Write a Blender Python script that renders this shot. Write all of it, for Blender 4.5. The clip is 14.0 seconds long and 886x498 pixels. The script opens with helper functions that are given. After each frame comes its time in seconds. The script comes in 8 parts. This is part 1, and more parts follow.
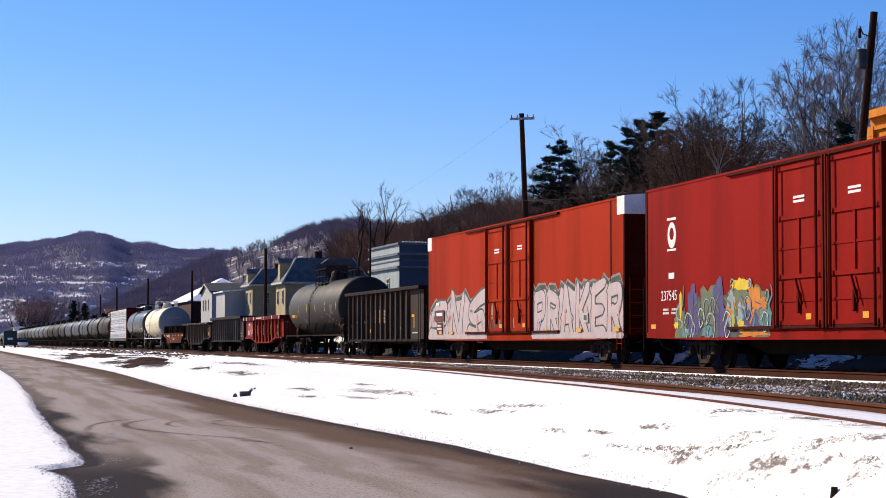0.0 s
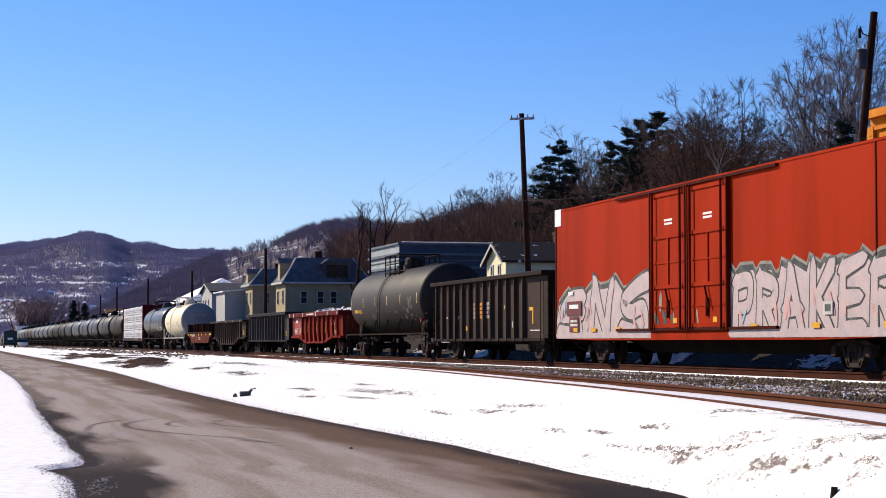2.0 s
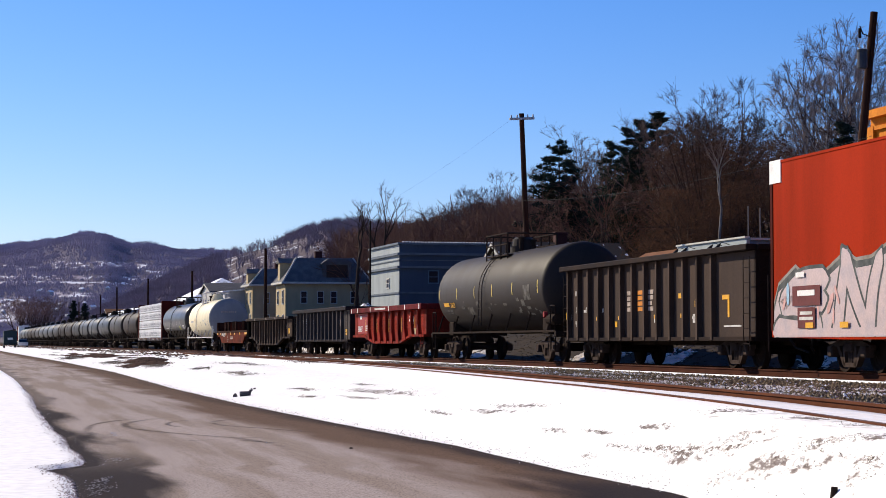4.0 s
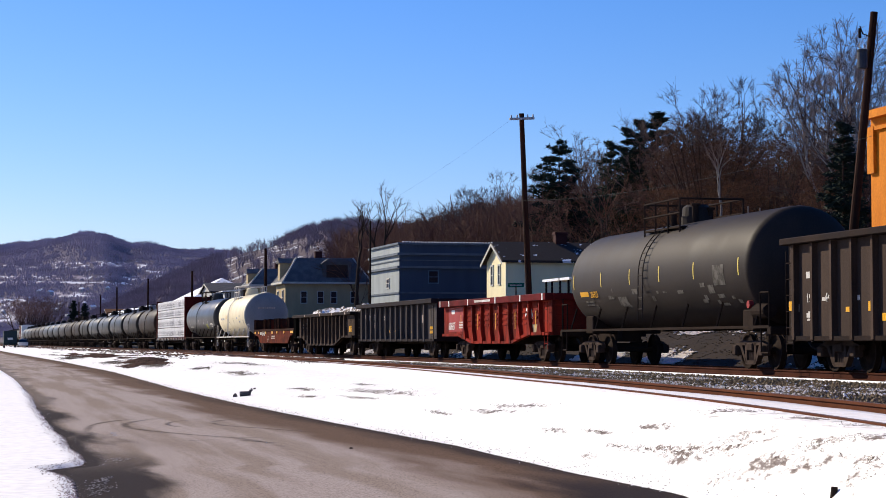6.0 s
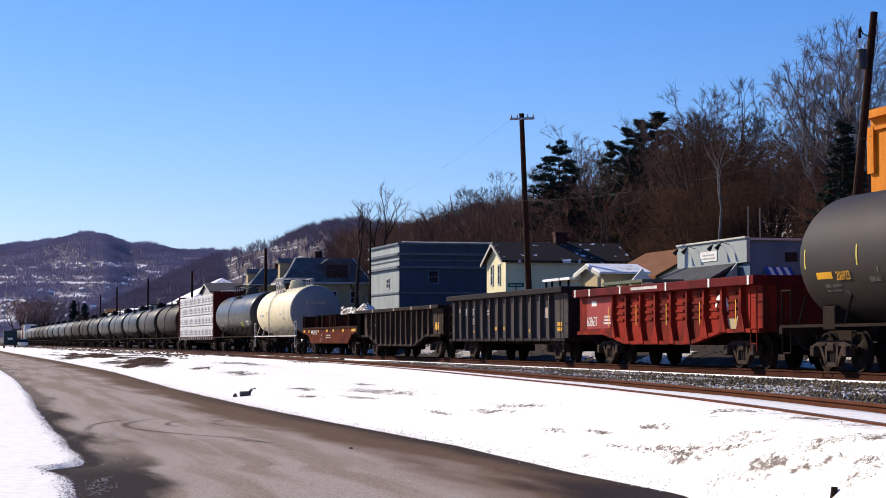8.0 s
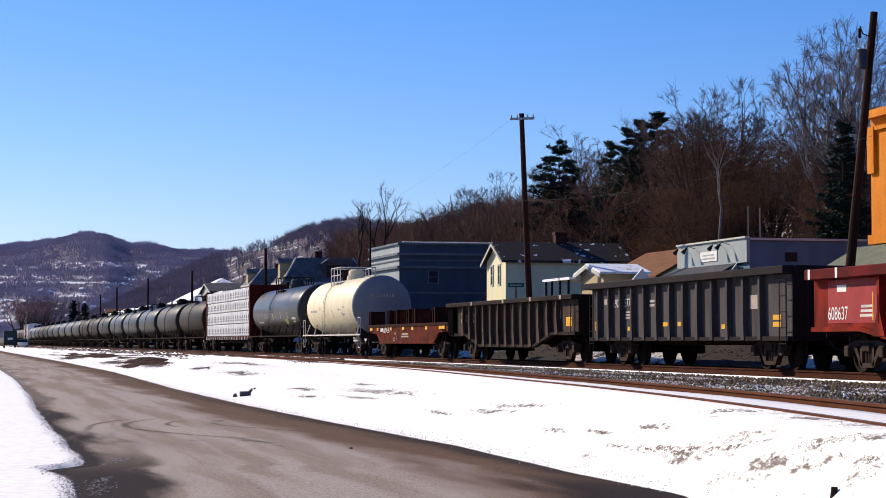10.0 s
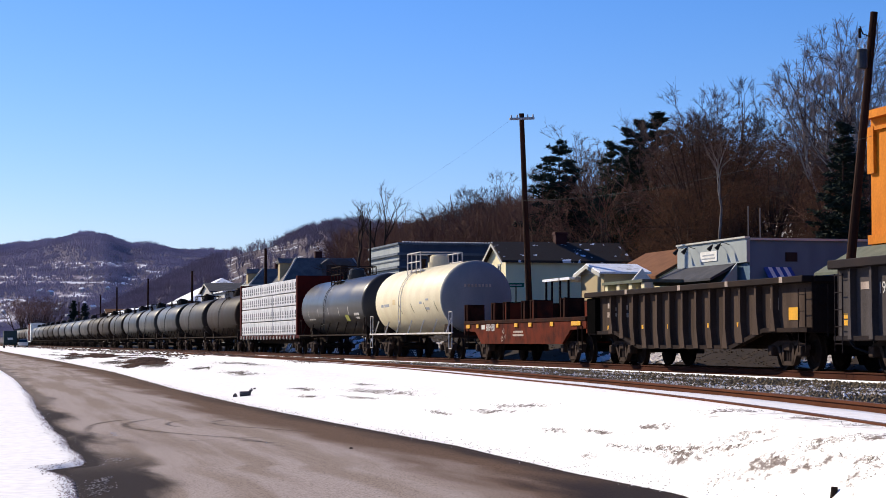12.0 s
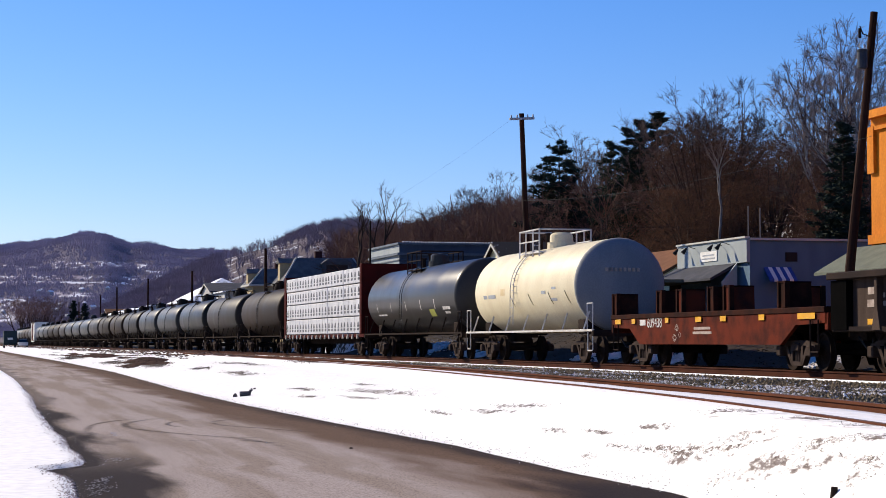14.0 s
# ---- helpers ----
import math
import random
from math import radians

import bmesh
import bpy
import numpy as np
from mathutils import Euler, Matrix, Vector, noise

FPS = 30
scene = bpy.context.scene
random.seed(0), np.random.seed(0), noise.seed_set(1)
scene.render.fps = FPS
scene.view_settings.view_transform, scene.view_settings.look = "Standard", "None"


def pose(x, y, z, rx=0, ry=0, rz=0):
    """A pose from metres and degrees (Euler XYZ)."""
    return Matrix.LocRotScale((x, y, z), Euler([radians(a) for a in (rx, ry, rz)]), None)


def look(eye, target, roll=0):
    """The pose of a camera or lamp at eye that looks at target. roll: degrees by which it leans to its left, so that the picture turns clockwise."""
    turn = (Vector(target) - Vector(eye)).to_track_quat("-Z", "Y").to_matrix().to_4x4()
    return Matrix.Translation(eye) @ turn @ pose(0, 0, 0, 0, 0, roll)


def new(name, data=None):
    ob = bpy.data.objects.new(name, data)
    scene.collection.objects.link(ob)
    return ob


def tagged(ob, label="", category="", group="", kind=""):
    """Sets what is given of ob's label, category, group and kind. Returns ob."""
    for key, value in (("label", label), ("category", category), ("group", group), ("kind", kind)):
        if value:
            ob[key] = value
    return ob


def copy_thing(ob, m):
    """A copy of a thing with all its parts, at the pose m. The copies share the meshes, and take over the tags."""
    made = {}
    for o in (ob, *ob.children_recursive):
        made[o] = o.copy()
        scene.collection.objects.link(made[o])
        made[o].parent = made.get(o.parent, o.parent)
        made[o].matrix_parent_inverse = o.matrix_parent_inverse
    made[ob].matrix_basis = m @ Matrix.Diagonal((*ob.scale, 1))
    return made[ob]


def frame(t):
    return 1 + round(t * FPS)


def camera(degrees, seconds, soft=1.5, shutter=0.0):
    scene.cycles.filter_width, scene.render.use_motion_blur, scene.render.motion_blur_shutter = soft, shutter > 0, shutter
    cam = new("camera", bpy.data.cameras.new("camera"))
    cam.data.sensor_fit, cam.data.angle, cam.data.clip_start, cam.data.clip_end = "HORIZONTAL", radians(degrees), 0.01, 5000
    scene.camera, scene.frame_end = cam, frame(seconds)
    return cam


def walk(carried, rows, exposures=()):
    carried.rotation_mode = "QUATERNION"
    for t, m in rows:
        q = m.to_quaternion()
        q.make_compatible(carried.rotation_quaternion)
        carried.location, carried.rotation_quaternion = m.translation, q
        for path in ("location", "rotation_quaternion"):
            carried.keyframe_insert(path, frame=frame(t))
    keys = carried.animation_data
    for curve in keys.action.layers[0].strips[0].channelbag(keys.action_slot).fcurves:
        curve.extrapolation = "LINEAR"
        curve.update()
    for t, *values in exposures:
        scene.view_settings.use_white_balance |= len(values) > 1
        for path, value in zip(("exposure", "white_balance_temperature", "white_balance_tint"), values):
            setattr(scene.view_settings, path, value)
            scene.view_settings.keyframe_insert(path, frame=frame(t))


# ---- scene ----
RAIL = 0.822          # top of rail above the road
SPEED = 9.1165        # metres a second
cam = camera(2 * math.degrees(math.atan(784 / 3500)), 14.0, soft=0.7)
EYE = Vector((0, 0, 1.5))
AIM = look(EYE, (0, 100, 1.5 + 100 * math.tan(math.atan((606.05 - 441) / 3500))))
walk(cam, [(0, AIM), (14.0, AIM)], exposures=[(0, 0.34, 6500, 10), (14.0, 0.34, 6500, 10)])

# ---- the tracks' lines over the plan ----
HEAD_S = [-70, -10, 0, 40, 80, 120, 400]
HEAD_A = [0.200, 0.2194, 0.2244, 0.2444, 0.2480, 0.2480, 0.2480]
PATH_S = np.arange(-300, 5200, 1.0)
PATH_A = np.interp(PATH_S, HEAD_S, HEAD_A)
PATH_X = np.concatenate([[0], np.cumsum(-np.sin(PATH_A)[:-1])])
PATH_Y = np.concatenate([[0], np.cumsum(np.cos(PATH_A)[:-1])])
PATH_X += 12.793 - np.interp(-10, PATH_S, PATH_X)
PATH_Y += 32.866 - np.interp(-10, PATH_S, PATH_Y)


def main_line(s, lat=0.0):
    """A point of the main track's line, lat metres to the side away from the road, and the heading."""
    a = float(np.interp(s, PATH_S, PATH_A))
    x, y = float(np.interp(s, PATH_S, PATH_X)), float(np.interp(s, PATH_S, PATH_Y))
    return x + lat * math.cos(a), y + lat * math.sin(a), a


SIDE_Y = [-40, 0, 12, 20, 26, 31.6, 40, 54, 76, 113]
SIDE_X = [5.6, 5.1, 4.75, 4.3, 3.85, 3.0, 1.7, -0.5, -4.75, -13.3]
_ys = np.arange(-40, 113, 1.0)
_xs = np.interp(_ys, SIDE_Y, SIDE_X)
for _ in range(60):
    _xs[1:-1] = (_xs[:-2] + _xs[1:-1] * 2 + _xs[2:]) / 4
_far = [main_line(s, -4.1) for s in range(95, 5000, 10)]
SIDING = [(float(x), float(y)) for x, y in zip(_xs, _ys) if y < 100] + [(p[0], p[1]) for p in _far if p[1] > 122]
SIDING_Y = np.array([p[1] for p in SIDING])
SIDING_X = np.array([p[0] for p in SIDING])
MAIN = [main_line(s)[:2] for s in range(-290, 5000, 4)]
MAIN_Y = np.array([p[1] for p in MAIN])
MAIN_X = np.array([p[0] for p in MAIN])
# the road's edges
RIGHT_Y = [-40, 0, 19, 22, 28, 35.2, 40.7, 49, 62.5, 97, 154, 194, 600, 5000]
RIGHT_X = [3.9, 3.6, 2.26, 1.45, 0.13, -1.85, -3.3, -5.4, -8.6, -16.2, -30, -40, -141, -1241]
LEFT_Y = [-40, 0, 18, 20.6, 21.7, 22.3, 23.1, 23.8, 29, 35, 41.3, 53.6, 76.4, 134, 194, 600, 5000]
LEFT_X = [-3.4, -2.5, -3.2, -3.75, -4.15, -4.42, -4.12, -4.18, -5.44, -6.85, -8.33, -11.05, -16.4, -30.5, -45.5, -147, -1250]


def at(ys, xs, y):
    return float(np.interp(y, ys, xs))


# ---- light ----
SUN_EL, SUN_AZ = radians(28), math.atan2(0.66, -0.75)
sun_way = Vector((math.cos(SUN_EL) * math.cos(SUN_AZ), math.cos(SUN_EL) * math.sin(SUN_AZ), math.sin(SUN_EL)))
world = bpy.data.worlds.new("sky")
scene.world = world
world.use_nodes = True
wn = world.node_tree
sky = wn.nodes.new("ShaderNodeTexSky")
sky.sky_type, sky.sun_disc = "NISHITA", False
sky.sun_elevation, sky.sun_rotation = SUN_EL, math.pi / 2 - SUN_AZ
sky.altitude, sky.air_density, sky.dust_density, sky.ozone_density = 300, 1.0, 0.35, 4.0
deep = wn.nodes.new("ShaderNodeHueSaturation")
deep.inputs["Saturation"].default_value = 1.30
clear = wn.nodes.new("ShaderNodeMix")
clear.data_type, clear.blend_type = "RGBA", "MULTIPLY"
clear.inputs["Factor"].default_value = 1.0
clear.inputs["B"].default_value = (0.945, 0.965, 1.33, 1)
wn.nodes["Background"].inputs["Strength"].default_value = 0.081
wn.links.new(sky.outputs[0], deep.inputs["Color"])
wn.links.new(deep.outputs[0], clear.inputs["A"])
wn.links.new(clear.outputs["Result"], wn.nodes["Background"].inputs["Color"])
sun = new("sun", bpy.data.lights.new("sun", "SUN"))
sun.data.energy, sun.data.angle, sun.data.color = 5.0, radians(0.5), (1.0, 0.87, 0.66)
sun.matrix_world = look((0, 0, 60), Vector((0, 0, 60)) - sun_way)

# ---- materials ----


def material(name, base, other=None, rough=0.6, metal=0.0, scale=1.5, fine=25.0, mix=0.5, bump=0.15, streak=1.0, spread=0.0, gloss=0.12, low=0.42, high=0.66):
    """A surface whose base colour turns to another in large stains and fine grain; streak stretches the stains downwards; spread varies it from object to object."""
    m = bpy.data.materials.new(name)
    m.use_nodes = True
    nt = m.node_tree
    bs = nt.nodes["Principled BSDF"]
    bs.inputs["Roughness"].default_value, bs.inputs["Metallic"].default_value = rough, metal
    bs.inputs["Specular IOR Level"].default_value = gloss
    co = nt.nodes.new("ShaderNodeTexCoord")
    mp = nt.nodes.new("ShaderNodeMapping")
    mp.inputs["Scale"].default_value = (1, 1, 1 / streak)
    nt.links.new(co.outputs["Object"], mp.inputs["Vector"])
    if spread:
        oi = nt.nodes.new("ShaderNodeObjectInfo")
        sc = nt.nodes.new("ShaderNodeMath")
        sc.operation = "MULTIPLY"
        sc.inputs[1].default_value = 40
        nt.links.new(oi.outputs["Random"], sc.inputs[0])
        nt.links.new(sc.outputs[0], mp.inputs["Location"])
    n1, n2 = nt.nodes.new("ShaderNodeTexNoise"), nt.nodes.new("ShaderNodeTexNoise")
    n1.inputs["Scale"].default_value, n1.inputs["Detail"].default_value = scale, 6
    n2.inputs["Scale"].default_value, n2.inputs["Detail"].default_value = fine, 3
    nt.links.new(mp.outputs[0], n1.inputs["Vector"])
    nt.links.new(co.outputs["Object"], n2.inputs["Vector"])
    r1 = nt.nodes.new("ShaderNodeMapRange")
    r1.inputs["From Min"].default_value, r1.inputs["From Max"].default_value, r1.inputs["To Max"].default_value = low, high, mix
    nt.links.new(n1.outputs["Fac"], r1.inputs["Value"])
    m1 = nt.nodes.new("ShaderNodeMix")
    m1.data_type = "RGBA"
    dark = other or [c * 0.45 for c in base]
    m1.inputs["A"].default_value, m1.inputs["B"].default_value = (*base, 1), (*dark, 1)
    nt.links.new(r1.outputs[0], m1.inputs["Factor"])
    r2 = nt.nodes.new("ShaderNodeMapRange")
    r2.inputs["To Min"].default_value, r2.inputs["To Max"].default_value = 0.75, 1.25
    nt.links.new(n2.outputs["Fac"], r2.inputs["Value"])
    m2 = nt.nodes.new("ShaderNodeMix")
    m2.data_type, m2.blend_type = "RGBA", "MULTIPLY"
    m2.inputs["Factor"].default_value = 1
    nt.links.new(m1.outputs["Result"], m2.inputs["A"])
    last = r2.outputs[0]
    if spread:
        r3 = nt.nodes.new("ShaderNodeMapRange")
        r3.inputs["To Min"].default_value, r3.inputs["To Max"].default_value = 1 - spread, 1 + spread
        nt.links.new(oi.outputs["Random"], r3.inputs["Value"])
        mm = nt.nodes.new("ShaderNodeMath")
        mm.operation = "MULTIPLY"
        nt.links.new(r2.outputs[0], mm.inputs[0])
        nt.links.new(r3.outputs[0], mm.inputs[1])
        last = mm.outputs[0]
    nt.links.new(last, m2.inputs["B"])
    nt.links.new(m2.outputs["Result"], bs.inputs["Base Color"])
    r4 = nt.nodes.new("ShaderNodeMapRange")
    r4.inputs["To Min"].default_value, r4.inputs["To Max"].default_value = max(rough - 0.12, 0.02), min(rough + 0.15, 1)
    nt.links.new(n1.outputs["Fac"], r4.inputs["Value"])
    nt.links.new(r4.outputs[0], bs.inputs["Roughness"])
    if bump:
        b = nt.nodes.new("ShaderNodeBump")
        b.inputs["Strength"].default_value, b.inputs["Distance"].default_value = bump, 0.02
        nt.links.new(n2.outputs["Fac"], b.inputs["Height"])
        nt.links.new(b.outputs[0], bs.inputs["Normal"])
    return m


ORANGE = material("orange_paint", (0.355, 0.0225, 0.0016), (0.225, 0.0155, 0.0016), gloss=0.02, rough=0.62, scale=0.9, streak=9, mix=0.8, bump=0.05)
RED = material("red_paint", (0.27, 0.0075, 0.0035), (0.165, 0.006, 0.0035), gloss=0.02, rough=0.62, scale=0.9, streak=9, mix=0.8, bump=0.05)
GONWORN = material("gondola_worn_dark_plate", (0.052, 0.037, 0.031), (0.078, 0.053, 0.042), gloss=0.02, rough=0.65, scale=1.0, streak=4, mix=0.7)
GONRED = material("gondola_red_paint", (0.275, 0.025, 0.014), (0.105, 0.017, 0.012), gloss=0.02, rough=0.6, scale=1.4, streak=3, mix=1.0, low=0.40, high=0.62)
GONTOP = material("dark_red_chord_paint", (0.13, 0.013, 0.014), (0.07, 0.012, 0.012), gloss=0.02, rough=0.6, scale=1.5, mix=0.8)
GONBLACK = material("gondola_black_paint", (0.0205, 0.0138, 0.0120), (0.039, 0.0245, 0.019), gloss=0.02, rough=0.6, scale=1.0, streak=4, mix=0.7)
GONGREY = material("gondola_grey_paint", (0.021, 0.0163, 0.0172), (0.035, 0.0240, 0.0215), gloss=0.02, rough=0.55, scale=1.0, streak=4, mix=0.6)
TANKBLACK = material("tank_black_paint", (0.026, 0.0205, 0.0185), (0.040, 0.030, 0.0255), rough=0.58, gloss=0.09, scale=0.7, streak=2.5, mix=0.7, bump=0.03)
TANKGREY = material("tank_dusty_black_paint", (0.011, 0.0092, 0.0088), (0.025, 0.0185, 0.0150), rough=0.45, gloss=0.08, scale=0.6, streak=2.5, mix=0.7, bump=0.03, spread=0.6)
TANKBROWN = material("tank_brown_black_paint", (0.014, 0.0085, 0.0062), (0.034, 0.021, 0.014), rough=0.5, gloss=0.05, scale=0.6, streak=2.5, mix=0.7, bump=0.03, spread=0.5)
TANKBLUE = material("tank_blue_black_paint", (0.010, 0.0115, 0.0125), (0.026, 0.026, 0.026), rough=0.38, gloss=0.11, scale=0.6, streak=2.5, mix=0.7, bump=0.03, spread=0.5)
BULKRED = material("dark_red_bulkhead_paint", (0.065, 0.009, 0.008), (0.035, 0.008, 0.007), gloss=0.02, rough=0.7, scale=1.2, mix=0.8)
DEBRIS = material("weathered_grey_iron", (0.10, 0.088, 0.085), (0.045, 0.038, 0.036), rough=0.7, scale=6)
TANKWHITE = material("tank_cream_paint", (0.72, 0.64, 0.44), (0.58, 0.47, 0.30), rough=0.45, scale=0.8, streak=4, mix=0.5, bump=0.03)
FLATRUST = material("flatcar_rust", (0.1224, 0.0231, 0.0112), (0.0360, 0.0136, 0.0112), gloss=0.02, rough=0.75, scale=1.6, mix=0.9)
IRON = material("undercarriage_iron", (0.024, 0.017, 0.0145), (0.045, 0.030, 0.023), gloss=0.02, rough=0.8, scale=2.5)
TRUCK = material("truck_cast_steel", (0.062, 0.044, 0.037), (0.026, 0.019, 0.016), gloss=0.02, rough=0.8, scale=3)
RAILRUST = material("rusty_rail", (0.105, 0.036, 0.017), (0.052, 0.021, 0.013), gloss=0.02, rough=0.7, scale=1.5)
RAILDARK = material("dark_rusty_rail", (0.070, 0.024, 0.014), (0.035, 0.014, 0.010), gloss=0.02, rough=0.7, scale=1.5)
RAILTOP = material("worn_rail_steel", (0.22, 0.13, 0.09), (0.14, 0.08, 0.055), rough=0.5, metal=0.5, scale=2)
TIE = material("creosoted_timber", (0.06, 0.045, 0.035), (0.11, 0.09, 0.075), rough=0.9, scale=2, spread=0.3)
WHITE = material("white_paint", (0.78, 0.77, 0.74), (0.55, 0.53, 0.50), rough=0.55, scale=2, mix=0.5)
OFFWHITE = material("weathered_white_paint", (0.62, 0.60, 0.57), (0.40, 0.36, 0.33), rough=0.6, scale=2.5, mix=0.8)
YELLOW = material("yellow_reflector", (0.75, 0.38, 0.02), (0.6, 0.3, 0.03), rough=0.4, scale=3)
TARBLACK = material("tar_black_paint", (0.004, 0.004, 0.004), (0.007, 0.006, 0.006), rough=0.9, gloss=0.0, scale=2)
BLACK = material("black_paint", (0.015, 0.015, 0.016), (0.03, 0.028, 0.026), rough=0.6, scale=2)
GREYRIB = material("gondola_grey_rib", (0.082, 0.071, 0.072), (0.050, 0.043, 0.043), gloss=0.02, rough=0.75, scale=1.5, streak=4, mix=0.8)
GONDUST = material("gondola_dusty_rib", (0.078, 0.054, 0.043), (0.039, 0.027, 0.022), gloss=0.02, rough=0.75, scale=1.5, streak=4, mix=0.8)
SNOW = material("snow", (0.86, 0.87, 0.90), (0.80, 0.81, 0.85), rough=0.7, scale=0.6, fine=9, mix=0.6, bump=0.4)
OLDSNOW = material("old_grey_snow", (0.74, 0.68, 0.63), (0.58, 0.52, 0.47), rough=0.8, scale=0.9, fine=9, mix=0.7, bump=0.4)
WRAP = material("white_lumber_wrap", (0.56, 0.56, 0.58), (0.40, 0.41, 0.44), rough=0.5, scale=1.2, mix=0.7, bump=0.2)
LOGO = material("dark_print", (0.06, 0.065, 0.08), (0.12, 0.12, 0.14), rough=0.6, scale=3)

# ---- mesh helpers ----


def part(name, bm, mat, parent, label="", smooth=False):
    me = bpy.data.meshes.new(name)
    bm.to_mesh(me)
    bm.free()
    me.materials.append(mat)
    if smooth:
        for p in me.polygons:
            p.use_smooth = True
    ob = new(name, me)
    ob.parent = parent
    if label:
        ob["label"] = label
    return ob


def thing(name, label, category, m=None, group="", kind=""):
    ob = new(name)
    ob.empty_display_size = 0.3
    tagged(ob, label, category, group, kind)
    if m is not None:
        ob.matrix_world = m
    return ob


def box(bm, x0, x1, y0, y1, z0, z1, bevel=0.0):
    """A box, its edges cut back by bevel."""
    geo = bmesh.ops.create_cube(bm, size=1.0)
    vs = geo["verts"]
    for v in vs:
        v.co = Vector((x0 if v.co.x < 0 else x1, y0 if v.co.y < 0 else y1, z0 if v.co.z < 0 else z1))
    if bevel:
        es = list({e for v in vs for e in v.link_edges})
        bmesh.ops.bevel(bm, geom=es, offset=bevel, segments=1, affect="EDGES")


def tube(bm, a, b, r, r2=None, n=8):
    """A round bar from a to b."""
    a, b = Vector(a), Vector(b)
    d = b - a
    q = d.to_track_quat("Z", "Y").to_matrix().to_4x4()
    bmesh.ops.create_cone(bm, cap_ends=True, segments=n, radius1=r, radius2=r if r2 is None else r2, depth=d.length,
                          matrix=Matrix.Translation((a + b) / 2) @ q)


def pipe(bm, pts, r, n=6):
    for a, b in zip(pts, pts[1:]):
        tube(bm, a, b, r, n=n)


def revolve(bm, profile, axis, n=32):
    """A closed body turned from (along, radius) pairs about a level axis: 'X' or 'Y', or 'Z' upright."""
    rings = []
    for a, r in profile:
        ring = []
        for i in range(n):
            w = 2 * math.pi * i / n
            c, s = r * math.cos(w), r * math.sin(w)
            ring.append(bm.verts.new({"X": (a, c, s), "Y": (c, a, s), "Z": (c, s, a)}[axis]))
        rings.append(ring)
    for p, q in zip(rings, rings[1:]):
        for i in range(n):
            j = (i + 1) % n
            bm.faces.new((p[i], p[j], q[j], q[i]))
    bm.faces.new(rings[0][::-1])
    bm.faces.new(rings[-1])
    bmesh.ops.recalc_face_normals(bm, faces=bm.faces)


def prism(bm, outline, y0, y1, axis="Y"):
    """A plate with an outline in (x, z), from y0 to y1; with axis 'X' the outline is in (y, z)."""
    def put(p, y):
        return (p[0], y, p[1]) if axis == "Y" else (y, p[0], p[1])
    a = [bm.verts.new(put(p, y0)) for p in outline]
    b = [bm.verts.new(put(p, y1)) for p in outline]
    n = len(a)
    fs = [bm.faces.new(a), bm.faces.new(b[::-1])]
    for i in range(n):
        fs.append(bm.faces.new((a[i], b[i], b[(i + 1) % n], a[(i + 1) % n])))
    bmesh.ops.recalc_face_normals(bm, faces=fs)


def mesh_from(name, verts, faces, mat, parent=None, smooth=False):
    me = bpy.data.meshes.new(name)
    me.from_pydata(verts, [], faces)
    me.materials.append(mat)
    me.update()
    if smooth:
        for p in me.polygons:
            p.use_smooth = True
    ob = new(name, me)
    ob.parent = parent
    return ob


# ---- ground, road, tracks ----


def smooth(t):
    t = min(max(t, 0), 1)
    return t * t * (3 - 2 * t)


def hill_height(l, y):
    """How high the hillside stands l metres beyond the main track."""
    top = (21.5 + 6 * smooth((y - 330) / 250) + 10.5 * smooth((y - 600) / 200)) * (1 - 0.9 * smooth((y - 800) / 260)) + 3 * math.sin(y * 0.011) + 2 * math.sin(y * 0.031 + 1)
    h = 0.25 + max(0, l - 21) * (0.30 + 0.04 * smooth((y - 330) / 250) + 0.18 * smooth((y - 600) / 200))
    if h > top * 0.75:
        h = top * 0.75 + (top * 0.35) * (1 - math.exp(-(h - top * 0.75) / (top * 0.35)))
    if l > 106:
        h += 4.5 * smooth((l - 106) / 24) * smooth((y - 600) / 140)
    return h


def ground_height(x, y):
    xr, xl = at(RIGHT_Y, RIGHT_X, y), at(LEFT_Y, LEFT_X, y)
    xs, xm = at(SIDING_Y, SIDING_X, y), at(MAIN_Y, MAIN_X, y)
    bumpy = 0.05 * noise.noise((x * 0.35, y * 0.2, 0)) + 0.03 * noise.noise((x * 1.3, y * 0.9, 3)) + 0.012 * noise.noise((x * 4, y * 3, 7))
    if x < xl + 0.9:
        d = xl - x + 0.04 * noise.noise((y * 0.35, 9, 0)) + 0.05 * noise.noise((y * 1.1, x * 0.6, 0)) + 0.02 * noise.noise((y * 3.1, x, 4))
        return -0.04 + 0.145 * smooth((d + 0.10) / 0.30) + bumpy * smooth(d / 3) - 0.02 * min(max(d, 0), 2.5) + 0.01 * min(max(d - 2.5, 0), 60)
    if x <= xr:
        return -0.06
    if x < xs - 0.79:
        w = max(xs - 1.1 - xr, 0.3)
        h = 0.03 + 0.60 * smooth(0.06 + 0.94 * (x - xr) / w) ** 0.9 + bumpy * smooth((x - xr) / 1.2) * smooth((xs - 1.1 - x) / 1.5)
        return h + (RAIL - 0.022 - 0.63) * smooth((x - xs + 1.9) / 1.1)
    if x < xs + 0.70:
        return RAIL - 0.035 - 0.06 * smooth((x - xs + 0.1) / 0.7) + bumpy * 0.2
    l = (x - xm) * 0.97
    if l < 2.6:
        return 0.60
    bank = 0.60 + 1.35 * smooth((l - 2.6) / 4.5) * (1 - 0.5 * smooth((y - 120) / 80))
    return max(bank + 3 * bumpy, hill_height(l, y) + 6 * bumpy if l > 20 else 0)


def graded(spans):
    out = []
    for a, b, step in spans:
        out += list(np.arange(a, b, step))
    return out + [spans[-1][1]]


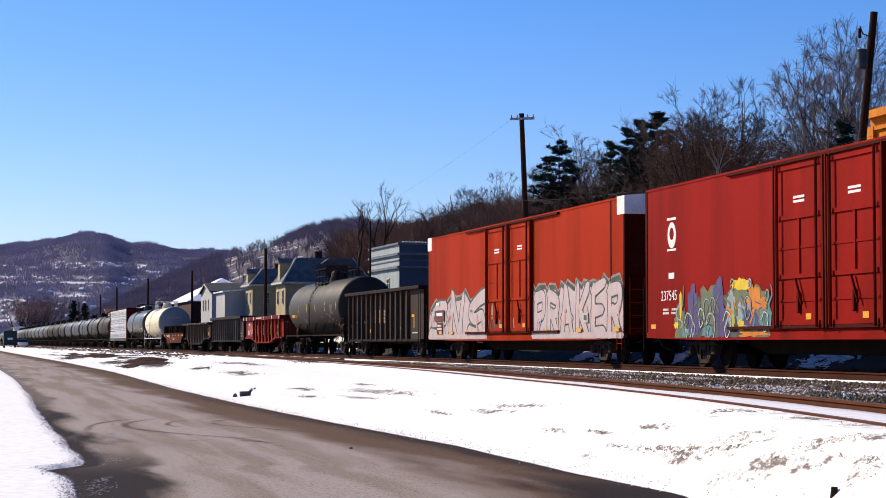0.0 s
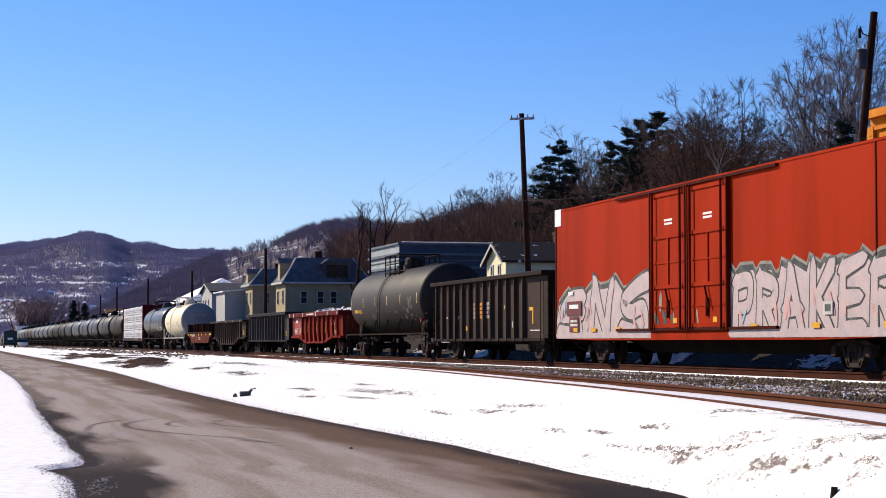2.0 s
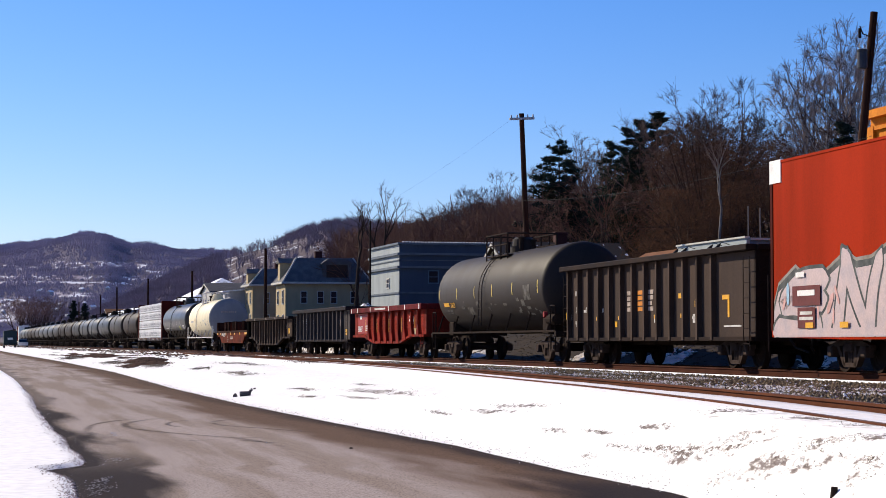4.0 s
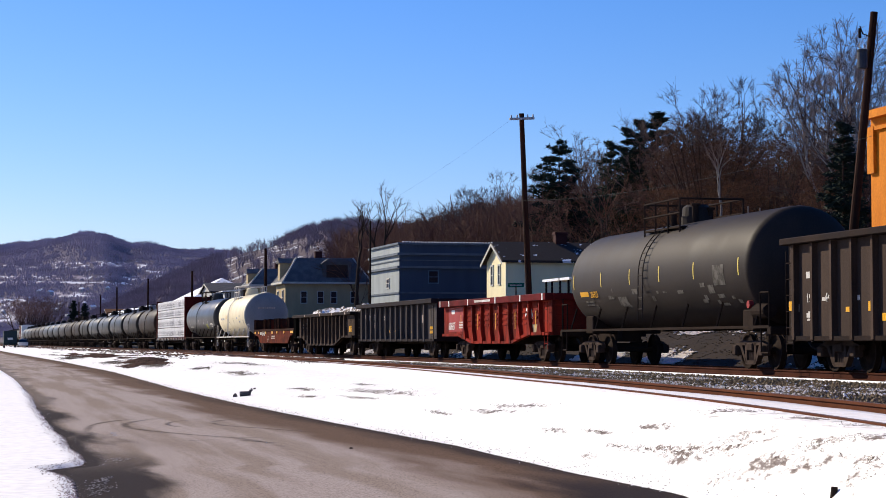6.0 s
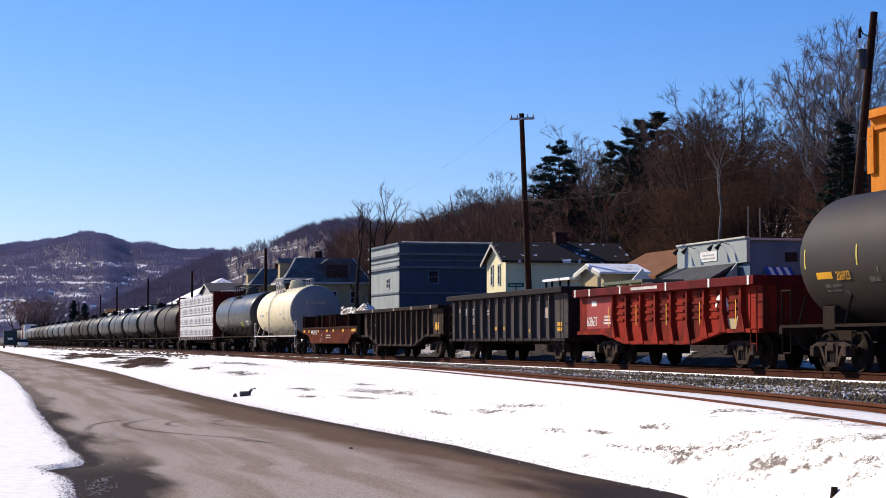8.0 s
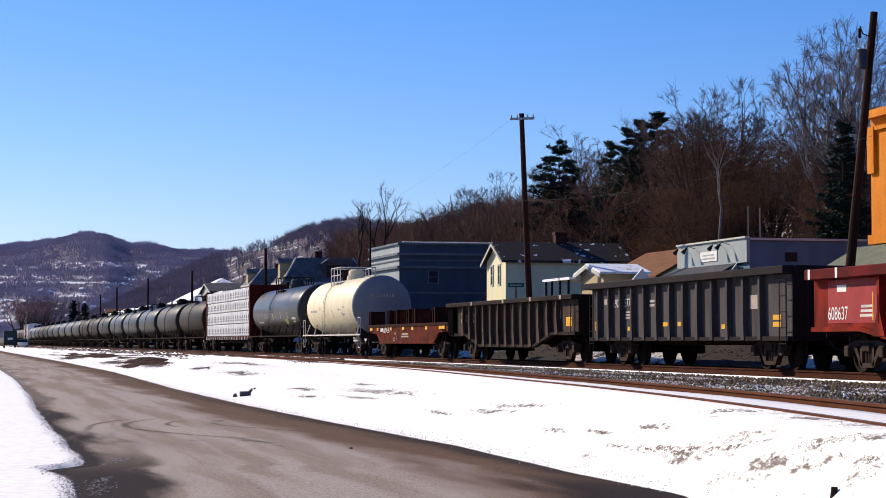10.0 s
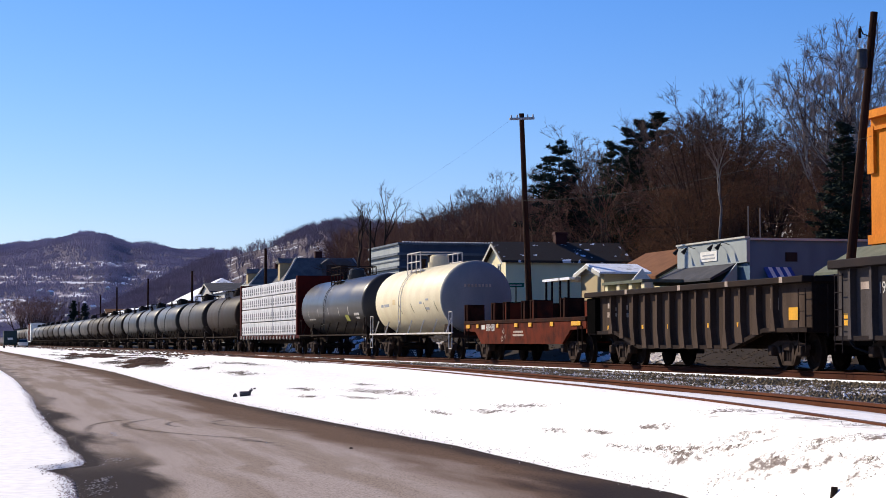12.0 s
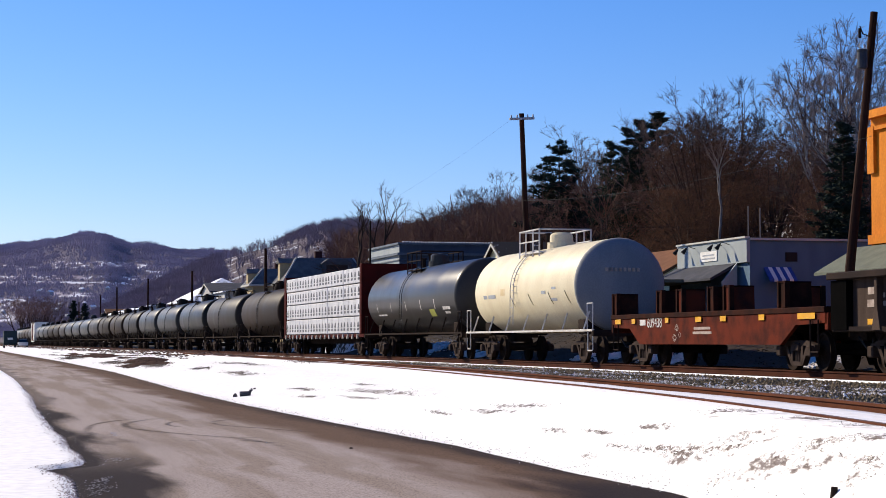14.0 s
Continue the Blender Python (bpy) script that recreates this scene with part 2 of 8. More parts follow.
GROUND = material("snowy_ground", (0.96, 0.935, 0.92), (0.92, 0.90, 0.89), rough=0.75, scale=0.5, fine=7, mix=0.7, bump=0.06)
DIRT = material("dark_bank_soil", (0.014, 0.0075, 0.0045), (0.027, 0.0155, 0.009), rough=0.95, scale=0.8, fine=6, mix=1.0, bump=0.6)
LITTER = material("leaf_litter_with_snow", (0.105, 0.064, 0.050), (0.60, 0.61, 0.66), rough=0.95, scale=0.13, fine=3, mix=1.0, bump=0.6, low=0.64, high=0.67)
# floor of the far ridge: the haze of distance is mixed into its tone
RIDGEHAZE = material("hazy_ridge_floor", (0.115, 0.092, 0.118), (0.15, 0.125, 0.155), rough=0.95, scale=0.05, fine=0.5, mix=0.8, bump=0.2)
CLEARING = material("snowy_clearing", (0.11, 0.085, 0.095), (0.50, 0.50, 0.54), rough=0.95, scale=0.13, fine=0.9, mix=1.0, bump=0.4, low=0.54, high=0.62)
BALLAST = material("ballast_bed", (0.075, 0.062, 0.046), (0.16, 0.13, 0.10), rough=0.95, scale=3, fine=14, mix=0.8, bump=1.0)


def ground_columns(y):
    xr, xl = at(RIGHT_Y, RIGHT_X, y), at(LEFT_Y, LEFT_X, y)
    xs, xm = at(SIDING_Y, SIDING_X, y), at(MAIN_Y, MAIN_X, y)
    keys = [(xl - 3500, 6, 0), (xl - 500, 8, 0), (xl - 60, 12, 0), (xl - 8, 10, 0), (xl - 1.6, 16, 0), (xl + 0.95, 3, 0), (xr, 8, 0), (xr + 1.2, 22, 0), (xs - 1.3, 4, 0), (xs - 0.797, 1, 0), (xs - 0.69, 3, 0), (xs + 0.69, 1, 1), (xs + 0.84, 4, 1), (xm - 2.2, 8, 1), (xm + 2.6, 5, 2), (xm + 8, 8, 2), (xm + 21.5, 30, 3), (xm + 135, 10, 3), (xm + 450, 8, 3), (xm + 3500, 0, 3)]
    xs_, slots = [], []
    for (a, n, slot), (b, _, _) in zip(keys, keys[1:]):
        for i in range(n):
            xs_.append(a + (b - a) * i / n)
            slots.append(slot)
    return xs_ + [keys[-1][0]], slots


def build_ground():
    ys = graded([(-170, -38, 12), (-38, 8, 6), (8, 60, 0.4), (60, 90, 0.7), (90, 180, 2.5), (180, 1000, 12), (1000, 4800, 150)])
    verts, faces, mats = [], [], []
    for y in ys:
        row, slots = ground_columns(y)
        verts += [(x, y, ground_height(x + 1e-4, y)) for x in row]
    w = len(row)
    for i in range(len(ys) - 1):
        for j in range(w - 1):
            a = i * w + j
            faces.append((a, a + 1, a + w + 1, a + w))
            slot = slots[j]
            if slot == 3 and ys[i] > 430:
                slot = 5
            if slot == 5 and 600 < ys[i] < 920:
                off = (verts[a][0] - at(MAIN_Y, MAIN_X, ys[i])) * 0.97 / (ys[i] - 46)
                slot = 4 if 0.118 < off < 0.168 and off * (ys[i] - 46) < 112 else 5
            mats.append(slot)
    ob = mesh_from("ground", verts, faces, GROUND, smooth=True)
    for m in (BALLAST, DIRT, LITTER, CLEARING, RIDGEHAZE):
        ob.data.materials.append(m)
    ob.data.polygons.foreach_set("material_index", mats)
    return tagged(ob, "snow-covered ground rising into a wooded hillside", "ground", kind="structure")


def asphalt_material():
    """Worn asphalt: pale wheel tracks, brown grit, and wet dark margins along both edges."""
    m = bpy.data.materials.new("worn_asphalt")
    m.use_nodes = True
    nt = m.node_tree
    bs = nt.nodes["Principled BSDF"]

    def node(kind, **inputs):
        n = nt.nodes.new(kind)
        for k, v in inputs.items():
            n.inputs[k].default_value = v
        return n

    def math_node(op, a, b):
        n = nt.nodes.new("ShaderNodeMath")
        n.operation = op
        for i, v in enumerate((a, b)):
            if isinstance(v, (int, float)):
                n.inputs[i].default_value = v
            else:
                nt.links.new(v, n.inputs[i])
        return n.outputs[0]

    def ramp(v, lo, hi, to=1.0):
        n = nt.nodes.new("ShaderNodeMapRange")
        n.interpolation_type = "SMOOTHSTEP"
        n.inputs["From Min"].default_value, n.inputs["From Max"].default_value, n.inputs["To Max"].default_value = lo, hi, to
        nt.links.new(v, n.inputs["Value"])
        return n.outputs[0]

    def mix(a, b, f):
        n = nt.nodes.new("ShaderNodeMix")
        n.data_type = "RGBA"
        for key, v in (("A", a), ("B", b)):
            if isinstance(v, tuple):
                n.inputs[key].default_value = (*v, 1)
            else:
                nt.links.new(v, n.inputs[key])
        nt.links.new(f, n.inputs["Factor"])
        return n.outputs["Result"]

    uv = nt.nodes.new("ShaderNodeUVMap")
    sep = nt.nodes.new("ShaderNodeSeparateXYZ")
    nt.links.new(uv.outputs[0], sep.inputs[0])
    u, v = sep.outputs[0], sep.outputs[1]
    mp = nt.nodes.new("ShaderNodeMapping")
    mp.inputs["Scale"].default_value = (9, 0.07, 1)
    nt.links.new(uv.outputs[0], mp.inputs["Vector"])
    along = node("ShaderNodeTexNoise", Scale=1.0, Detail=5.0)
    nt.links.new(mp.outputs[0], along.inputs["Vector"])
    co = nt.nodes.new("ShaderNodeTexCoord")
    mp2 = nt.nodes.new("ShaderNodeMapping")
    mp2.inputs["Scale"].default_value = (4.5, 0.11, 1)
    nt.links.new(uv.outputs[0], mp2.inputs["Vector"])
    patch = node("ShaderNodeTexNoise", Scale=1.0, Detail=7.0)
    nt.links.new(mp2.outputs[0], patch.inputs["Vector"])
    grit = node("ShaderNodeTexNoise", Scale=45.0, Detail=3.0)
    nt.links.new(co.outputs["Object"], grit.inputs["Vector"])
    base = mix((0.44, 0.365, 0.33), (0.33, 0.26, 0.215), ramp(along.outputs["Fac"], 0.42, 0.60))
    base = mix(base, (0.22, 0.165, 0.135), ramp(patch.outputs["Fac"], 0.50, 0.72, 0.35))
    wobble = math_node("MULTIPLY", math_node("SUBTRACT", patch.outputs["Fac"], 0.5), 0.45)
    right = ramp(math_node("ADD", u, wobble), 0.66, 0.84)
    base = mix(base, (0.16, 0.100, 0.068), right)
    right2 = math_node("MULTIPLY", ramp(math_node("ADD", u, math_node("MULTIPLY", wobble, 0.5)), 0.87, 0.96), math_node("SUBTRACT", 0.85, ramp(v, 30.0, 60.0, 0.5)))
    near = math_node("SUBTRACT", 1.0, ramp(v, 38.0, 52.0, 0.55))
    left = math_node("MULTIPLY", ramp(math_node("SUBTRACT", math_node("MULTIPLY", wobble, 0.8), u), -0.24, -0.18), near)
    pool = math_node("MULTIPLY", ramp(math_node("SUBTRACT", math_node("MULTIPLY", wobble, 0.9), u), -0.275, -0.22), math_node("SUBTRACT", 1.0, ramp(v, 21.0, 29.0)))
    right3 = math_node("MULTIPLY", ramp(math_node("ADD", u, math_node("MULTIPLY", wobble, 0.7)), 0.79, 0.85), math_node("SUBTRACT", 1.0, ramp(v, 19.5, 23.0)))
    wet = math_node("MAXIMUM", math_node("MAXIMUM", math_node("MAXIMUM", right2, right3), left), pool)
    base = mix(base, (0.034, 0.023, 0.020), wet)
    mul = nt.nodes.new("ShaderNodeMix")
    mul.data_type, mul.blend_type = "RGBA", "MULTIPLY"
    mul.inputs["Factor"].default_value = 0.7
    nt.links.new(base, mul.inputs["A"])
    nt.links.new(ramp(grit.outputs["Fac"], 0.2, 0.6), mul.inputs["B"])
    nt.links.new(mul.outputs["Result"], bs.inputs["Base Color"])
    nt.links.new(math_node("SUBTRACT", 0.9, math_node("MULTIPLY", wet, 0.12)), bs.inputs["Roughness"])
    bs.inputs["Specular IOR Level"].default_value = 0.03
    bp = node("ShaderNodeBump", Strength=0.25, Distance=0.01)
    nt.links.new(grit.outputs["Fac"], bp.inputs["Height"])
    nt.links.new(bp.outputs[0], bs.inputs["Normal"])
    return m


def road_height(t):
    return 0.045 + 0.03 * (1 - (2 * t - 1) ** 2)


def build_road():
    ys = graded([(-38, 10, 4), (10, 100, 0.6), (100, 300, 6), (300, 1200, 60)])
    verts, faces, uvs = [], [], []
    n = 13
    for y in ys:
        a, b = at(LEFT_Y, LEFT_X, y), at(RIGHT_Y, RIGHT_X, y)
        wob = 0.10 * noise.noise((y * 0.45, 2, 0)) + 0.09 * noise.noise((y * 1.7, 5, 0)) + 0.04 * noise.noise((y * 5, 5, 0))
        wob2 = -0.7
        for i in range(n):
            t = i / (n - 1)
            verts.append((a - 0.25 + wob2 + (b - a + 0.35 + wob - wob2) * t, y, road_height(t)))
            uvs.append((t, y))
    for i in range(len(ys) - 1):
        for j in range(n - 1):
            a = i * n + j
            faces.append((a, a + 1, a + n + 1, a + n))
    ob = mesh_from("road", verts, faces, asphalt_material(), smooth=True)
    layer = ob.data.uv_layers.new(name="UVMap")
    for lp in ob.data.loops:
        layer.data[lp.index].uv = uvs[lp.vertex_index]
    return tagged(ob, "worn grey-brown asphalt road with wet edges", "road", kind="structure")


def sweep_rail(name, line, offset, top, web=RAILRUST, parent=None):
    """One rail: foot, web and head swept along a line of (x, y) points."""
    prof = [(-0.07, -0.17), (0.07, -0.17), (0.07, -0.155), (0.012, -0.135), (0.012, -0.045), (0.037, -0.035), (0.037, -0.006), (0.03, 0), (-0.03, 0), (-0.037, -0.006), (-0.037, -0.035), (-0.012, -0.045), (-0.012, -0.135), (-0.07, -0.155)]
    verts, faces = [], []
    k = len(prof)
    for i, (x, y) in enumerate(line):
        p, q = line[max(i - 1, 0)], line[min(i + 1, len(line) - 1)]
        d = Vector((q[0] - p[0], q[1] - p[1])).normalized()
        nx, ny = d.y, -d.x
        for u, z in prof:
            verts.append((x + nx * (offset + u), y + ny * (offset + u), top + z))
    for i in range(len(line) - 1):
        for j in range(k):
            a, b = i * k + j, i * k + (j + 1) % k
            faces.append((a, b, b + k, a + k))
    ob = mesh_from(name, verts, faces, web, parent)
    ob.data.materials.append(RAILTOP)
    ob.data.polygons.foreach_set("material_index", [1 if j in (7,) else 0 for _ in range(len(line) - 1) for j in range(k)])
    return ob


def build_track(name, label, line, top, steel):
    t = thing(name, label, "railway track", kind="structure")
    sweep_rail("rail", line, -0.755, top, steel, t)
    sweep_rail("rail", line, 0.755, top, steel, t)
    return t


ground = build_ground()
build_road()
bpy.context.view_layer.update()
MAIN_NEAR = [main_line(s)[:2] for s in graded([(-170, -60, 6), (-60, 140, 2), (140, 900, 20)])]
SIDE_NEAR = [p for i, p in enumerate(SIDING) if p[1] > -20 and p[1] < 900][::2]
main_track = build_track("main_track", "rusty main railway track on stone ballast", MAIN_NEAR, RAIL, RAILDARK)
side_track = build_track("side_track", "rusty unused siding half buried in snow", SIDE_NEAR, RAIL, RAILRUST)




def build_stones():
    """Loose ballast stones beside and between the rails, each a chipped eight-sided lump."""
    rnd = random.Random(4)
    verts, faces = [], []
    n = 0
    while n < 42000:
        y = 20 + 70 * rnd.random() ** 1.6
        xs, xm = at(SIDING_Y, SIDING_X, y), at(MAIN_Y, MAIN_X, y)
        x = xs + 0.9 + (xm + 2.0 - xs - 0.9) * rnd.random()
        if abs(abs(x - xm) - 0.77) < 0.12 or abs(x - xm) < 0.7 and rnd.random() < 0.6:
            continue
        r = rnd.uniform(0.018, 0.044)
        k = len(verts)
        turn = rnd.random() * 3
        c, s = math.cos(turn), math.sin(turn)
        for px, py, pz in ((1, 0, 0), (0, 1, 0), (-1, 0, 0), (0, -1, 0), (0, 0, 1), (0, 0, -1)):
            px, py, pz = px * rnd.uniform(0.7, 1.3), py * rnd.uniform(0.7, 1.3), pz * rnd.uniform(0.6, 1.1)
            verts.append((x + r * (c * px - s * py), y + r * (s * px + c * py), 0.615 + r * (pz + 0.35)))
        for a, b in ((0, 1), (1, 2), (2, 3), (3, 0)):
            faces.append((k + a, k + b, k + 4))
            faces.append((k + b, k + a, k + 5))
        n += 1
    ob = mesh_from("ballast_stones", verts, faces, STONE)
    return tagged(ob, "loose grey and brown ballast stones", "ballast", kind="stuff")


def island_material(name, a, b, rough=0.9, white=0.0):
    """Each joined piece takes its own tone between two colours."""
    m = bpy.data.materials.new(name)
    m.use_nodes = True
    nt = m.node_tree
    g = nt.nodes.new("ShaderNodeNewGeometry")
    mx = nt.nodes.new("ShaderNodeMix")
    mx.data_type = "RGBA"
    mx.inputs["A"].default_value, mx.inputs["B"].default_value = (*a, 1), (*b, 1)
    nt.links.new(g.outputs["Random Per Island"], mx.inputs["Factor"])
    tx = nt.nodes.new("ShaderNodeTexNoise")
    tx.inputs["Scale"].default_value = 18
    mu = nt.nodes.new("ShaderNodeMix")
    mu.data_type, mu.blend_type = "RGBA", "MULTIPLY"
    mu.inputs["Factor"].default_value = 0.6
    nt.links.new(mx.outputs["Result"], mu.inputs["A"])
    nt.links.new(tx.outputs["Fac"], mu.inputs["B"])
    last = mu.outputs["Result"]
    if white:
        st = nt.nodes.new("ShaderNodeMath")
        st.operation = "GREATER_THAN"
        st.inputs[1].default_value = white
        nt.links.new(g.outputs["Random Per Island"], st.inputs[0])
        sn = nt.nodes.new("ShaderNodeMix")
        sn.data_type = "RGBA"
        sn.inputs["B"].default_value = (0.85, 0.85, 0.87, 1)
        nt.links.new(st.outputs[0], sn.inputs["Factor"])
        nt.links.new(last, sn.inputs["A"])
        last = sn.outputs["Result"]
    nt.links.new(last, nt.nodes["Principled BSDF"].inputs["Base Color"])
    nt.nodes["Principled BSDF"].inputs["Roughness"].default_value = rough
    nt.nodes["Principled BSDF"].inputs["Specular IOR Level"].default_value = 0.2
    return m


STONE = island_material("ballast_stone", (0.13, 0.090, 0.050), (0.46, 0.33, 0.19), white=0.95)
build_stones()


def build_ties(track):
    bm = bmesh.new()
    box(bm, -0.11, 0.11, -1.3, 1.3, -0.18, 0, 0.01)
    me = bpy.data.meshes.new("tie")
    bm.to_mesh(me)
    bm.free()
    me.materials.append(TIE)
    for i in range(150):
        x, y, a = main_line(-14 + i * 0.56)
        t = new("tie", me)
        t.parent = track
        t.matrix_local = pose(x, y, RAIL - 0.172, 0, 0, math.degrees(a) + 90)


build_ties(main_track)



# ---- marks on the road, dead grass in the snow, small debris ----
SOIL = island_material("dead_grass_and_soil", (0.055, 0.041, 0.034), (0.30, 0.24, 0.20))


def rubber_material():
    """Rubber scuffed on the road: dense in a mark's middle, thin and grainy at its rims."""
    m = bpy.data.materials.new("scuffed_rubber")
    m.use_nodes = True
    nt = m.node_tree
    bs = nt.nodes["Principled BSDF"]
    bs.inputs["Base Color"].default_value = (0.055, 0.044, 0.040, 1)
    bs.inputs["Roughness"].default_value, bs.inputs["Specular IOR Level"].default_value = 0.9, 0.05
    uv, sep = nt.nodes.new("ShaderNodeUVMap"), nt.nodes.new("ShaderNodeSeparateXYZ")
    nt.links.new(uv.outputs[0], sep.inputs[0])
    rim, ends = nt.nodes.new("ShaderNodeMapRange"), nt.nodes.new("ShaderNodeMapRange")
    for n, out, far, top in ((rim, 0, 0.05, 0.55), (ends, 1, 0.0, 1.0)):
        n.interpolation_type = "SMOOTHSTEP"
        n.inputs["From Min"].default_value, n.inputs["From Max"].default_value = 1.0, far
        n.inputs["To Max"].default_value = top
        ab = nt.nodes.new("ShaderNodeMath")
        ab.operation = "ABSOLUTE"
        nt.links.new(sep.outputs[out], ab.inputs[0])
        nt.links.new(ab.outputs[0], n.inputs["Value"])
    tx, gr = nt.nodes.new("ShaderNodeTexNoise"), nt.nodes.new("ShaderNodeMapRange")
    co = nt.nodes.new("ShaderNodeTexCoord")
    tx.inputs["Scale"].default_value, tx.inputs["Detail"].default_value = 5, 5
    nt.links.new(co.outputs["Object"], tx.inputs["Vector"])
    gr.inputs["From Min"].default_value, gr.inputs["From Max"].default_value = 0.25, 0.6
    nt.links.new(tx.outputs["Fac"], gr.inputs["Value"])
    last = rim.outputs[0]
    for other in (ends.outputs[0], gr.outputs[0]):
        mu = nt.nodes.new("ShaderNodeMath")
        mu.operation = "MULTIPLY"
        nt.links.new(last, mu.inputs[0])
        nt.links.new(other, mu.inputs[1])
        last = mu.outputs[0]
    nt.links.new(last, bs.inputs["Alpha"])
    return m


RUBBER = rubber_material()


def tyre_mark(points, width):
    """A skid mark along a smooth curve through (x, y) points, fading out at its rims and ends."""
    verts, faces, uvs, line = [], [], [], []
    n = len(points)
    for i in range(n - 1):
        p0, p1, p2, p3 = points[max(i - 1, 0)], points[i], points[i + 1], points[min(i + 2, n - 1)]
        for j in range(8):
            u = j / 8
            line.append([0.5 * (2 * p1[c] + (p2[c] - p0[c]) * u + (2 * p0[c] - 5 * p1[c] + 4 * p2[c] - p3[c]) * u * u + (3 * p1[c] - p0[c] - 3 * p2[c] + p3[c]) * u ** 3) for c in (0, 1)])
    m = len(line) - 1
    for i, (x, y) in enumerate(line):
        p, q = line[max(i - 1, 0)], line[min(i + 1, m)]
        d = Vector((q[0] - p[0], q[1] - p[1])).normalized()
        for k in (-1, 0, 1):
            px, py = x - d.y * k * width / 2, y + d.x * k * width / 2
            l, r = at(LEFT_Y, LEFT_X, py), at(RIGHT_Y, RIGHT_X, py)
            verts.append((px, py, road_height(min(max((px - l + 0.95) / (r - l + 1.05), 0), 1)) + 0.004))
            uvs.append((k, abs(2 * i / m - 1) ** 3))
    for i in range(m):
        for j in (0, 1):
            k = 3 * i + j
            faces.append((k, k + 1, k + 4, k + 3))
    ob = mesh_from("tyre_mark", verts, faces, RUBBER, smooth=True)
    layer = ob.data.uv_layers.new(name="UVMap")
    for lp in ob.data.loops:
        layer.data[lp.index].uv = uvs[lp.vertex_index]
    return tagged(ob, "dark curved skid mark on the road", "tyre mark", group="tyre marks", kind="structure")


tyre_mark([(-4.9, 38.2), (-5.35, 37.0), (-5.56, 34.9), (-5.25, 33.2), (-4.69, 31.9), (-4.1, 30.9), (-3.6, 30.2), (-2.97, 29.3), (-2.3, 27.5), (-1.9, 25.5)], 0.24)
tyre_mark([(-4.4, 36.9), (-4.79, 35.8), (-4.83, 34.8), (-4.63, 33.8), (-4.2, 33.0)], 0.15)
tyre_mark([(-3.7, 37.6), (-4.02, 36.3), (-4.08, 35.2), (-3.79, 34.1), (-3.49, 33.6), (-3.05, 33.0), (-2.4, 32.1), (-1.8, 31.4)], 0.22)
tyre_mark([(-5.7, 37.0), (-6.05, 35.4), (-5.99, 33.6), (-5.6, 31.2)], 0.22)
tyre_mark([(-3.7, 28.7), (-3.2, 29.1)], 0.16)
tyre_mark([(-3.1, 29.75), (-2.4, 29.4)], 0.14)
tyre_mark([(-3.0, 28.9), (-2.1, 27.8)], 0.14)


# patches of the snow field worn through to soil and grass: middle, half width across the slope, half length along it
WORN = [(0.76, 31.2, 0.13, 1.38), (1.17, 30.8, 0.15, 1.76), (2.45, 22.33, 0.08, 0.71), (3.06, 21.15, 0.15, 1.06), (3.41, 18.35, 0.08, 0.67), (3.56, 16.83, 0.12, 0.55), (2.07, 22.18, 0.08, 1.18), (2.53, 20.03, 0.15, 1.26), (2.78, 19.13, 0.06, 1.37), (2.84, 17.48, 0.15, 1.03), (3.13, 16.63, 0.08, 0.63), (2.55, 18.65, 0.09, 0.54), (3.1, 14.63, 0.12, 0.46), (3.2, 14.88, 0.06, 0.34), (2.3, 21.2, 0.07, 1.2), (2.95, 18.9, 0.10, 0.9), (3.3, 15.9, 0.10, 0.9), (3.0, 16.2, 0.08, 0.8), (1.9, 24.2, 0.05, 0.8)]
WORN_FAR = [(1.67, 22.90, 0.08, 0.48), (1.45, 25.98, 0.08, 0.87), (-10.15, 83.00, 0.35, 3.16), (-7.18, 69.65, 0.38, 4.15), (-4.76, 71.25, 0.30, 6.05), (-3.54, 49.85, 0.15, 2.17), (-3.16, 45.93, 0.16, 1.38), (-1.43, 42.28, 0.25, 4.50), (-1.72, 41.15, 0.10, 2.59), (-0.06, 33.40, 0.08, 0.92), (-1.85, 46.70, 0.10, 1.02), (-8.59, 83.85, 0.35, 8.13), (-17.3, 112, 0.9, 8.0), (-14.3, 99, 0.6, 4.5), (-21, 126, 0.7, 6.0), (-31, 165, 0.9, 8.0)]


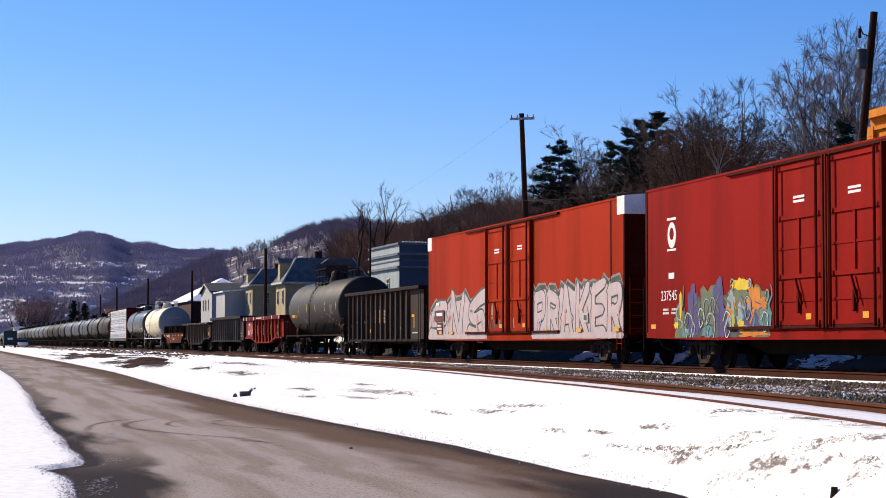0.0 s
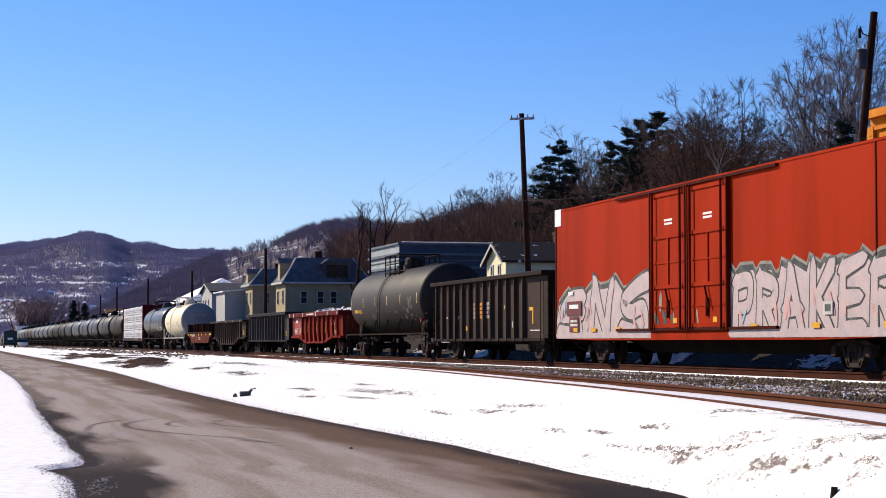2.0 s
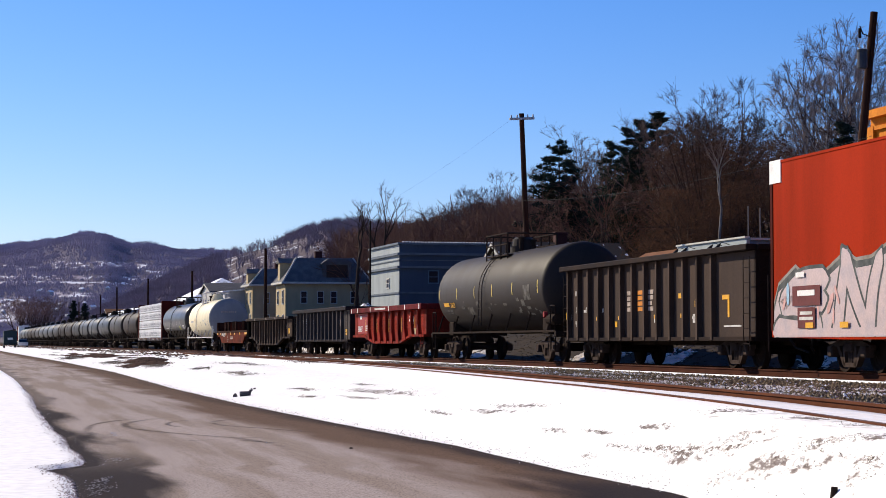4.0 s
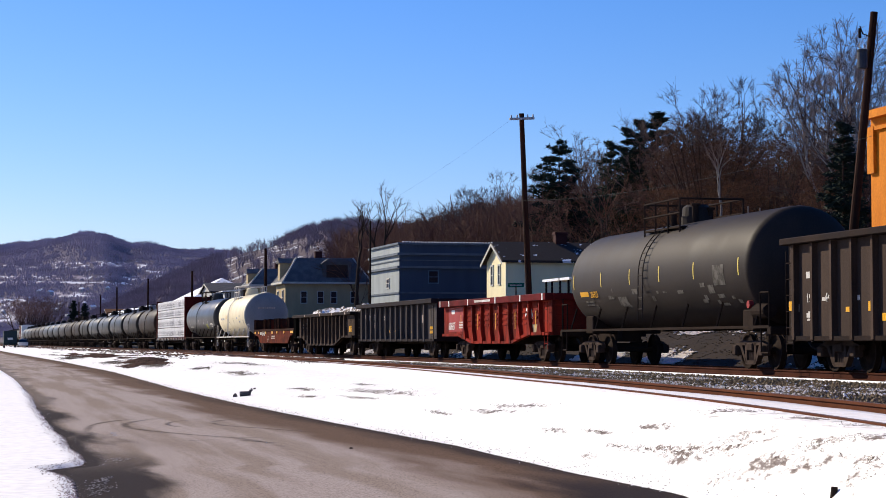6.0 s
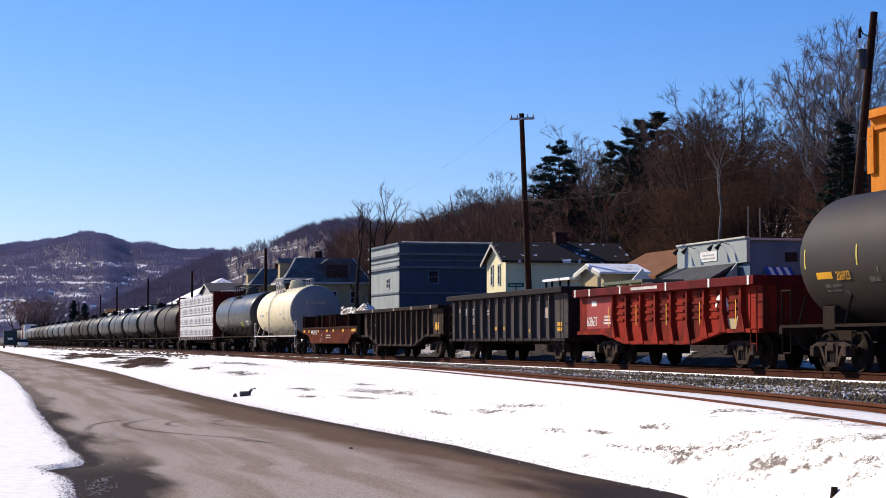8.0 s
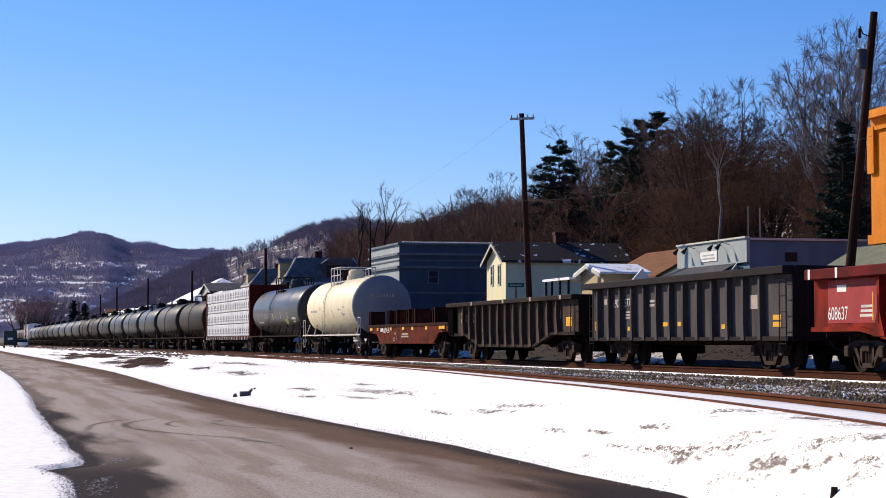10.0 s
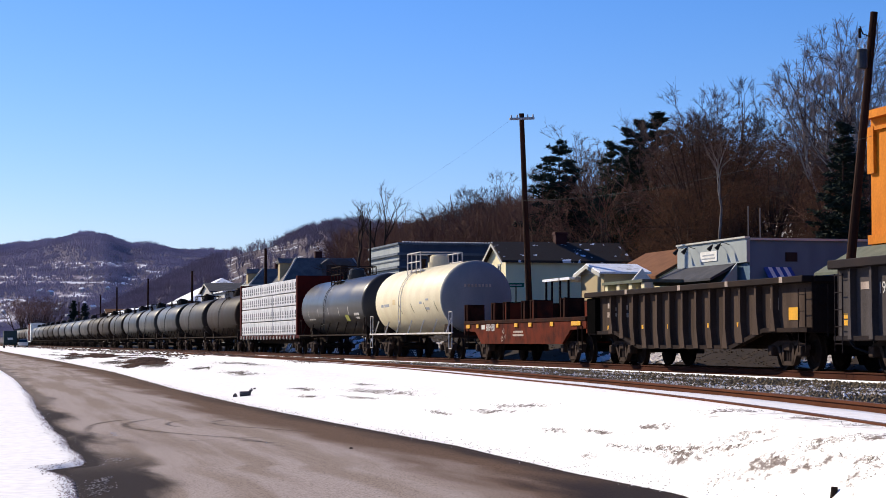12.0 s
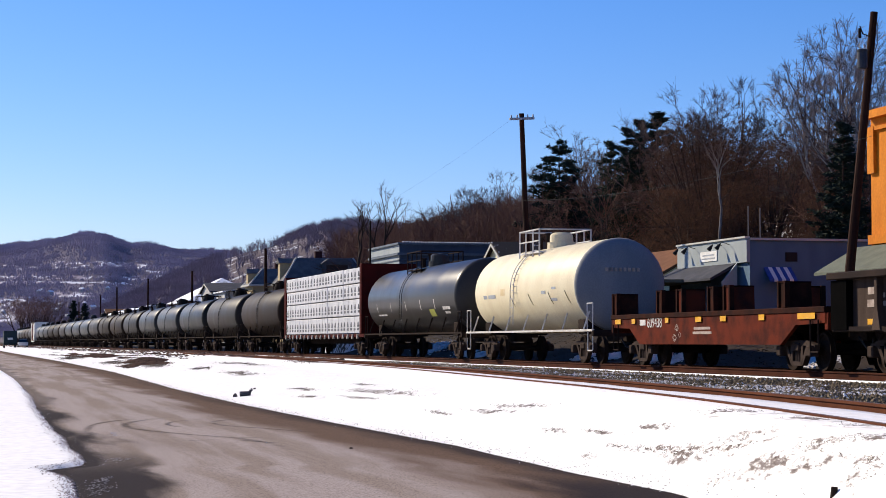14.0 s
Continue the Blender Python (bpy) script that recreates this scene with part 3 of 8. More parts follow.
def worn_material():
    """Snow worn thin: soil shows in flecks, many in a patch's middle and none at its rim."""
    m = bpy.data.materials.new("snow_worn_to_soil")
    m.use_nodes = True
    nt = m.node_tree
    bs = nt.nodes["Principled BSDF"]
    bs.inputs["Roughness"].default_value, bs.inputs["Specular IOR Level"].default_value = 0.85, 0.1
    uv = nt.nodes.new("ShaderNodeUVMap")
    ln = nt.nodes.new("ShaderNodeVectorMath")
    ln.operation = "LENGTH"
    nt.links.new(uv.outputs[0], ln.inputs[0])
    co = nt.nodes.new("ShaderNodeTexCoord")
    mp = nt.nodes.new("ShaderNodeMapping")
    mp.inputs["Scale"].default_value = (1.0, 0.30, 1.0)
    nt.links.new(co.outputs["Object"], mp.inputs["Vector"])
    tx, big = nt.nodes.new("ShaderNodeTexNoise"), nt.nodes.new("ShaderNodeTexNoise")
    tx.inputs["Scale"].default_value, tx.inputs["Detail"].default_value, tx.inputs["Roughness"].default_value = 14, 6, 0.65
    big.inputs["Scale"].default_value, big.inputs["Detail"].default_value = 3.2, 2
    for n in (tx, big):
        nt.links.new(mp.outputs[0], n.inputs["Vector"])

    def calc(op, a, b):
        n = nt.nodes.new("ShaderNodeMath")
        n.operation = op
        for k, v in enumerate((a, b)):
            if isinstance(v, (int, float)):
                n.inputs[k].default_value = v
            else:
                nt.links.new(v, n.inputs[k])
        return n.outputs[0]
    level = calc("ADD", calc("MULTIPLY", tx.outputs["Fac"], 0.65), calc("MULTIPLY", big.outputs["Fac"], 0.35))
    level = calc("SUBTRACT", level, calc("MULTIPLY", calc("POWER", ln.outputs["Value"], 2.0), 0.22))
    rp = nt.nodes.new("ShaderNodeMapRange")
    rp.inputs["From Min"].default_value, rp.inputs["From Max"].default_value = 0.445, 0.54
    nt.links.new(level, rp.inputs["Value"])
    mx = nt.nodes.new("ShaderNodeMix")
    mx.data_type = "RGBA"
    mx.inputs["A"].default_value, mx.inputs["B"].default_value = (0.95, 0.93, 0.915, 1), (0.20, 0.165, 0.15, 1)
    nt.links.new(rp.outputs[0], mx.inputs["Factor"])
    nt.links.new(mx.outputs["Result"], bs.inputs["Base Color"])
    return m


WORNSNOW = worn_material()


def worn_patch(cx, cy, a, b):
    """A sheet that lies on the snow's surface, a metres to each side across the slope and b along it."""
    n, m = 8, 28
    a, b, lean = a * 1.4, b * 1.4, 0.2 if cy < 30 else 0.235
    verts, faces, uvs = [], [], []
    for i in range(n + 1):
        for j in range(m + 1):
            u, v = 2 * i / n - 1, 2 * j / m - 1
            x, y = cx + a * u - lean * b * v, cy + b * v
            hit, place, _, _ = ground.ray_cast((x, y, 9), (0, 0, -1))
            verts.append((x, y, place.z + 0.003 if hit else 0.1))
            uvs.append((u, v))
    for i in range(n):
        for j in range(m):
            k = i * (m + 1) + j
            faces.append((k, k + m + 1, k + m + 2, k + 1))
    ob = mesh_from("worn_snow", verts, [f for f in faces if max(math.hypot(*uvs[k]) for k in f) < 1.1], WORNSNOW, smooth=True)
    layer = ob.data.uv_layers.new(name="UVMap")
    for lp in ob.data.loops:
        layer.data[lp.index].uv = uvs[lp.vertex_index]
    return tagged(ob, "patch of snow worn through to soil and dead grass", "worn snow", group="worn snow patches", kind="structure")


for spot_ in WORN + WORN_FAR:
    worn_patch(*spot_)


def dead_grass():
    """Short bent blades of dead grass and crumbs of soil that poke through the worn patches."""
    rnd = random.Random(77)
    verts, faces = [], []
    for cx, cy, a, b in WORN + WORN_FAR:
        for _ in range(int(260 * math.sqrt(a * b) + 40)):
            u, v = rnd.gauss(0, 0.45), rnd.gauss(0, 0.45)
            x, y = cx + a * u - (0.2 if cy < 30 else 0.235) * b * v, cy + b * v
            if x < at(RIGHT_Y, RIGHT_X, y) + 0.12:
                continue
            z = ground_height(x, y)
            r = rnd.uniform(0.006, 0.016) * (1 + max(0, cy - 20) / 30)
            for _ in range(3):
                k = len(verts)
                w = rnd.random() * 6.28
                c, d, h = math.cos(w), math.sin(w), r * rnd.uniform(0.8, 2.0)
                verts += [(x - d * r * 0.3, y + c * r * 0.3, z - 0.004), (x + d * r * 0.3, y - c * r * 0.3, z - 0.004), (x + c * h * 1.6, y + d * h * 1.6, z + h * 0.55)]
                faces.append((k, k + 1, k + 2))
    ob = mesh_from("dead_grass", verts, faces, SOIL)
    return tagged(ob, "dead grass and crumbs of soil showing through the snow", "dead grass", kind="stuff")


dead_grass()


def lumps(name, label, category, mat, count, seed, place, r0, r1, flat=1.0):
    """Many small chipped lumps, each set by place()."""
    rnd = random.Random(seed)
    verts, faces = [], []
    for _ in range(count):
        x, y, z = place(rnd)
        r = rnd.uniform(r0, r1)
        k = len(verts)
        for px, py, pz in ((1, 0, 0), (0, 1, 0), (-1, 0, 0), (0, -1, 0), (0, 0, 1), (0, 0, -1)):
            verts.append((x + r * px * rnd.uniform(0.6, 1.6), y + r * py * rnd.uniform(0.6, 1.6), z + flat * r * pz * rnd.uniform(0.5, 1.3)))
        for p, q in ((0, 1), (1, 2), (2, 3), (3, 0)):
            faces.append((k + p, k + q, k + 4))
            faces.append((k + q, k + p, k + 5))
    ob = mesh_from(name, verts, faces, mat)
    return tagged(ob, label, category, kind="stuff")


def on_bank(rnd):
    s, l = -15 + 190 * rnd.random() ** 1.4, rnd.uniform(2.3, 8.5)
    x, y, _ = main_line(s, l)
    return x, y, ground_height(x, y) + 0.02


def on_mound(rnd):
    while True:
        u, v = rnd.gauss(0, 0.55), rnd.gauss(0, 0.5)
        if rnd.random() < 0.62:
            x, y, high = -17.2 - 2.2 * u + 1.6 * v, 114 + 11 * u, 0.26
        else:
            x, y, high = -29.0 - 11.0 * u + 1.6 * v, 165 + 42 * u, 0.10
        core = math.exp(-2.5 * (u * u + v * v))
        if x > at(RIGHT_Y, RIGHT_X, y) + 0.4 and core * 0.55 + noise.noise((x * 0.9 + 0.25 * y, y * 0.10, 2)) * 0.9 > 0.22:
            return x, y, ground_height(x, y) + high * core * rnd.random()


BANKSOIL = island_material("brown_rubble", (0.014, 0.008, 0.005), (0.060, 0.036, 0.020))
MOUNDSOIL = island_material("reddish_brush_and_soil", (0.040, 0.016, 0.011), (0.19, 0.075, 0.050))
lumps("bank_rubble", "brown rubble with flecks of snow behind the tracks", "rubble", BANKSOIL, 22000, 5, on_bank, 0.015, 0.045, 0.5)
def beside_siding(rnd):
    s = 60 + 530 * rnd.random() ** 1.3
    x, y, _ = main_line(s, -rnd.uniform(1.2, 3.4) - 4.0 * rnd.random() ** 3)
    return x, y, ground_height(x, y) + 0.03


def in_drifts(rnd):
    s0, l0, a, b = rnd.choice(((79.0, 4.3, 1.6, 0.5), (56.0, 4.3, 2.4, 0.7), (54.0, 4.0, 1.6, 0.5), (37.4, 4.0, 0.9, 0.4), (34.4, 4.0, 1.0, 0.4), (29.2, 4.0, 0.9, 0.4), (27.2, 4.0, 0.7, 0.4), (15.0, 4.2, 1.2, 0.5), (24.5, 6.6, 3.0, 0.5), (20.0, 6.8, 2.4, 0.4), (66.0, 4.6, 3.0, 0.6), (100.0, 4.6, 4.0, 0.8), (31.0, 6.9, 3.0, 0.4), (16.0, 7.0, 2.5, 0.4), (10.0, 6.6, 2.0, 0.5)))
    x, y, _ = main_line(s0 + a * rnd.gauss(0, 0.45), l0 + b * rnd.gauss(0, 0.5))
    return x, y, ground_height(x, y) + 0.03


lumps("snow_drifts", "patches of old snow on the bank behind the tracks", "snow patch", OLDSNOW, 17000, 8, in_drifts, 0.03, 0.085, 0.6)
lumps("trackside_dirt", "reddish dirt and dead weeds along the far siding", "trackside dirt", MOUNDSOIL, 17000, 7, beside_siding, 0.05, 0.17, 0.35)
lumps("brush_mound", "low mound of reddish dead brush and soil", "brush mound", MOUNDSOIL, 15000, 6, on_mound, 0.02, 0.065, 0.6)


def snow_ribbon(s0, s1, lat, width, seed):
    """Snow lying in a strip along the main track's ballast."""
    verts, faces = [], []
    n = int((s1 - s0) / 0.35)
    for i in range(n + 1):
        s = s0 + (s1 - s0) * i / n
        w = width * max(0.05, 0.55 + 1.1 * noise.noise((s * 0.5, seed, 0)) + 0.5 * noise.noise((s * 2.1, seed, 3)))
        for k, z in ((-w, 0.60), (-w * 0.5, 0.67), (w * 0.5, 0.67), (w, 0.60)):
            x, y, _ = main_line(s, lat + k)
            verts.append((x, y, z))
    for i in range(n):
        for j in range(3):
            a = i * 4 + j
            faces.append((a, a + 1, a + 5, a + 4))
    ob = mesh_from("snow_ribbon", verts, faces, SNOW, smooth=True)
    return tagged(ob, "thin strip of snow lying along the ballast", "snow strip", group="snow strips", kind="structure")


snow_ribbon(-12, 90, -1.45, 0.09, 3)


def on_ballast(rnd):
    s0, l0, a, b = rnd.choice(((6, -3.3, 1.8, 0.35), (-3, -5.0, 1.6, 0.5), (14, -2.7, 2.0, 0.3), (-8, -7.2, 1.2, 0.6), (24, -2.5, 2.5, 0.25), (-6, -4.0, 1.2, 0.3), (36, -2.3, 3.0, 0.25), (1, -6.2, 1.5, 0.4), (18, -4.2, 3.0, 0.3), (30, -3.4, 3.0, 0.3), (46, -2.6, 4.0, 0.3), (10, -4.6, 2.0, 0.4), (-5.5, -5.6, 1.6, 0.35), (-4.0, -6.2, 1.8, 0.25), (-9.0, -5.2, 1.2, 0.4), (2.5, -5.4, 2.0, 0.2)))
    x, y, _ = main_line(s0 + a * rnd.gauss(0, 0.6), l0 + b * rnd.gauss(0, 0.6))
    return x, y, max(0.63, ground_height(x, y) + 0.01)


lumps("ballast_snow", "scattered patches of snow among the ballast stones", "snow patch", OLDSNOW, 4200, 9, on_ballast, 0.015, 0.05, 0.6)


def at_road_edge(rnd):
    y = 15 + 60 * rnd.random() ** 1.7
    x = at(RIGHT_Y, RIGHT_X, y) + 0.12 + rnd.gauss(0, 0.10)
    return x, y, max(ground_height(x, y), road_height(1.0)) + 0.004


def at_left_edge(rnd):
    y = 18 + 40 * rnd.random() ** 1.7
    x = at(LEFT_Y, LEFT_X, y) + 0.02 + abs(rnd.gauss(0, 0.16)) + (rnd.random() * 0.9 if rnd.random() < 0.12 else 0)
    return x, y, road_height(0.1) + 0.006


SLUSH = material("grey_slush", (0.42, 0.39, 0.39), (0.26, 0.24, 0.24), rough=0.5, scale=9)
RIMDIRT = island_material("dirty_ice", (0.30, 0.21, 0.18), (0.85, 0.74, 0.70))
lumps("edge_snow", "crumbs of snow along the road's edge", "snow crumbs", SNOW, 420, 10, at_road_edge, 0.004, 0.011, 0.7)
lumps("slush", "bits of slush on the wet edge of the road", "slush", SLUSH, 90, 11, at_left_edge, 0.004, 0.014, 0.4)


def in_puddle(rnd):
    cx, cy, a, b = rnd.choice(((-3.55, 20.7, 0.05, 0.4), (-3.3, 19.2, 0.06, 0.8), (-3.45, 19.8, 0.05, 0.5), (-5.05, 30.6, 0.08, 0.3), (-3.95, 24.2, 0.12, 0.35), (-5.2, 31.3, 0.06, 0.25)))
    return cx + a * rnd.gauss(0, 0.6), cy + b * rnd.gauss(0, 0.6), road_height(0.18) + 0.006


def at_left_rim(rnd):
    y = 17 + 45 * rnd.random() ** 1.5
    x = at(LEFT_Y, LEFT_X, y) - 0.02 + rnd.gauss(0, 0.05) - 0.22 * rnd.random() ** 3 + 0.04 * noise.noise((y * 0.35, 9, 0))
    return x, y, max(ground_height(x, y), road_height(0.05)) + 0.004


lumps("puddle_slush", "clots of grey slush floating in the wet margin", "slush", SLUSH, 420, 31, in_puddle, 0.004, 0.013, 0.3)
lumps("rim_dirt", "brown dirt frozen into the snow bank's rim", "dirt", RIMDIRT, 9000, 32, at_left_rim, 0.003, 0.010, 0.6)
lumps("road_grit", "brown grit where the road meets the snow", "grit", SOIL, 1500, 12, at_road_edge, 0.003, 0.009, 0.8)


def debris():
    z = ground_height(-5.17, 51.4)
    d = thing("pipe_debris", "dark bent pipe stub lying in the snow", "debris", pose(-5.17, 51.4, z, 0, 0, 8))
    bm = bmesh.new()
    tube(bm, (-0.10, 0, 0.055), (0.18, 0, 0.07), 0.066, n=12)
    part("pipe", bm, DEBRIS, d)
    bm = bmesh.new()
    pipe(bm, [(0.15, 0, 0.08), (0.19, 0, 0.165), (0.23, 0, 0.18)], 0.036, n=8)
    tube(bm, (0.255, 0, 0.19), (0.31, 0, 0.205), 0.022, n=8)
    part("elbow", bm, DEBRIS, d)
    bm = bmesh.new()
    prism(bm, [(-0.28, -0.03), (-0.16, -0.03), (-0.17, 0.04), (-0.21, 0.085), (-0.27, 0.03)], -0.05, 0.05)
    part("broken_piece", bm, DEBRIS, d)
    z = ground_height(2.93, 14.92)
    d = thing("dark_stub", "short dark stake standing in the snow", "stake", pose(2.93, 14.92, z))
    bm = bmesh.new()
    tube(bm, (0, 0, -0.1), (0.01, 0, 0.07), 0.035, 0.025, n=8)
    part("stake", bm, IRON, d)
    d = thing("road_pebble", "small dark pebble on the road", "pebble", pose(-1.24, 26.74, 0.07))
    bm = bmesh.new()
    bmesh.ops.create_icosphere(bm, subdivisions=1, radius=0.03)
    for v in bm.verts:
        v.co.z *= 0.7
    part("stone", bm, IRON, d)


debris()


def beyond_siding(rnd):
    y = 14 + 60 * rnd.random() ** 1.5
    x = at(SIDING_Y, SIDING_X, y) + 0.95 + abs(rnd.gauss(0, 0.16)) + 0.5 * max(0, noise.noise((y * 0.5, 3, 1)))
    return x, y, 0.63


lumps("siding_snow", "broken line of snow along the far rail of the siding", "snow strip", SNOW, 7000, 19, beyond_siding, 0.02, 0.055, 0.7)


# ---- buildings across the tracks ----
# in a building's own space x runs along the tracks into the distance, y towards the tracks, z up; its near corner is the origin
BLUEWALL = material("blue_grey_siding", (0.098, 0.165, 0.235), (0.065, 0.11, 0.165), rough=0.7, scale=0.8, streak=5, mix=0.6, bump=0.1)
WARESHADE = material("shaded_blue_siding", (0.060, 0.080, 0.118), (0.042, 0.055, 0.085), rough=0.7, scale=0.8, streak=5, mix=0.6, bump=0.1)
WAREBAND = material("grey_blue_moulding", (0.12, 0.145, 0.18), (0.08, 0.10, 0.125), rough=0.7, scale=1.2, mix=0.6)
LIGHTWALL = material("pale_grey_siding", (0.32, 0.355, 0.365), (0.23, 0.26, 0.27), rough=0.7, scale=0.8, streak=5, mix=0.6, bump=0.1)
CREAMWALL = material("cream_siding", (0.80, 0.72, 0.46), (0.66, 0.58, 0.37), rough=0.7, scale=1.0, streak=4, mix=0.5)
TANWALL = material("tan_stucco", (0.44, 0.35, 0.21), (0.33, 0.26, 0.16), rough=0.85, scale=1.0, streak=3, mix=0.6)
WHITEWALL = material("white_siding", (0.45, 0.44, 0.43), (0.34, 0.33, 0.33), rough=0.75, scale=1.0, streak=4, mix=0.5)
BRICKWALL = material("dark_red_siding", (0.055, 0.018, 0.017), (0.035, 0.014, 0.013), rough=0.8, scale=1.0, mix=0.6)
ORANGEWALL = material("orange_painted_brick", (0.62, 0.20, 0.012), (0.46, 0.13, 0.010), rough=0.8, scale=0.9, streak=3, mix=0.7, fine=9)
SLATE = material("dark_slate_roof", (0.040, 0.042, 0.055), (0.075, 0.075, 0.09), rough=0.8, scale=1.2, fine=12, mix=0.8, bump=0.4)
GREYSLATE = material("weathered_grey_slate", (0.10, 0.098, 0.105), (0.16, 0.155, 0.16), rough=0.8, scale=1.2, fine=12, mix=0.8, bump=0.4)
SNOWSLATE = material("shingles_with_snow", (0.045, 0.035, 0.032), (0.80, 0.81, 0.86), rough=0.85, scale=1.4, fine=9, mix=1.0, bump=0.3, low=0.615, high=0.65)
SNOWROOF = material("snow_covered_roof", (0.80, 0.82, 0.88), (0.30, 0.29, 0.30), rough=0.8, scale=0.7, fine=6, mix=0.9, bump=0.3, low=0.60, high=0.66)
BROWNROOF = material("brown_shingles", (0.17, 0.070, 0.030), (0.12, 0.05, 0.024), rough=0.9, scale=1.5, fine=14, mix=0.7, bump=0.4)
GREENROOF = material("grey_green_awning", (0.13, 0.145, 0.11), (0.09, 0.10, 0.08), rough=0.8, scale=1.5, mix=0.6)
TRIM = material("pale_trim", (0.50, 0.49, 0.45), (0.36, 0.35, 0.33), rough=0.7, scale=2)
POLEWOOD = material("pole_timber", (0.040, 0.014, 0.008), (0.022, 0.009, 0.006), rough=0.9, scale=2, streak=8, mix=0.8)
GREYMETAL = material("galvanised_metal", (0.34, 0.36, 0.38), (0.24, 0.25, 0.27), rough=0.5, metal=0.4, scale=3)
SPRAYBLUE = material("blue_canvas", (0.05, 0.09, 0.30), (0.04, 0.07, 0.22), rough=0.9, scale=3)
glass = bpy.data.materials.new("window_glass")
glass.use_nodes = True
glass.node_tree.nodes["Principled BSDF"].inputs["Base Color"].default_value = (0.02, 0.023, 0.03, 1)
glass.node_tree.nodes["Principled BSDF"].inputs["Roughness"].default_value = 0.08


def spot(s, l, z=None):
    """The pose of a building's space at a place in the plan."""
    x, y, a = main_line(s, l)
    return pose(x, y, 0.2 if z is None else z, 0, 0, math.degrees(a) + 90)


def window(parent, face, u, z, w, h, frame_mat=TRIM):
    """A framed window on the wall that faces the tracks ('t') or the near end ('e'); u is the distance of its middle along the wall from the corner."""
    bm = bmesh.new()
    t = 0.09

    def slab(b, u0, u1, z0, z1, d0, d1):
        if face == "t":
            box(b, u0, u1, d0, d1, z0, z1)
        else:
            box(b, -d1, -d0, -u1, -u0, z0, z1)
    for a, b, c, d in ((u - w / 2 - t, u + w / 2 + t, z + h / 2, z + h / 2 + t), (u - w / 2 - t, u + w / 2 + t, z - h / 2 - t, z - h / 2),
                       (u - w / 2 - t, u - w / 2, z - h / 2, z + h / 2), (u + w / 2, u + w / 2 + t, z - h / 2, z + h / 2), (u - w / 2, u + w / 2, z - 0.03, z + 0.03)):
        slab(bm, a, b, c, d, 0.0, 0.07)
    win = part("window", bm, frame_mat, parent)
    bm = bmesh.new()
    slab(bm, u - w / 2, u + w / 2, z - h / 2, z + h / 2, -0.03, 0.02)
    part("pane", bm, glass, win)
    return win


def shell(parent, length, depth, eave, mat, z0=-0.5, name="wall"):
    """Four walls, each with its thickness."""
    th = 0.22
    for x0, x1, y0, y1 in ((0, length, -th, 0), (0, length, -depth, -depth + th), (0, th, -depth + th, -th), (length - th, length, -depth + th, -th)):
        bm = bmesh.new()
        box(bm, x0, x1, y0, y1, z0, eave)
        part(name, bm, mat, parent)


def gable_roof(parent, length, depth, eave, ridge, across, roof, wall, over=0.35, th=0.16):
    """A ridge across the tracks' line (its gable faces the tracks) or along it, with the gable walls under it."""
    if across:
        m, half = length / 2, length / 2
    else:
        m, half = -depth / 2, depth / 2
    k = (ridge - eave) / half
    for sgn in (-1, 1):
        bm = bmesh.new()
        o = half + over
        out = [(m, ridge), (m + sgn * o, ridge - k * o), (m + sgn * o, ridge - k * o + th), (m, ridge + th)]
        if across:
            prism(bm, out, -depth - over, over)
        else:
            prism(bm, out, -over, length + over, axis="X")
        part("roof_slope", bm, roof, parent)
    tri = [(m - half, eave), (m + half, eave), (m, ridge)]
    for e in (0, 1):
        bm = bmesh.new()
        if across:
            prism(bm, tri, -depth * e - 0.11 + 0.22 * e - 0.11 * (1 if e == 0 else -1) * 0, -depth * e + (0.22 if e else 0.0))
        else:
            prism(bm, tri, length * e - (0.22 if e else 0.0), length * e + (0.0 if e else 0.22), axis="X")
        part("gable", bm, wall, parent)
    # pale boards along the gable's edges
    if across:
        for sgn in (-1, 1):
            bm = bmesh.new()
            o = half + over
            prism(bm, [(m, ridge + th * 0.2), (m + sgn * o, ridge - k * o + th * 0.2), (m + sgn * o, ridge - k * o - 0.16), (m, ridge - 0.16)], over, over + 0.04)
            part("bargeboard", bm, TRIM, parent)


def house(name, label, s, l, length, depth, eave, ridge, across, wall, roof, windows=(), chimney=None):
    h = thing(name, label, "house", spot(s, l))
    shell(h, length, depth, eave, wall)
    gable_roof(h, length, depth, eave, ridge, across, roof, wall)
    for w in windows:
        window(h, *w)
    if chimney:
        bm = bmesh.new()
        x, y, z0, z1 = chimney
        box(bm, x - 0.3, x + 0.3, y - 0.4, y + 0.4, z0, z1, 0.02)
        box(bm, x - 0.36, x + 0.36, y - 0.46, y + 0.46, z1 - 0.18, z1, 0.02)
        part("chimney", bm, BRICKWALL, h)
    return h


def band(parent, name, mat, length, depth, z0, z1, out):
    """A moulding that runs round the two seen walls."""
    bm = bmesh.new()
    box(bm, -out, length, 0.003, out, z0, z1)
    part(name, bm, mat, parent)
    bm = bmesh.new()
    box(bm, -out, -0.003, -depth, 0.0, z0, z1)
    part(name, bm, mat, parent)


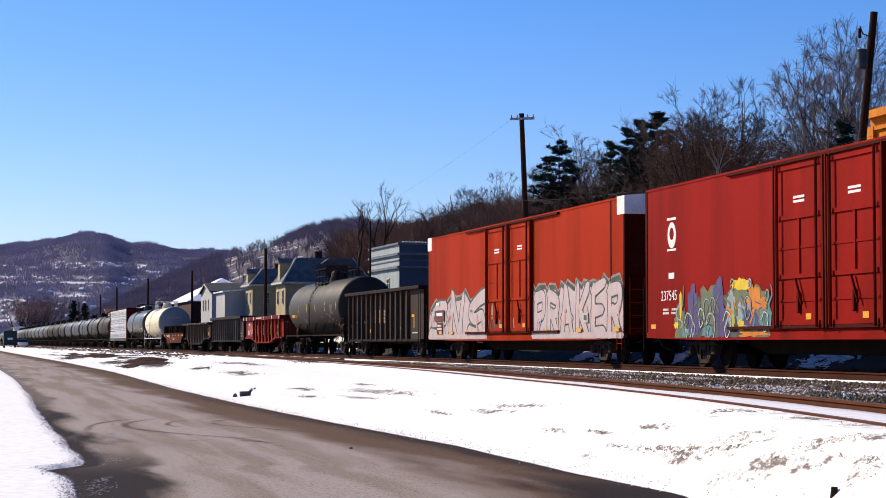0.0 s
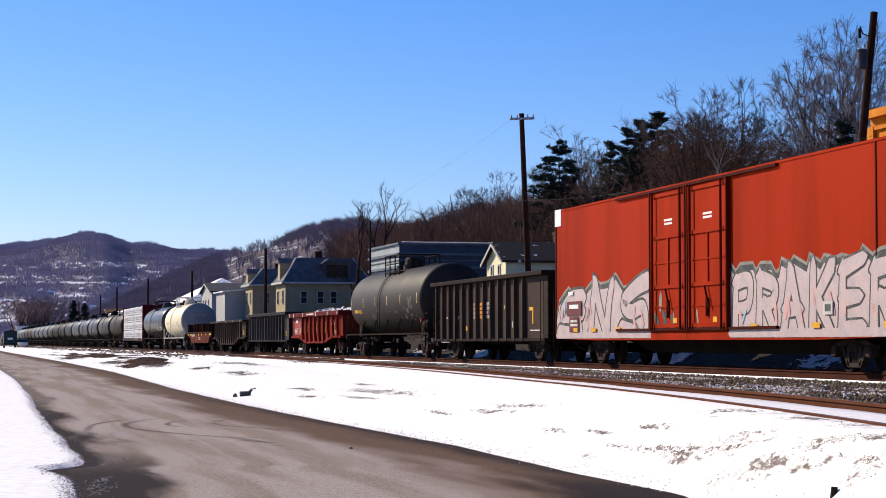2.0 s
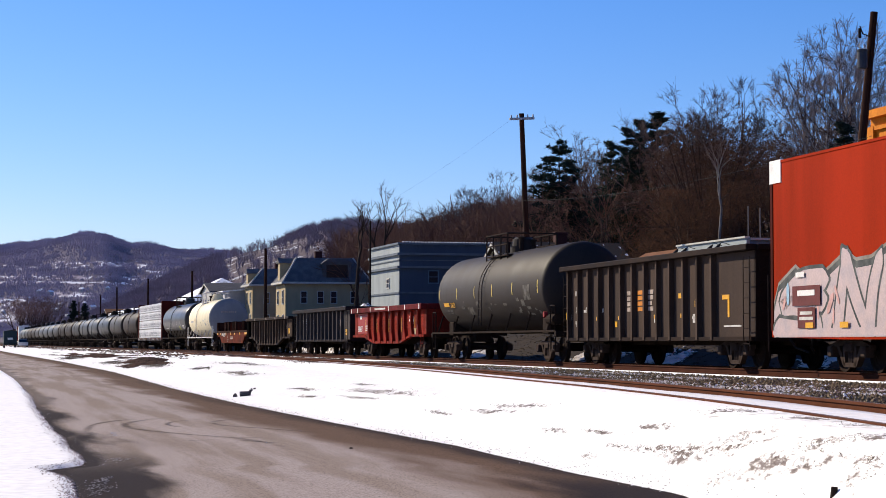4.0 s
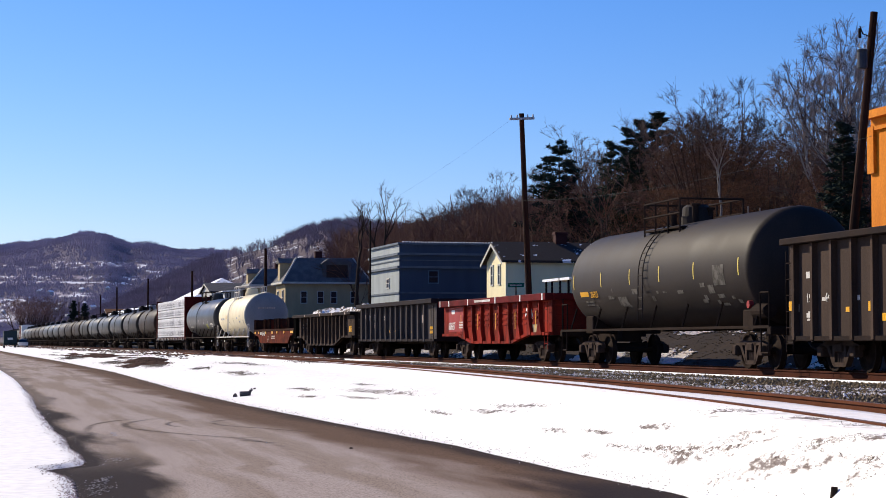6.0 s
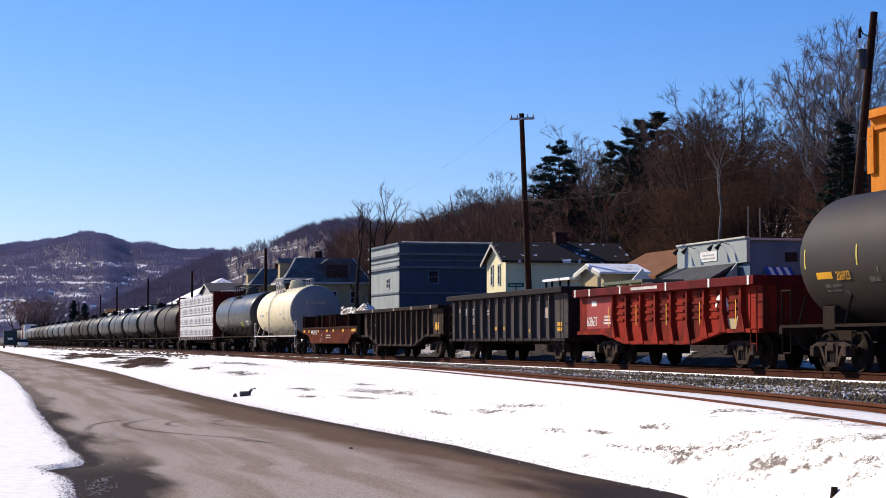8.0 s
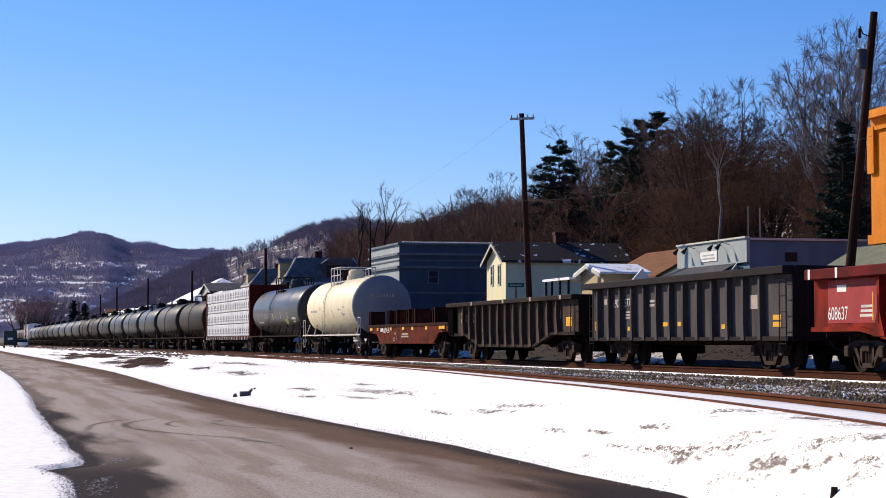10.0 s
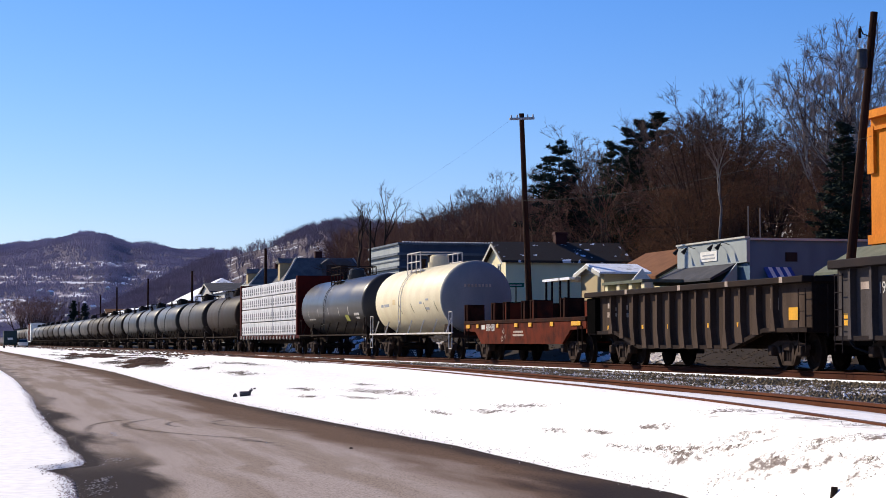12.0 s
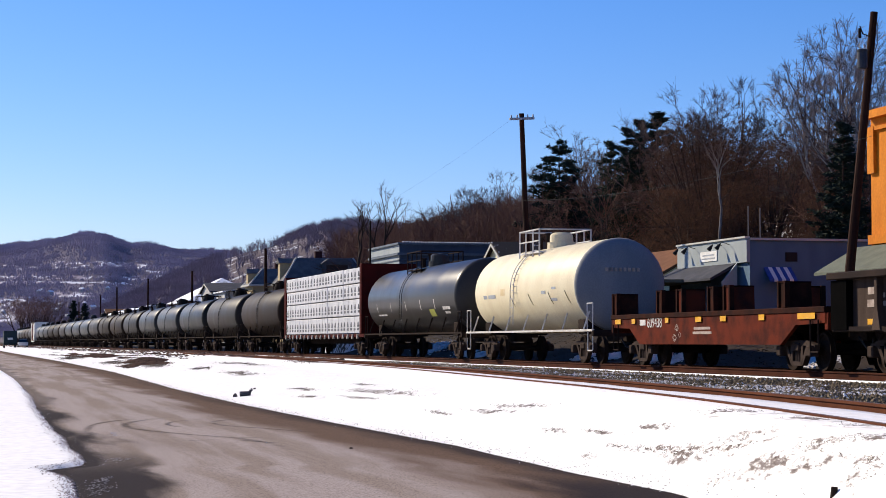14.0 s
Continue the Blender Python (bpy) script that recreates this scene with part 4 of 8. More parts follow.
def build_warehouse():
    h = thing("warehouse", "tall blue flat-roofed warehouse with mouldings, its sunlit front coloured pale grey", "warehouse", spot(121.6, 15.5, 0.2))
    L, D, H = 11.6, 8.0, 9.45
    # sunlit front, shaded end: the difference in light is put into the wall colours
    for nm, x0, x1, y0, y1, mat in (("front_wall", 0.25, L, -0.25, 0, LIGHTWALL), ("end_wall", 0, 0.25, -D, 0, WARESHADE), ("rear_wall", 0.25, L, -D, -D + 0.25, BLUEWALL), ("far_wall", L - 0.25, L, -D + 0.25, -0.25, BLUEWALL)):
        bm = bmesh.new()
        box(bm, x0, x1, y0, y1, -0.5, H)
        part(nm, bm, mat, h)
    bm = bmesh.new()
    box(bm, 0.25, L - 0.25, -D + 0.25, -0.25, H - 0.5, H - 0.3)
    part("roof", bm, SLATE, h)
    for z0, z1, out in ((H - 0.02, H + 0.16, 0.18), (8.55, 8.75, 0.22), (8.1, 8.18, 0.08), (7.45, 7.65, 0.24), (5.35, 5.5, 0.10)):
        band(h, "moulding", WAREBAND, L, D, z0, z1, out)
    for i in range(28):
        bm = bmesh.new()
        y = -0.3 - i * (D - 0.6) / 27
        box(bm, -0.19, -0.02, y - 0.07, y + 0.07, H + 0.16, H + 0.24)
        part("snow_lump", bm, SNOW, h)
    window(h, "e", 2.9, 6.75, 0.75, 0.95, BLUEWALL)
    window(h, "t", 4.2, 6.3, 0.9, 0.7)
    return h


PALEPIPE = material("weathered_grey_pipe", (0.16, 0.14, 0.13), (0.10, 0.085, 0.08), rough=0.7, scale=3)


def build_shop():
    h = thing("shop", "blue flat-roofed shop with a pale signboard front and awning", "shop", spot(40.8, 12.5, 0.2))
    L, D, H = 8.3, 6.4, 5.75
    shell(h, L, D, H - 0.04, BLUEWALL)
    bm = bmesh.new()
    box(bm, 0.22, L - 0.22, -D + 0.22, -0.22, H - 0.6, H - 0.4)
    part("roof", bm, SNOWROOF, h)
    bm = bmesh.new()
    box(bm, -0.04, L + 0.04, 0.003, 0.16, 4.75, H + 0.05, 0.01)
    part("signboard_front", bm, LIGHTWALL, h, "pale blue-grey signboard")
    bm = bmesh.new()
    box(bm, -0.05, L, 0.0, 0.25, H + 0.05, H + 0.13)
    box(bm, -0.12, 0.1, -D, 0, H - 0.04, H + 0.06)
    part("coping", bm, TRIM, h)
    bm = bmesh.new()
    box(bm, 3.3, 5.3, 0.165, 0.20, 4.95, 5.4)
    part("sign", bm, WHITE, h, "small white sign with faint print")
    for i, (a, b) in enumerate(((3.6, 5.0), (3.5, 5.1))):
        bm = bmesh.new()
        box(bm, a, b, 0.203, 0.21, 5.2 - 0.15 * i, 5.26 - 0.15 * i)
        part("sign_print", bm, GREYMETAL, h)
    for x in (1.9, 2.8, 6.0, 7.1):
        bm = bmesh.new()
        pipe(bm, [(x, 0.16, 5.6), (x, 0.5, 5.7), (x, 0.65, 5.6)], 0.014)
        revolve_at = Vector((x, 0.7, 5.52))
        tube(bm, revolve_at + Vector((0, -0.1, 0.1)), revolve_at + Vector((0, 0.08, -0.12)), 0.04, 0.11, n=10)
        part("sign_lamp", bm, BLACK, h)
    bm = bmesh.new()
    prism(bm, [(0.17, 4.75), (1.35, 4.1), (1.35, 4.0), (0.17, 4.6)], 1.2, L + 0.3, axis="X")
    part("awning", bm, SLATE, h, "dark sloping shingled awning")
    bm = bmesh.new()
    prism(bm, [(0.17, 4.75), (0.17, 2.0), (0.9, 3.9)], 1.0, 1.14, axis="X")
    part("awning_bracket", bm, LIGHTWALL, h)
    bm = bmesh.new()
    box(bm, -0.05, -0.003, -2.2, -1.65, 4.8, 5.2)
    part("vent", bm, BLACK, h)
    for u in (1.6, 3.6, 5.6):
        window(h, "e", u + 1.0, 2.6, 1.0, 1.2)
    for i in range(7):
        bm = bmesh.new()
        y = -0.65 - 0.18 * i
        prism(bm, [(-0.003, 4.55), (-0.7, 4.0), (-0.7, 3.9), (-0.003, 4.45)], y - 0.18, y)
        part("awning_stripe", bm, (SPRAYBLUE, WHITE)[i % 2], h)
    # a lower wing behind
    bm = bmesh.new()
    box(bm, 0.4, L - 0.2, -D - 6, -D, -0.5, 4.9)
    part("rear_wing", bm, BLUEWALL, h)
    bm = bmesh.new()
    box(bm, 0.3, L - 0.1, -D - 6.1, -D + 0.003, 4.9, 5.02)
    part("rear_roof", bm, SNOWROOF, h)
    for i, y in enumerate((-1.2, -2.2, -9.5)):
        bm = bmesh.new()
        tube(bm, (3 + i, y, H - 0.5), (3 + i, y, 7.4), 0.03, n=8)
        part("vent_pipe", bm, PALEPIPE, h)
    return h


def build_orange_house():
    h = thing("orange_building", "bright orange three-storey building above an olive awning", "building", spot(16.5, 12.5, 0.2))
    L, D, H = 12.8, 9.0, 9.7
    shell(h, L, D, H, ORANGEWALL)
    bm = bmesh.new()
    box(bm, 0.22, L - 0.22, -D + 0.22, -0.22, H - 0.4, H - 0.2)
    part("roof", bm, SLATE, h)
    for z0, z1, out in ((H - 0.05, H + 0.25, 0.30), (H - 0.5, H - 0.35, 0.12), (4.95, 5.3, 0.16)):
        band(h, "cornice", ORANGEWALL, L, D, z0, z1, out)
    bm = bmesh.new()
    box(bm, L - 0.5, L + 0.04, 0.0, 0.14, 7.6, H - 0.35)
    part("corner_board", bm, ORANGEWALL, h)
    for u in (1.6, 4.2, 6.8):
        for z in (6.6, 8.4):
            window(h, "t", u, z, 0.9, 1.3, CREAMWALL)
    bm = bmesh.new()
    prism(bm, [(0.16, 4.9), (1.9, 3.9), (1.9, 3.8), (0.16, 4.75)], -0.2, L + 1.0, axis="X")
    part("awning", bm, GREENROOF, h, "olive sloping awning")
    return h


def build_mansard(s, l, length, depth, eave, top, wall, near=True):
    h = thing("mansard_house", "tan house with a slate mansard roof and dormers", "house", spot(s, l, 0.2))
    shell(h, length, depth, eave, wall)
    bm = bmesh.new()
    lo = [(-0.35, 0.35), (length + 0.35, 0.35), (length + 0.35, -depth - 0.35), (-0.35, -depth - 0.35)]
    k = 1.5
    hi = [(k, -k), (length - k, -k), (length - k, -depth + k), (k, -depth + k)]
    a = [bm.verts.new((x, y, eave)) for x, y in lo]
    b = [bm.verts.new((x, y, top)) for x, y in hi]
    for i in range(4):
        bm.faces.new((a[i], a[(i + 1) % 4], b[(i + 1) % 4], b[i]))
    bm.faces.new(b)
    bm.faces.new(a[::-1])
    bmesh.ops.recalc_face_normals(bm, faces=bm.faces)
    part("mansard_roof", bm, GREYSLATE, h)
    bm = bmesh.new()
    for x0, x1, y0, y1 in ((-0.5, length + 0.5, 0.003, 0.5), (-0.5, -0.003, -depth - 0.5, 0)):
        box(bm, x0, x1, y0, y1, eave - 0.22, eave)
    part("eaves", bm, TRIM, h)
    # hips
    for p, q in zip(lo, hi):
        bm = bmesh.new()
        tube(bm, (*p, eave), (*q, top), 0.09, n=6)
        part("hip", bm, TRIM, h)
    # dormers
    for u in (depth * 0.62,):
        bm = bmesh.new()
        box(bm, 0.05, 1.6, -u - 1.6, -u + 1.6, eave + 0.2, top - 0.7)
        dormer = part("dormer", bm, GREYSLATE, h)
        bm = bmesh.new()
        prism(bm, [(-u - 1.8, top - 0.7), (-u + 1.8, top - 0.7), (-u + 1.0, top - 0.15), (-u - 1.0, top - 0.15)], -0.15, 2.0, axis="X")
        part("dormer_roof", bm, GREYSLATE, dormer)
        bm = bmesh.new()
        box(bm, -0.01, 0.05, -u - 1.2, -u + 1.2, eave + 0.45, top - 0.85)
        part("dormer_pane", bm, glass, dormer)
    bm = bmesh.new()
    box(bm, length / 2 - 0.7, length / 2 + 0.7, -1.4, 0.2, eave + 0.1, top - 0.6)
    dormer = part("dormer", bm, wall, h)
    bm = bmesh.new()
    prism(bm, [(length / 2 - 0.95, top - 0.6), (length / 2 + 0.95, top - 0.6), (length / 2, top)], -1.6, 0.35)
    part("dormer_roof", bm, GREYSLATE, dormer)
    for u in (0.22, 0.42, 0.58, 0.82):
        for z in (eave - 1.7, eave - 4.4):
            window(h, "e", depth * u, z, 0.6, 1.25)
    for u in (0.25, 0.75):
        for z in (eave - 1.7, eave - 4.4):
            window(h, "t", length * u, z, 0.8, 1.4)
    bm = bmesh.new()
    box(bm, length - 1.2, length - 0.6, -depth * 0.5 - 0.4, -depth * 0.5 + 0.4, top - 0.2, top + 0.9, 0.02)
    part("chimney", bm, BRICKWALL, h)
    return h


build_warehouse()
build_shop()
build_orange_house()
build_mansard(178.0, 15.5, 6.4, 9.4, 8.0, 10.75, TANWALL)
build_mansard(202.0, 15.5, 6.0, 8.0, 8.4, 10.4, TANWALL)
house("cream_house", "cream two-storey house with snow-patched dark roof", 89.6, 15.5, 4.8, 8.6, 6.85, 8.05, True, CREAMWALL, SNOWSLATE,
      [("t", 1.5, 5.9, 0.45, 1.25), ("t", 3.3, 5.9, 0.45, 1.25), ("t", 1.5, 2.9, 0.45, 1.25), ("t", 3.3, 2.9, 0.45, 1.25)], chimney=(2.4, -4.6, 7.4, 8.9))
house("brown_roofed_house", "low house with a brown shingled roof", 53.3, 13.0, 8.5, 5.0, 4.6, 5.95, False, CREAMWALL, BROWNROOF, [("t", 2.0, 2.6, 0.8, 1.1), ("t", 5.0, 2.6, 0.8, 1.1)])
house("white_gable_house", "white gabled house with small dark windows", 239.6, 15.5, 12.0, 7.0, 8.4, 9.7, True, WHITEWALL, SLATE,
      [("t", 3.5, 6.6, 0.8, 1.5), ("t", 6.5, 6.6, 0.8, 1.5), ("t", 9.0, 6.6, 0.8, 1.5)])
house("grey_house", "plain pale grey house with snow on its roof", 208.4, 13.0, 8.0, 9.0, 7.6, 8.0, False, WHITEWALL, SNOWROOF)
def hip_house(name, label, s, l, length, depth, eave, top, wall, roof, ridge=0.15):
    """A house under a hipped roof with a short ridge along the tracks."""
    h = thing(name, label, "house", spot(s, l))
    shell(h, length, depth, eave, wall)
    o = 0.5
    lo = [(-o, o), (length + o, o), (length + o, -depth - o), (-o, -depth - o)]
    r0, r1 = length * (0.42 - ridge / 2), length * (0.42 + ridge / 2)
    for k, ids in enumerate(((0, 1, 5, 4), (1, 2, 5), (2, 3, 4, 5), (3, 0, 4))):
        pts = [(*p, eave) for p in lo] + [(r0, -depth / 2, top), (r1, -depth / 2, top)]
        bm = bmesh.new()
        up = [bm.verts.new((pts[i][0], pts[i][1], pts[i][2] + 0.14)) for i in ids]
        dn = [bm.verts.new(pts[i]) for i in ids]
        bm.faces.new(up)
        bm.faces.new(dn[::-1])
        for a in range(len(ids)):
            b = (a + 1) % len(ids)
            bm.faces.new((up[a], dn[a], dn[b], up[b]))
        bmesh.ops.recalc_face_normals(bm, faces=bm.faces)
        part("roof_slope", bm, roof, h)
    for u in (0.25, 0.6):
        window(h, "t", length * u, eave - 2.2, 1.0, 1.6)
    return h


hip_house("dark_red_house", "dark red house under a steep snow-covered hipped roof", 301.0, 20.0, 34.0, 14.0, 8.3, 12.6, BRICKWALL, SNOWROOF)
house("dark_brown_house", "dark house with snow along its roof's edge", 342.0, 24.0, 16.0, 9.0, 9.6, 10.8, False, BRICKWALL, SNOWROOF)
house("long_white_house", "long white house with snow on its roof", 343.0, 14.0, 70.0, 8.0, 7.2, 8.4, False, WHITEWALL, SNOWROOF)
house("small_brown_house", "small brown house beside the line", 425.0, 16.0, 12.0, 9.0, 7.0, 9.0, True, TANWALL, BROWNROOF)


def build_porch():
    h = thing("porch_house", "low porch with white gable, snowy roof and slim posts", "porch", spot(51.5, 9.5, 0.2))
    shell(h, 3.6, 2.0, 4.65, TANWALL)
    gable_roof(h, 3.6, 2.0, 4.65, 5.05, True, SNOWROOF, WHITEWALL, over=0.3, th=0.10)
    bm = bmesh.new()
    box(bm, 3.6, 8.2, -2.4, 0.6, 4.42, 4.55)
    part("porch_roof", bm, SNOWROOF, h)
    for x in (4.2, 5.6, 7.0, 8.0):
        bm = bmesh.new()
        tube(bm, (x, 0.45, -0.4), (x, 0.45, 4.42), 0.06, n=8)
        part("post", bm, IRON, h)
    bm = bmesh.new()
    prism(bm, [(-0.4, 3.5), (-1.6, 3.5), (-1.6, 4.1), (-1.0, 4.75), (-0.4, 4.1)], -2.6, -2.5, axis="X")
    part("white_board", bm, WHITE, h, "small white gable board")
    bm = bmesh.new()
    box(bm, -6.2, -0.6, -3.6, 0.3, 4.0, 4.14)
    part("flat_canopy", bm, GREENROOF, h)
    for x in (-6.0, -4.3, -2.6, -0.9):
        bm = bmesh.new()
        box(bm, x - 0.22, x + 0.22, -0.2, 0.2, -0.4, 4.0, 0.01)
        part("pillar", bm, CREAMWALL, h)
    bm = bmesh.new()
    box(bm, -6.2, -0.6, -3.3, -3.1, -0.4, 4.0)
    part("rear_wall", bm, IRON, h)
    return h


build_porch()


# ---- poles and wires ----


def utility_pole(label, s, l, top, lean_x, lean_y, r=0.17, arm=True, arm_turn=0.0):
    x, y, a = main_line(s, l)
    g = ground_height(x, y) - 0.3
    p = thing("utility_pole", label, "utility pole", pose(x, y, g), group="utility poles")
    H = top - g
    bm = bmesh.new()
    tube(bm, (0, 0, 0), (lean_x, lean_y, H), r * 1.15, r * 0.8, n=12)
    part("pole", bm, POLEWOOD, p)
    if arm:
        d = Vector((math.cos(a + arm_turn), math.sin(a + arm_turn), 0.06))
        c = Vector((lean_x * 0.97, lean_y * 0.97, H - 0.28))
        bm = bmesh.new()
        q = d.to_track_quat("X", "Z").to_matrix().to_4x4()
        box(bm, -0.65, 0.65, -0.05, 0.05, -0.06, 0.06, 0.01)
        bmesh.ops.transform(bm, matrix=Matrix.Translation(c + Vector((0, -0.2, 0))) @ q, verts=bm.verts)
        part("crossarm", bm, GREYMETAL, p)
        for k in (-0.55, -0.25, 0.3, 0.58):
            bm = bmesh.new()
            b = c + d * k + Vector((0, -0.2, 0.06))
            tube(bm, b, b + Vector((0, 0, 0.14)), 0.045, 0.03, n=8)
            part("insulator", bm, GREYMETAL, p)
    return p


utility_pole("tall leaning timber utility pole with short crossarm", 55.9, 7.13, 12.95, -0.44, 0.0, r=0.15)
pole_b = utility_pole("leaning timber utility pole with a grey transformer", 20.0, 7.03, 12.2, 1.1, 0.0, r=0.15, arm=False)
for s, top in ((135.6, 9.84), (188.9, 9.7), (239.1, 10.4), (289.8, 10.5), (324.5, 10.1), (382.6, 9.9)):
    utility_pole("plain dark timber utility pole beside the line", s, 6.5, top, 0, 0, r=0.15, arm=False)


TRANSFORMER = material("dark_grey_enamel", (0.05, 0.053, 0.065), (0.035, 0.037, 0.045), rough=0.5, scale=3)


def dress_pole_b():
    bm = bmesh.new()
    revolve(bm, [(9.65, 0.05), (9.65, 0.14), (9.7, 0.16), (10.2, 0.16), (10.22, 0.18), (10.27, 0.18), (10.31, 0.05)], "Z", 18)
    bmesh.ops.translate(bm, verts=bm.verts, vec=(0.66, -0.2, -0.94))
    t = part("transformer", bm, TRANSFORMER, pole_b, "grey cylindrical transformer")
    for k in (0.0, 0.18):
        bm = bmesh.new()
        tube(bm, (0.58 + k * 0.8, -0.2, 9.33), (0.58 + k * 0.8, -0.2, 9.53), 0.03, 0.02, n=8)
        part("bushing", bm, GREYMETAL, t)
    bm = bmesh.new()
    pipe(bm, [(0.93, 0, 9.8), (0.68, -0.2, 9.85), (0.58, -0.25, 10.1)], 0.02)
    box(bm, 0.53, 0.62, -0.30, -0.21, 9.7, 10.02, 0.02)
    part("fuse_cutout", bm, IRON, pole_b)
    for k in (-0.1, 0.12):
        bm = bmesh.new()
        tube(bm, (1.1 + k, 0, 12.3), (1.1 + k, 0, 12.6), 0.04, 0.03, n=8)
        part("insulator", bm, GREYMETAL, pole_b)


dress_pole_b()
SIGNGREEN = material("sign_green", (0.015, 0.10, 0.055), (0.012, 0.07, 0.04), rough=0.5, scale=3)
x, y, _ = main_line(102.9, 9)
thin = thing("thin_pole", "slim grey metal pole", "pole", pose(x, y, 0.0))
bm = bmesh.new()
tube(bm, (0, 0, 0), (0, 0, 10.4), 0.09, 0.07, n=10)
part("shaft", bm, IRON, thin)


x, y, _ = main_line(61.5, 8.0)
sign = thing("street_sign", "small green street sign on a thin post", "street sign", pose(x, y, 0.2))
bm = bmesh.new()
tube(bm, (0, 0, 0), (0, 0, 4.35), 0.035, n=8)
part("post", bm, IRON, sign)
bm = bmesh.new()
box(bm, -0.42, 0.42, -0.02, 0.02, 4.2, 4.42, 0.005)
part("blade", bm, SIGNGREEN, sign, "green street name blade")
bm = bmesh.new()
box(bm, -0.32, 0.32, -0.026, -0.021, 4.28, 4.34)
part("blade_print", bm, OFFWHITE, sign)


def wire(label, a, b, sag, r=0.014):
    w = thing("overhead_wire", label, "wire", group="overhead wires")
    a, b = Vector(a), Vector(b)
    pts = [a.lerp(b, i / 14) - Vector((0, 0, sag * 4 * (i / 14) * (1 - i / 14))) for i in range(15)]
    bm = bmesh.new()
    pipe(bm, pts, r, n=4)
    part("cable", bm, BLACK, w)
    return w


ax, ay, _ = main_line(56.4, 7)
bx, by, _ = main_line(18.4, 7)
cx, cy, _ = main_line(135.6, 6.5)
wire("thin dark wire between two poles", (ax - 0.3, ay, 8.6), (bx + 0.3, by, 8.0), 0.5, 0.007)
wire("thin dark wire running to the next pole", (ax - 0.8, ay - 0.2, 12.6), (cx, cy, 9.8), 1.2, 0.003)
hx, hy, _ = main_line(70, 40)
wire("pale service wire going up the hillside", (ax, ay, 8.4), (hx, hy, 12.0), 0.5, 0.004)


# ---- trees ----
BARK = material("bare_bark", (0.048, 0.030, 0.024), (0.075, 0.050, 0.040), rough=0.95, scale=1.5, streak=4, mix=0.8, spread=0.35)
TWIG = material("brown_twigs", (0.098, 0.047, 0.034), (0.130, 0.070, 0.051), rough=0.95, scale=0.5, mix=0.8, bump=0, spread=0.4)
SYCAMORE = material("pale_grey_bark", (0.31, 0.285, 0.27), (0.18, 0.16, 0.15), rough=0.9, scale=2.0, mix=0.9)
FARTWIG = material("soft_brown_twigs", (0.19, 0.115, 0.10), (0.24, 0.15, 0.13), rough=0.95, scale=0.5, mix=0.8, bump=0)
CROWNTWIG = material("grey_brown_twigs", (0.105, 0.072, 0.062), (0.15, 0.108, 0.095), rough=0.95, scale=0.5, mix=0.8, bump=0, spread=0.3)
PALETWIG = material("pale_grey_twigs", (0.24, 0.20, 0.19), (0.17, 0.135, 0.125), rough=0.95, scale=0.5, mix=0.8, bump=0)
PALEBARK = material("pale_sycamore_bark", (0.22, 0.20, 0.185), (0.12, 0.105, 0.095), rough=0.9, scale=2.0, mix=0.9)
NEEDLE = island_material("dark_needles", (0.010, 0.020, 0.012), (0.030, 0.045, 0.028))
RUSSET = island_material("withered_leaves", (0.074, 0.038, 0.026), (0.110, 0.058, 0.039))


def let_light_through(m, share):
    """Thin dead leaves glow a little when the sun stands behind them."""
    nt = m.node_tree
    bs, out = nt.nodes["Principled BSDF"], nt.nodes["Material Output"]
    tr, mx = nt.nodes.new("ShaderNodeBsdfTranslucent"), nt.nodes.new("ShaderNodeMixShader")
    nt.links.new(bs.inputs["Base Color"].links[0].from_socket, tr.inputs["Color"])
    mx.inputs[0].default_value = share
    nt.links.new(bs.outputs[0], mx.inputs[1])
    nt.links.new(tr.outputs[0], mx.inputs[2])
    nt.links.new(mx.outputs[0], out.inputs["Surface"])


let_light_through(RUSSET, 0.5)
BRUSH = island_material("brown_brush", (0.060, 0.032, 0.025), (0.150, 0.085, 0.060))


def frustum(verts, faces, a, b, r0, r1, k):
    d = (b - a).normalized()
    u = d.orthogonal().normalized()
    v = d.cross(u)
    n = len(verts)
    for p, r in ((a, r0), (b, r1)):
        for i in range(k):
            w = 2 * math.pi * i / k
            verts.append(p + u * (r * math.cos(w)) + v * (r * math.sin(w)))
    for i in range(k):
        j = (i + 1) % k
        faces.append((n + i, n + j, n + k + j, n + k + i))


def fan_tree(rnd, verts, faces, x, y, z, h, wide, limbs, thick):
    """A small bare tree: a thin trunk and a rounded fan of thin limbs."""
    def sliver(a, b, w):
        k = len(verts)
        verts.extend([(a[0] - w, a[1], a[2]), (a[0] + w, a[1], a[2]), (b[0] + w * 0.3, b[1], b[2]), (b[0] - w * 0.3, b[1], b[2])])
        faces.append((k, k + 1, k + 2, k + 3))
    sliver((x, y, z), (x, y, z + h * 0.8), thick * 1.6)
    for _ in range(limbs):
        w = rnd.random() * 6.283
        a = h * rnd.uniform(0.2, 0.7)
        up = rnd.uniform(0.15, 1.0)
        d = wide * math.sqrt(1 - 0.8 * up * up) * rnd.uniform(0.5, 1.0)
        tip = (x + d * math.cos(w), y + d * math.sin(w), z + a + (h - a) * up)
        sliver((x, y, z + a), tip, thick)


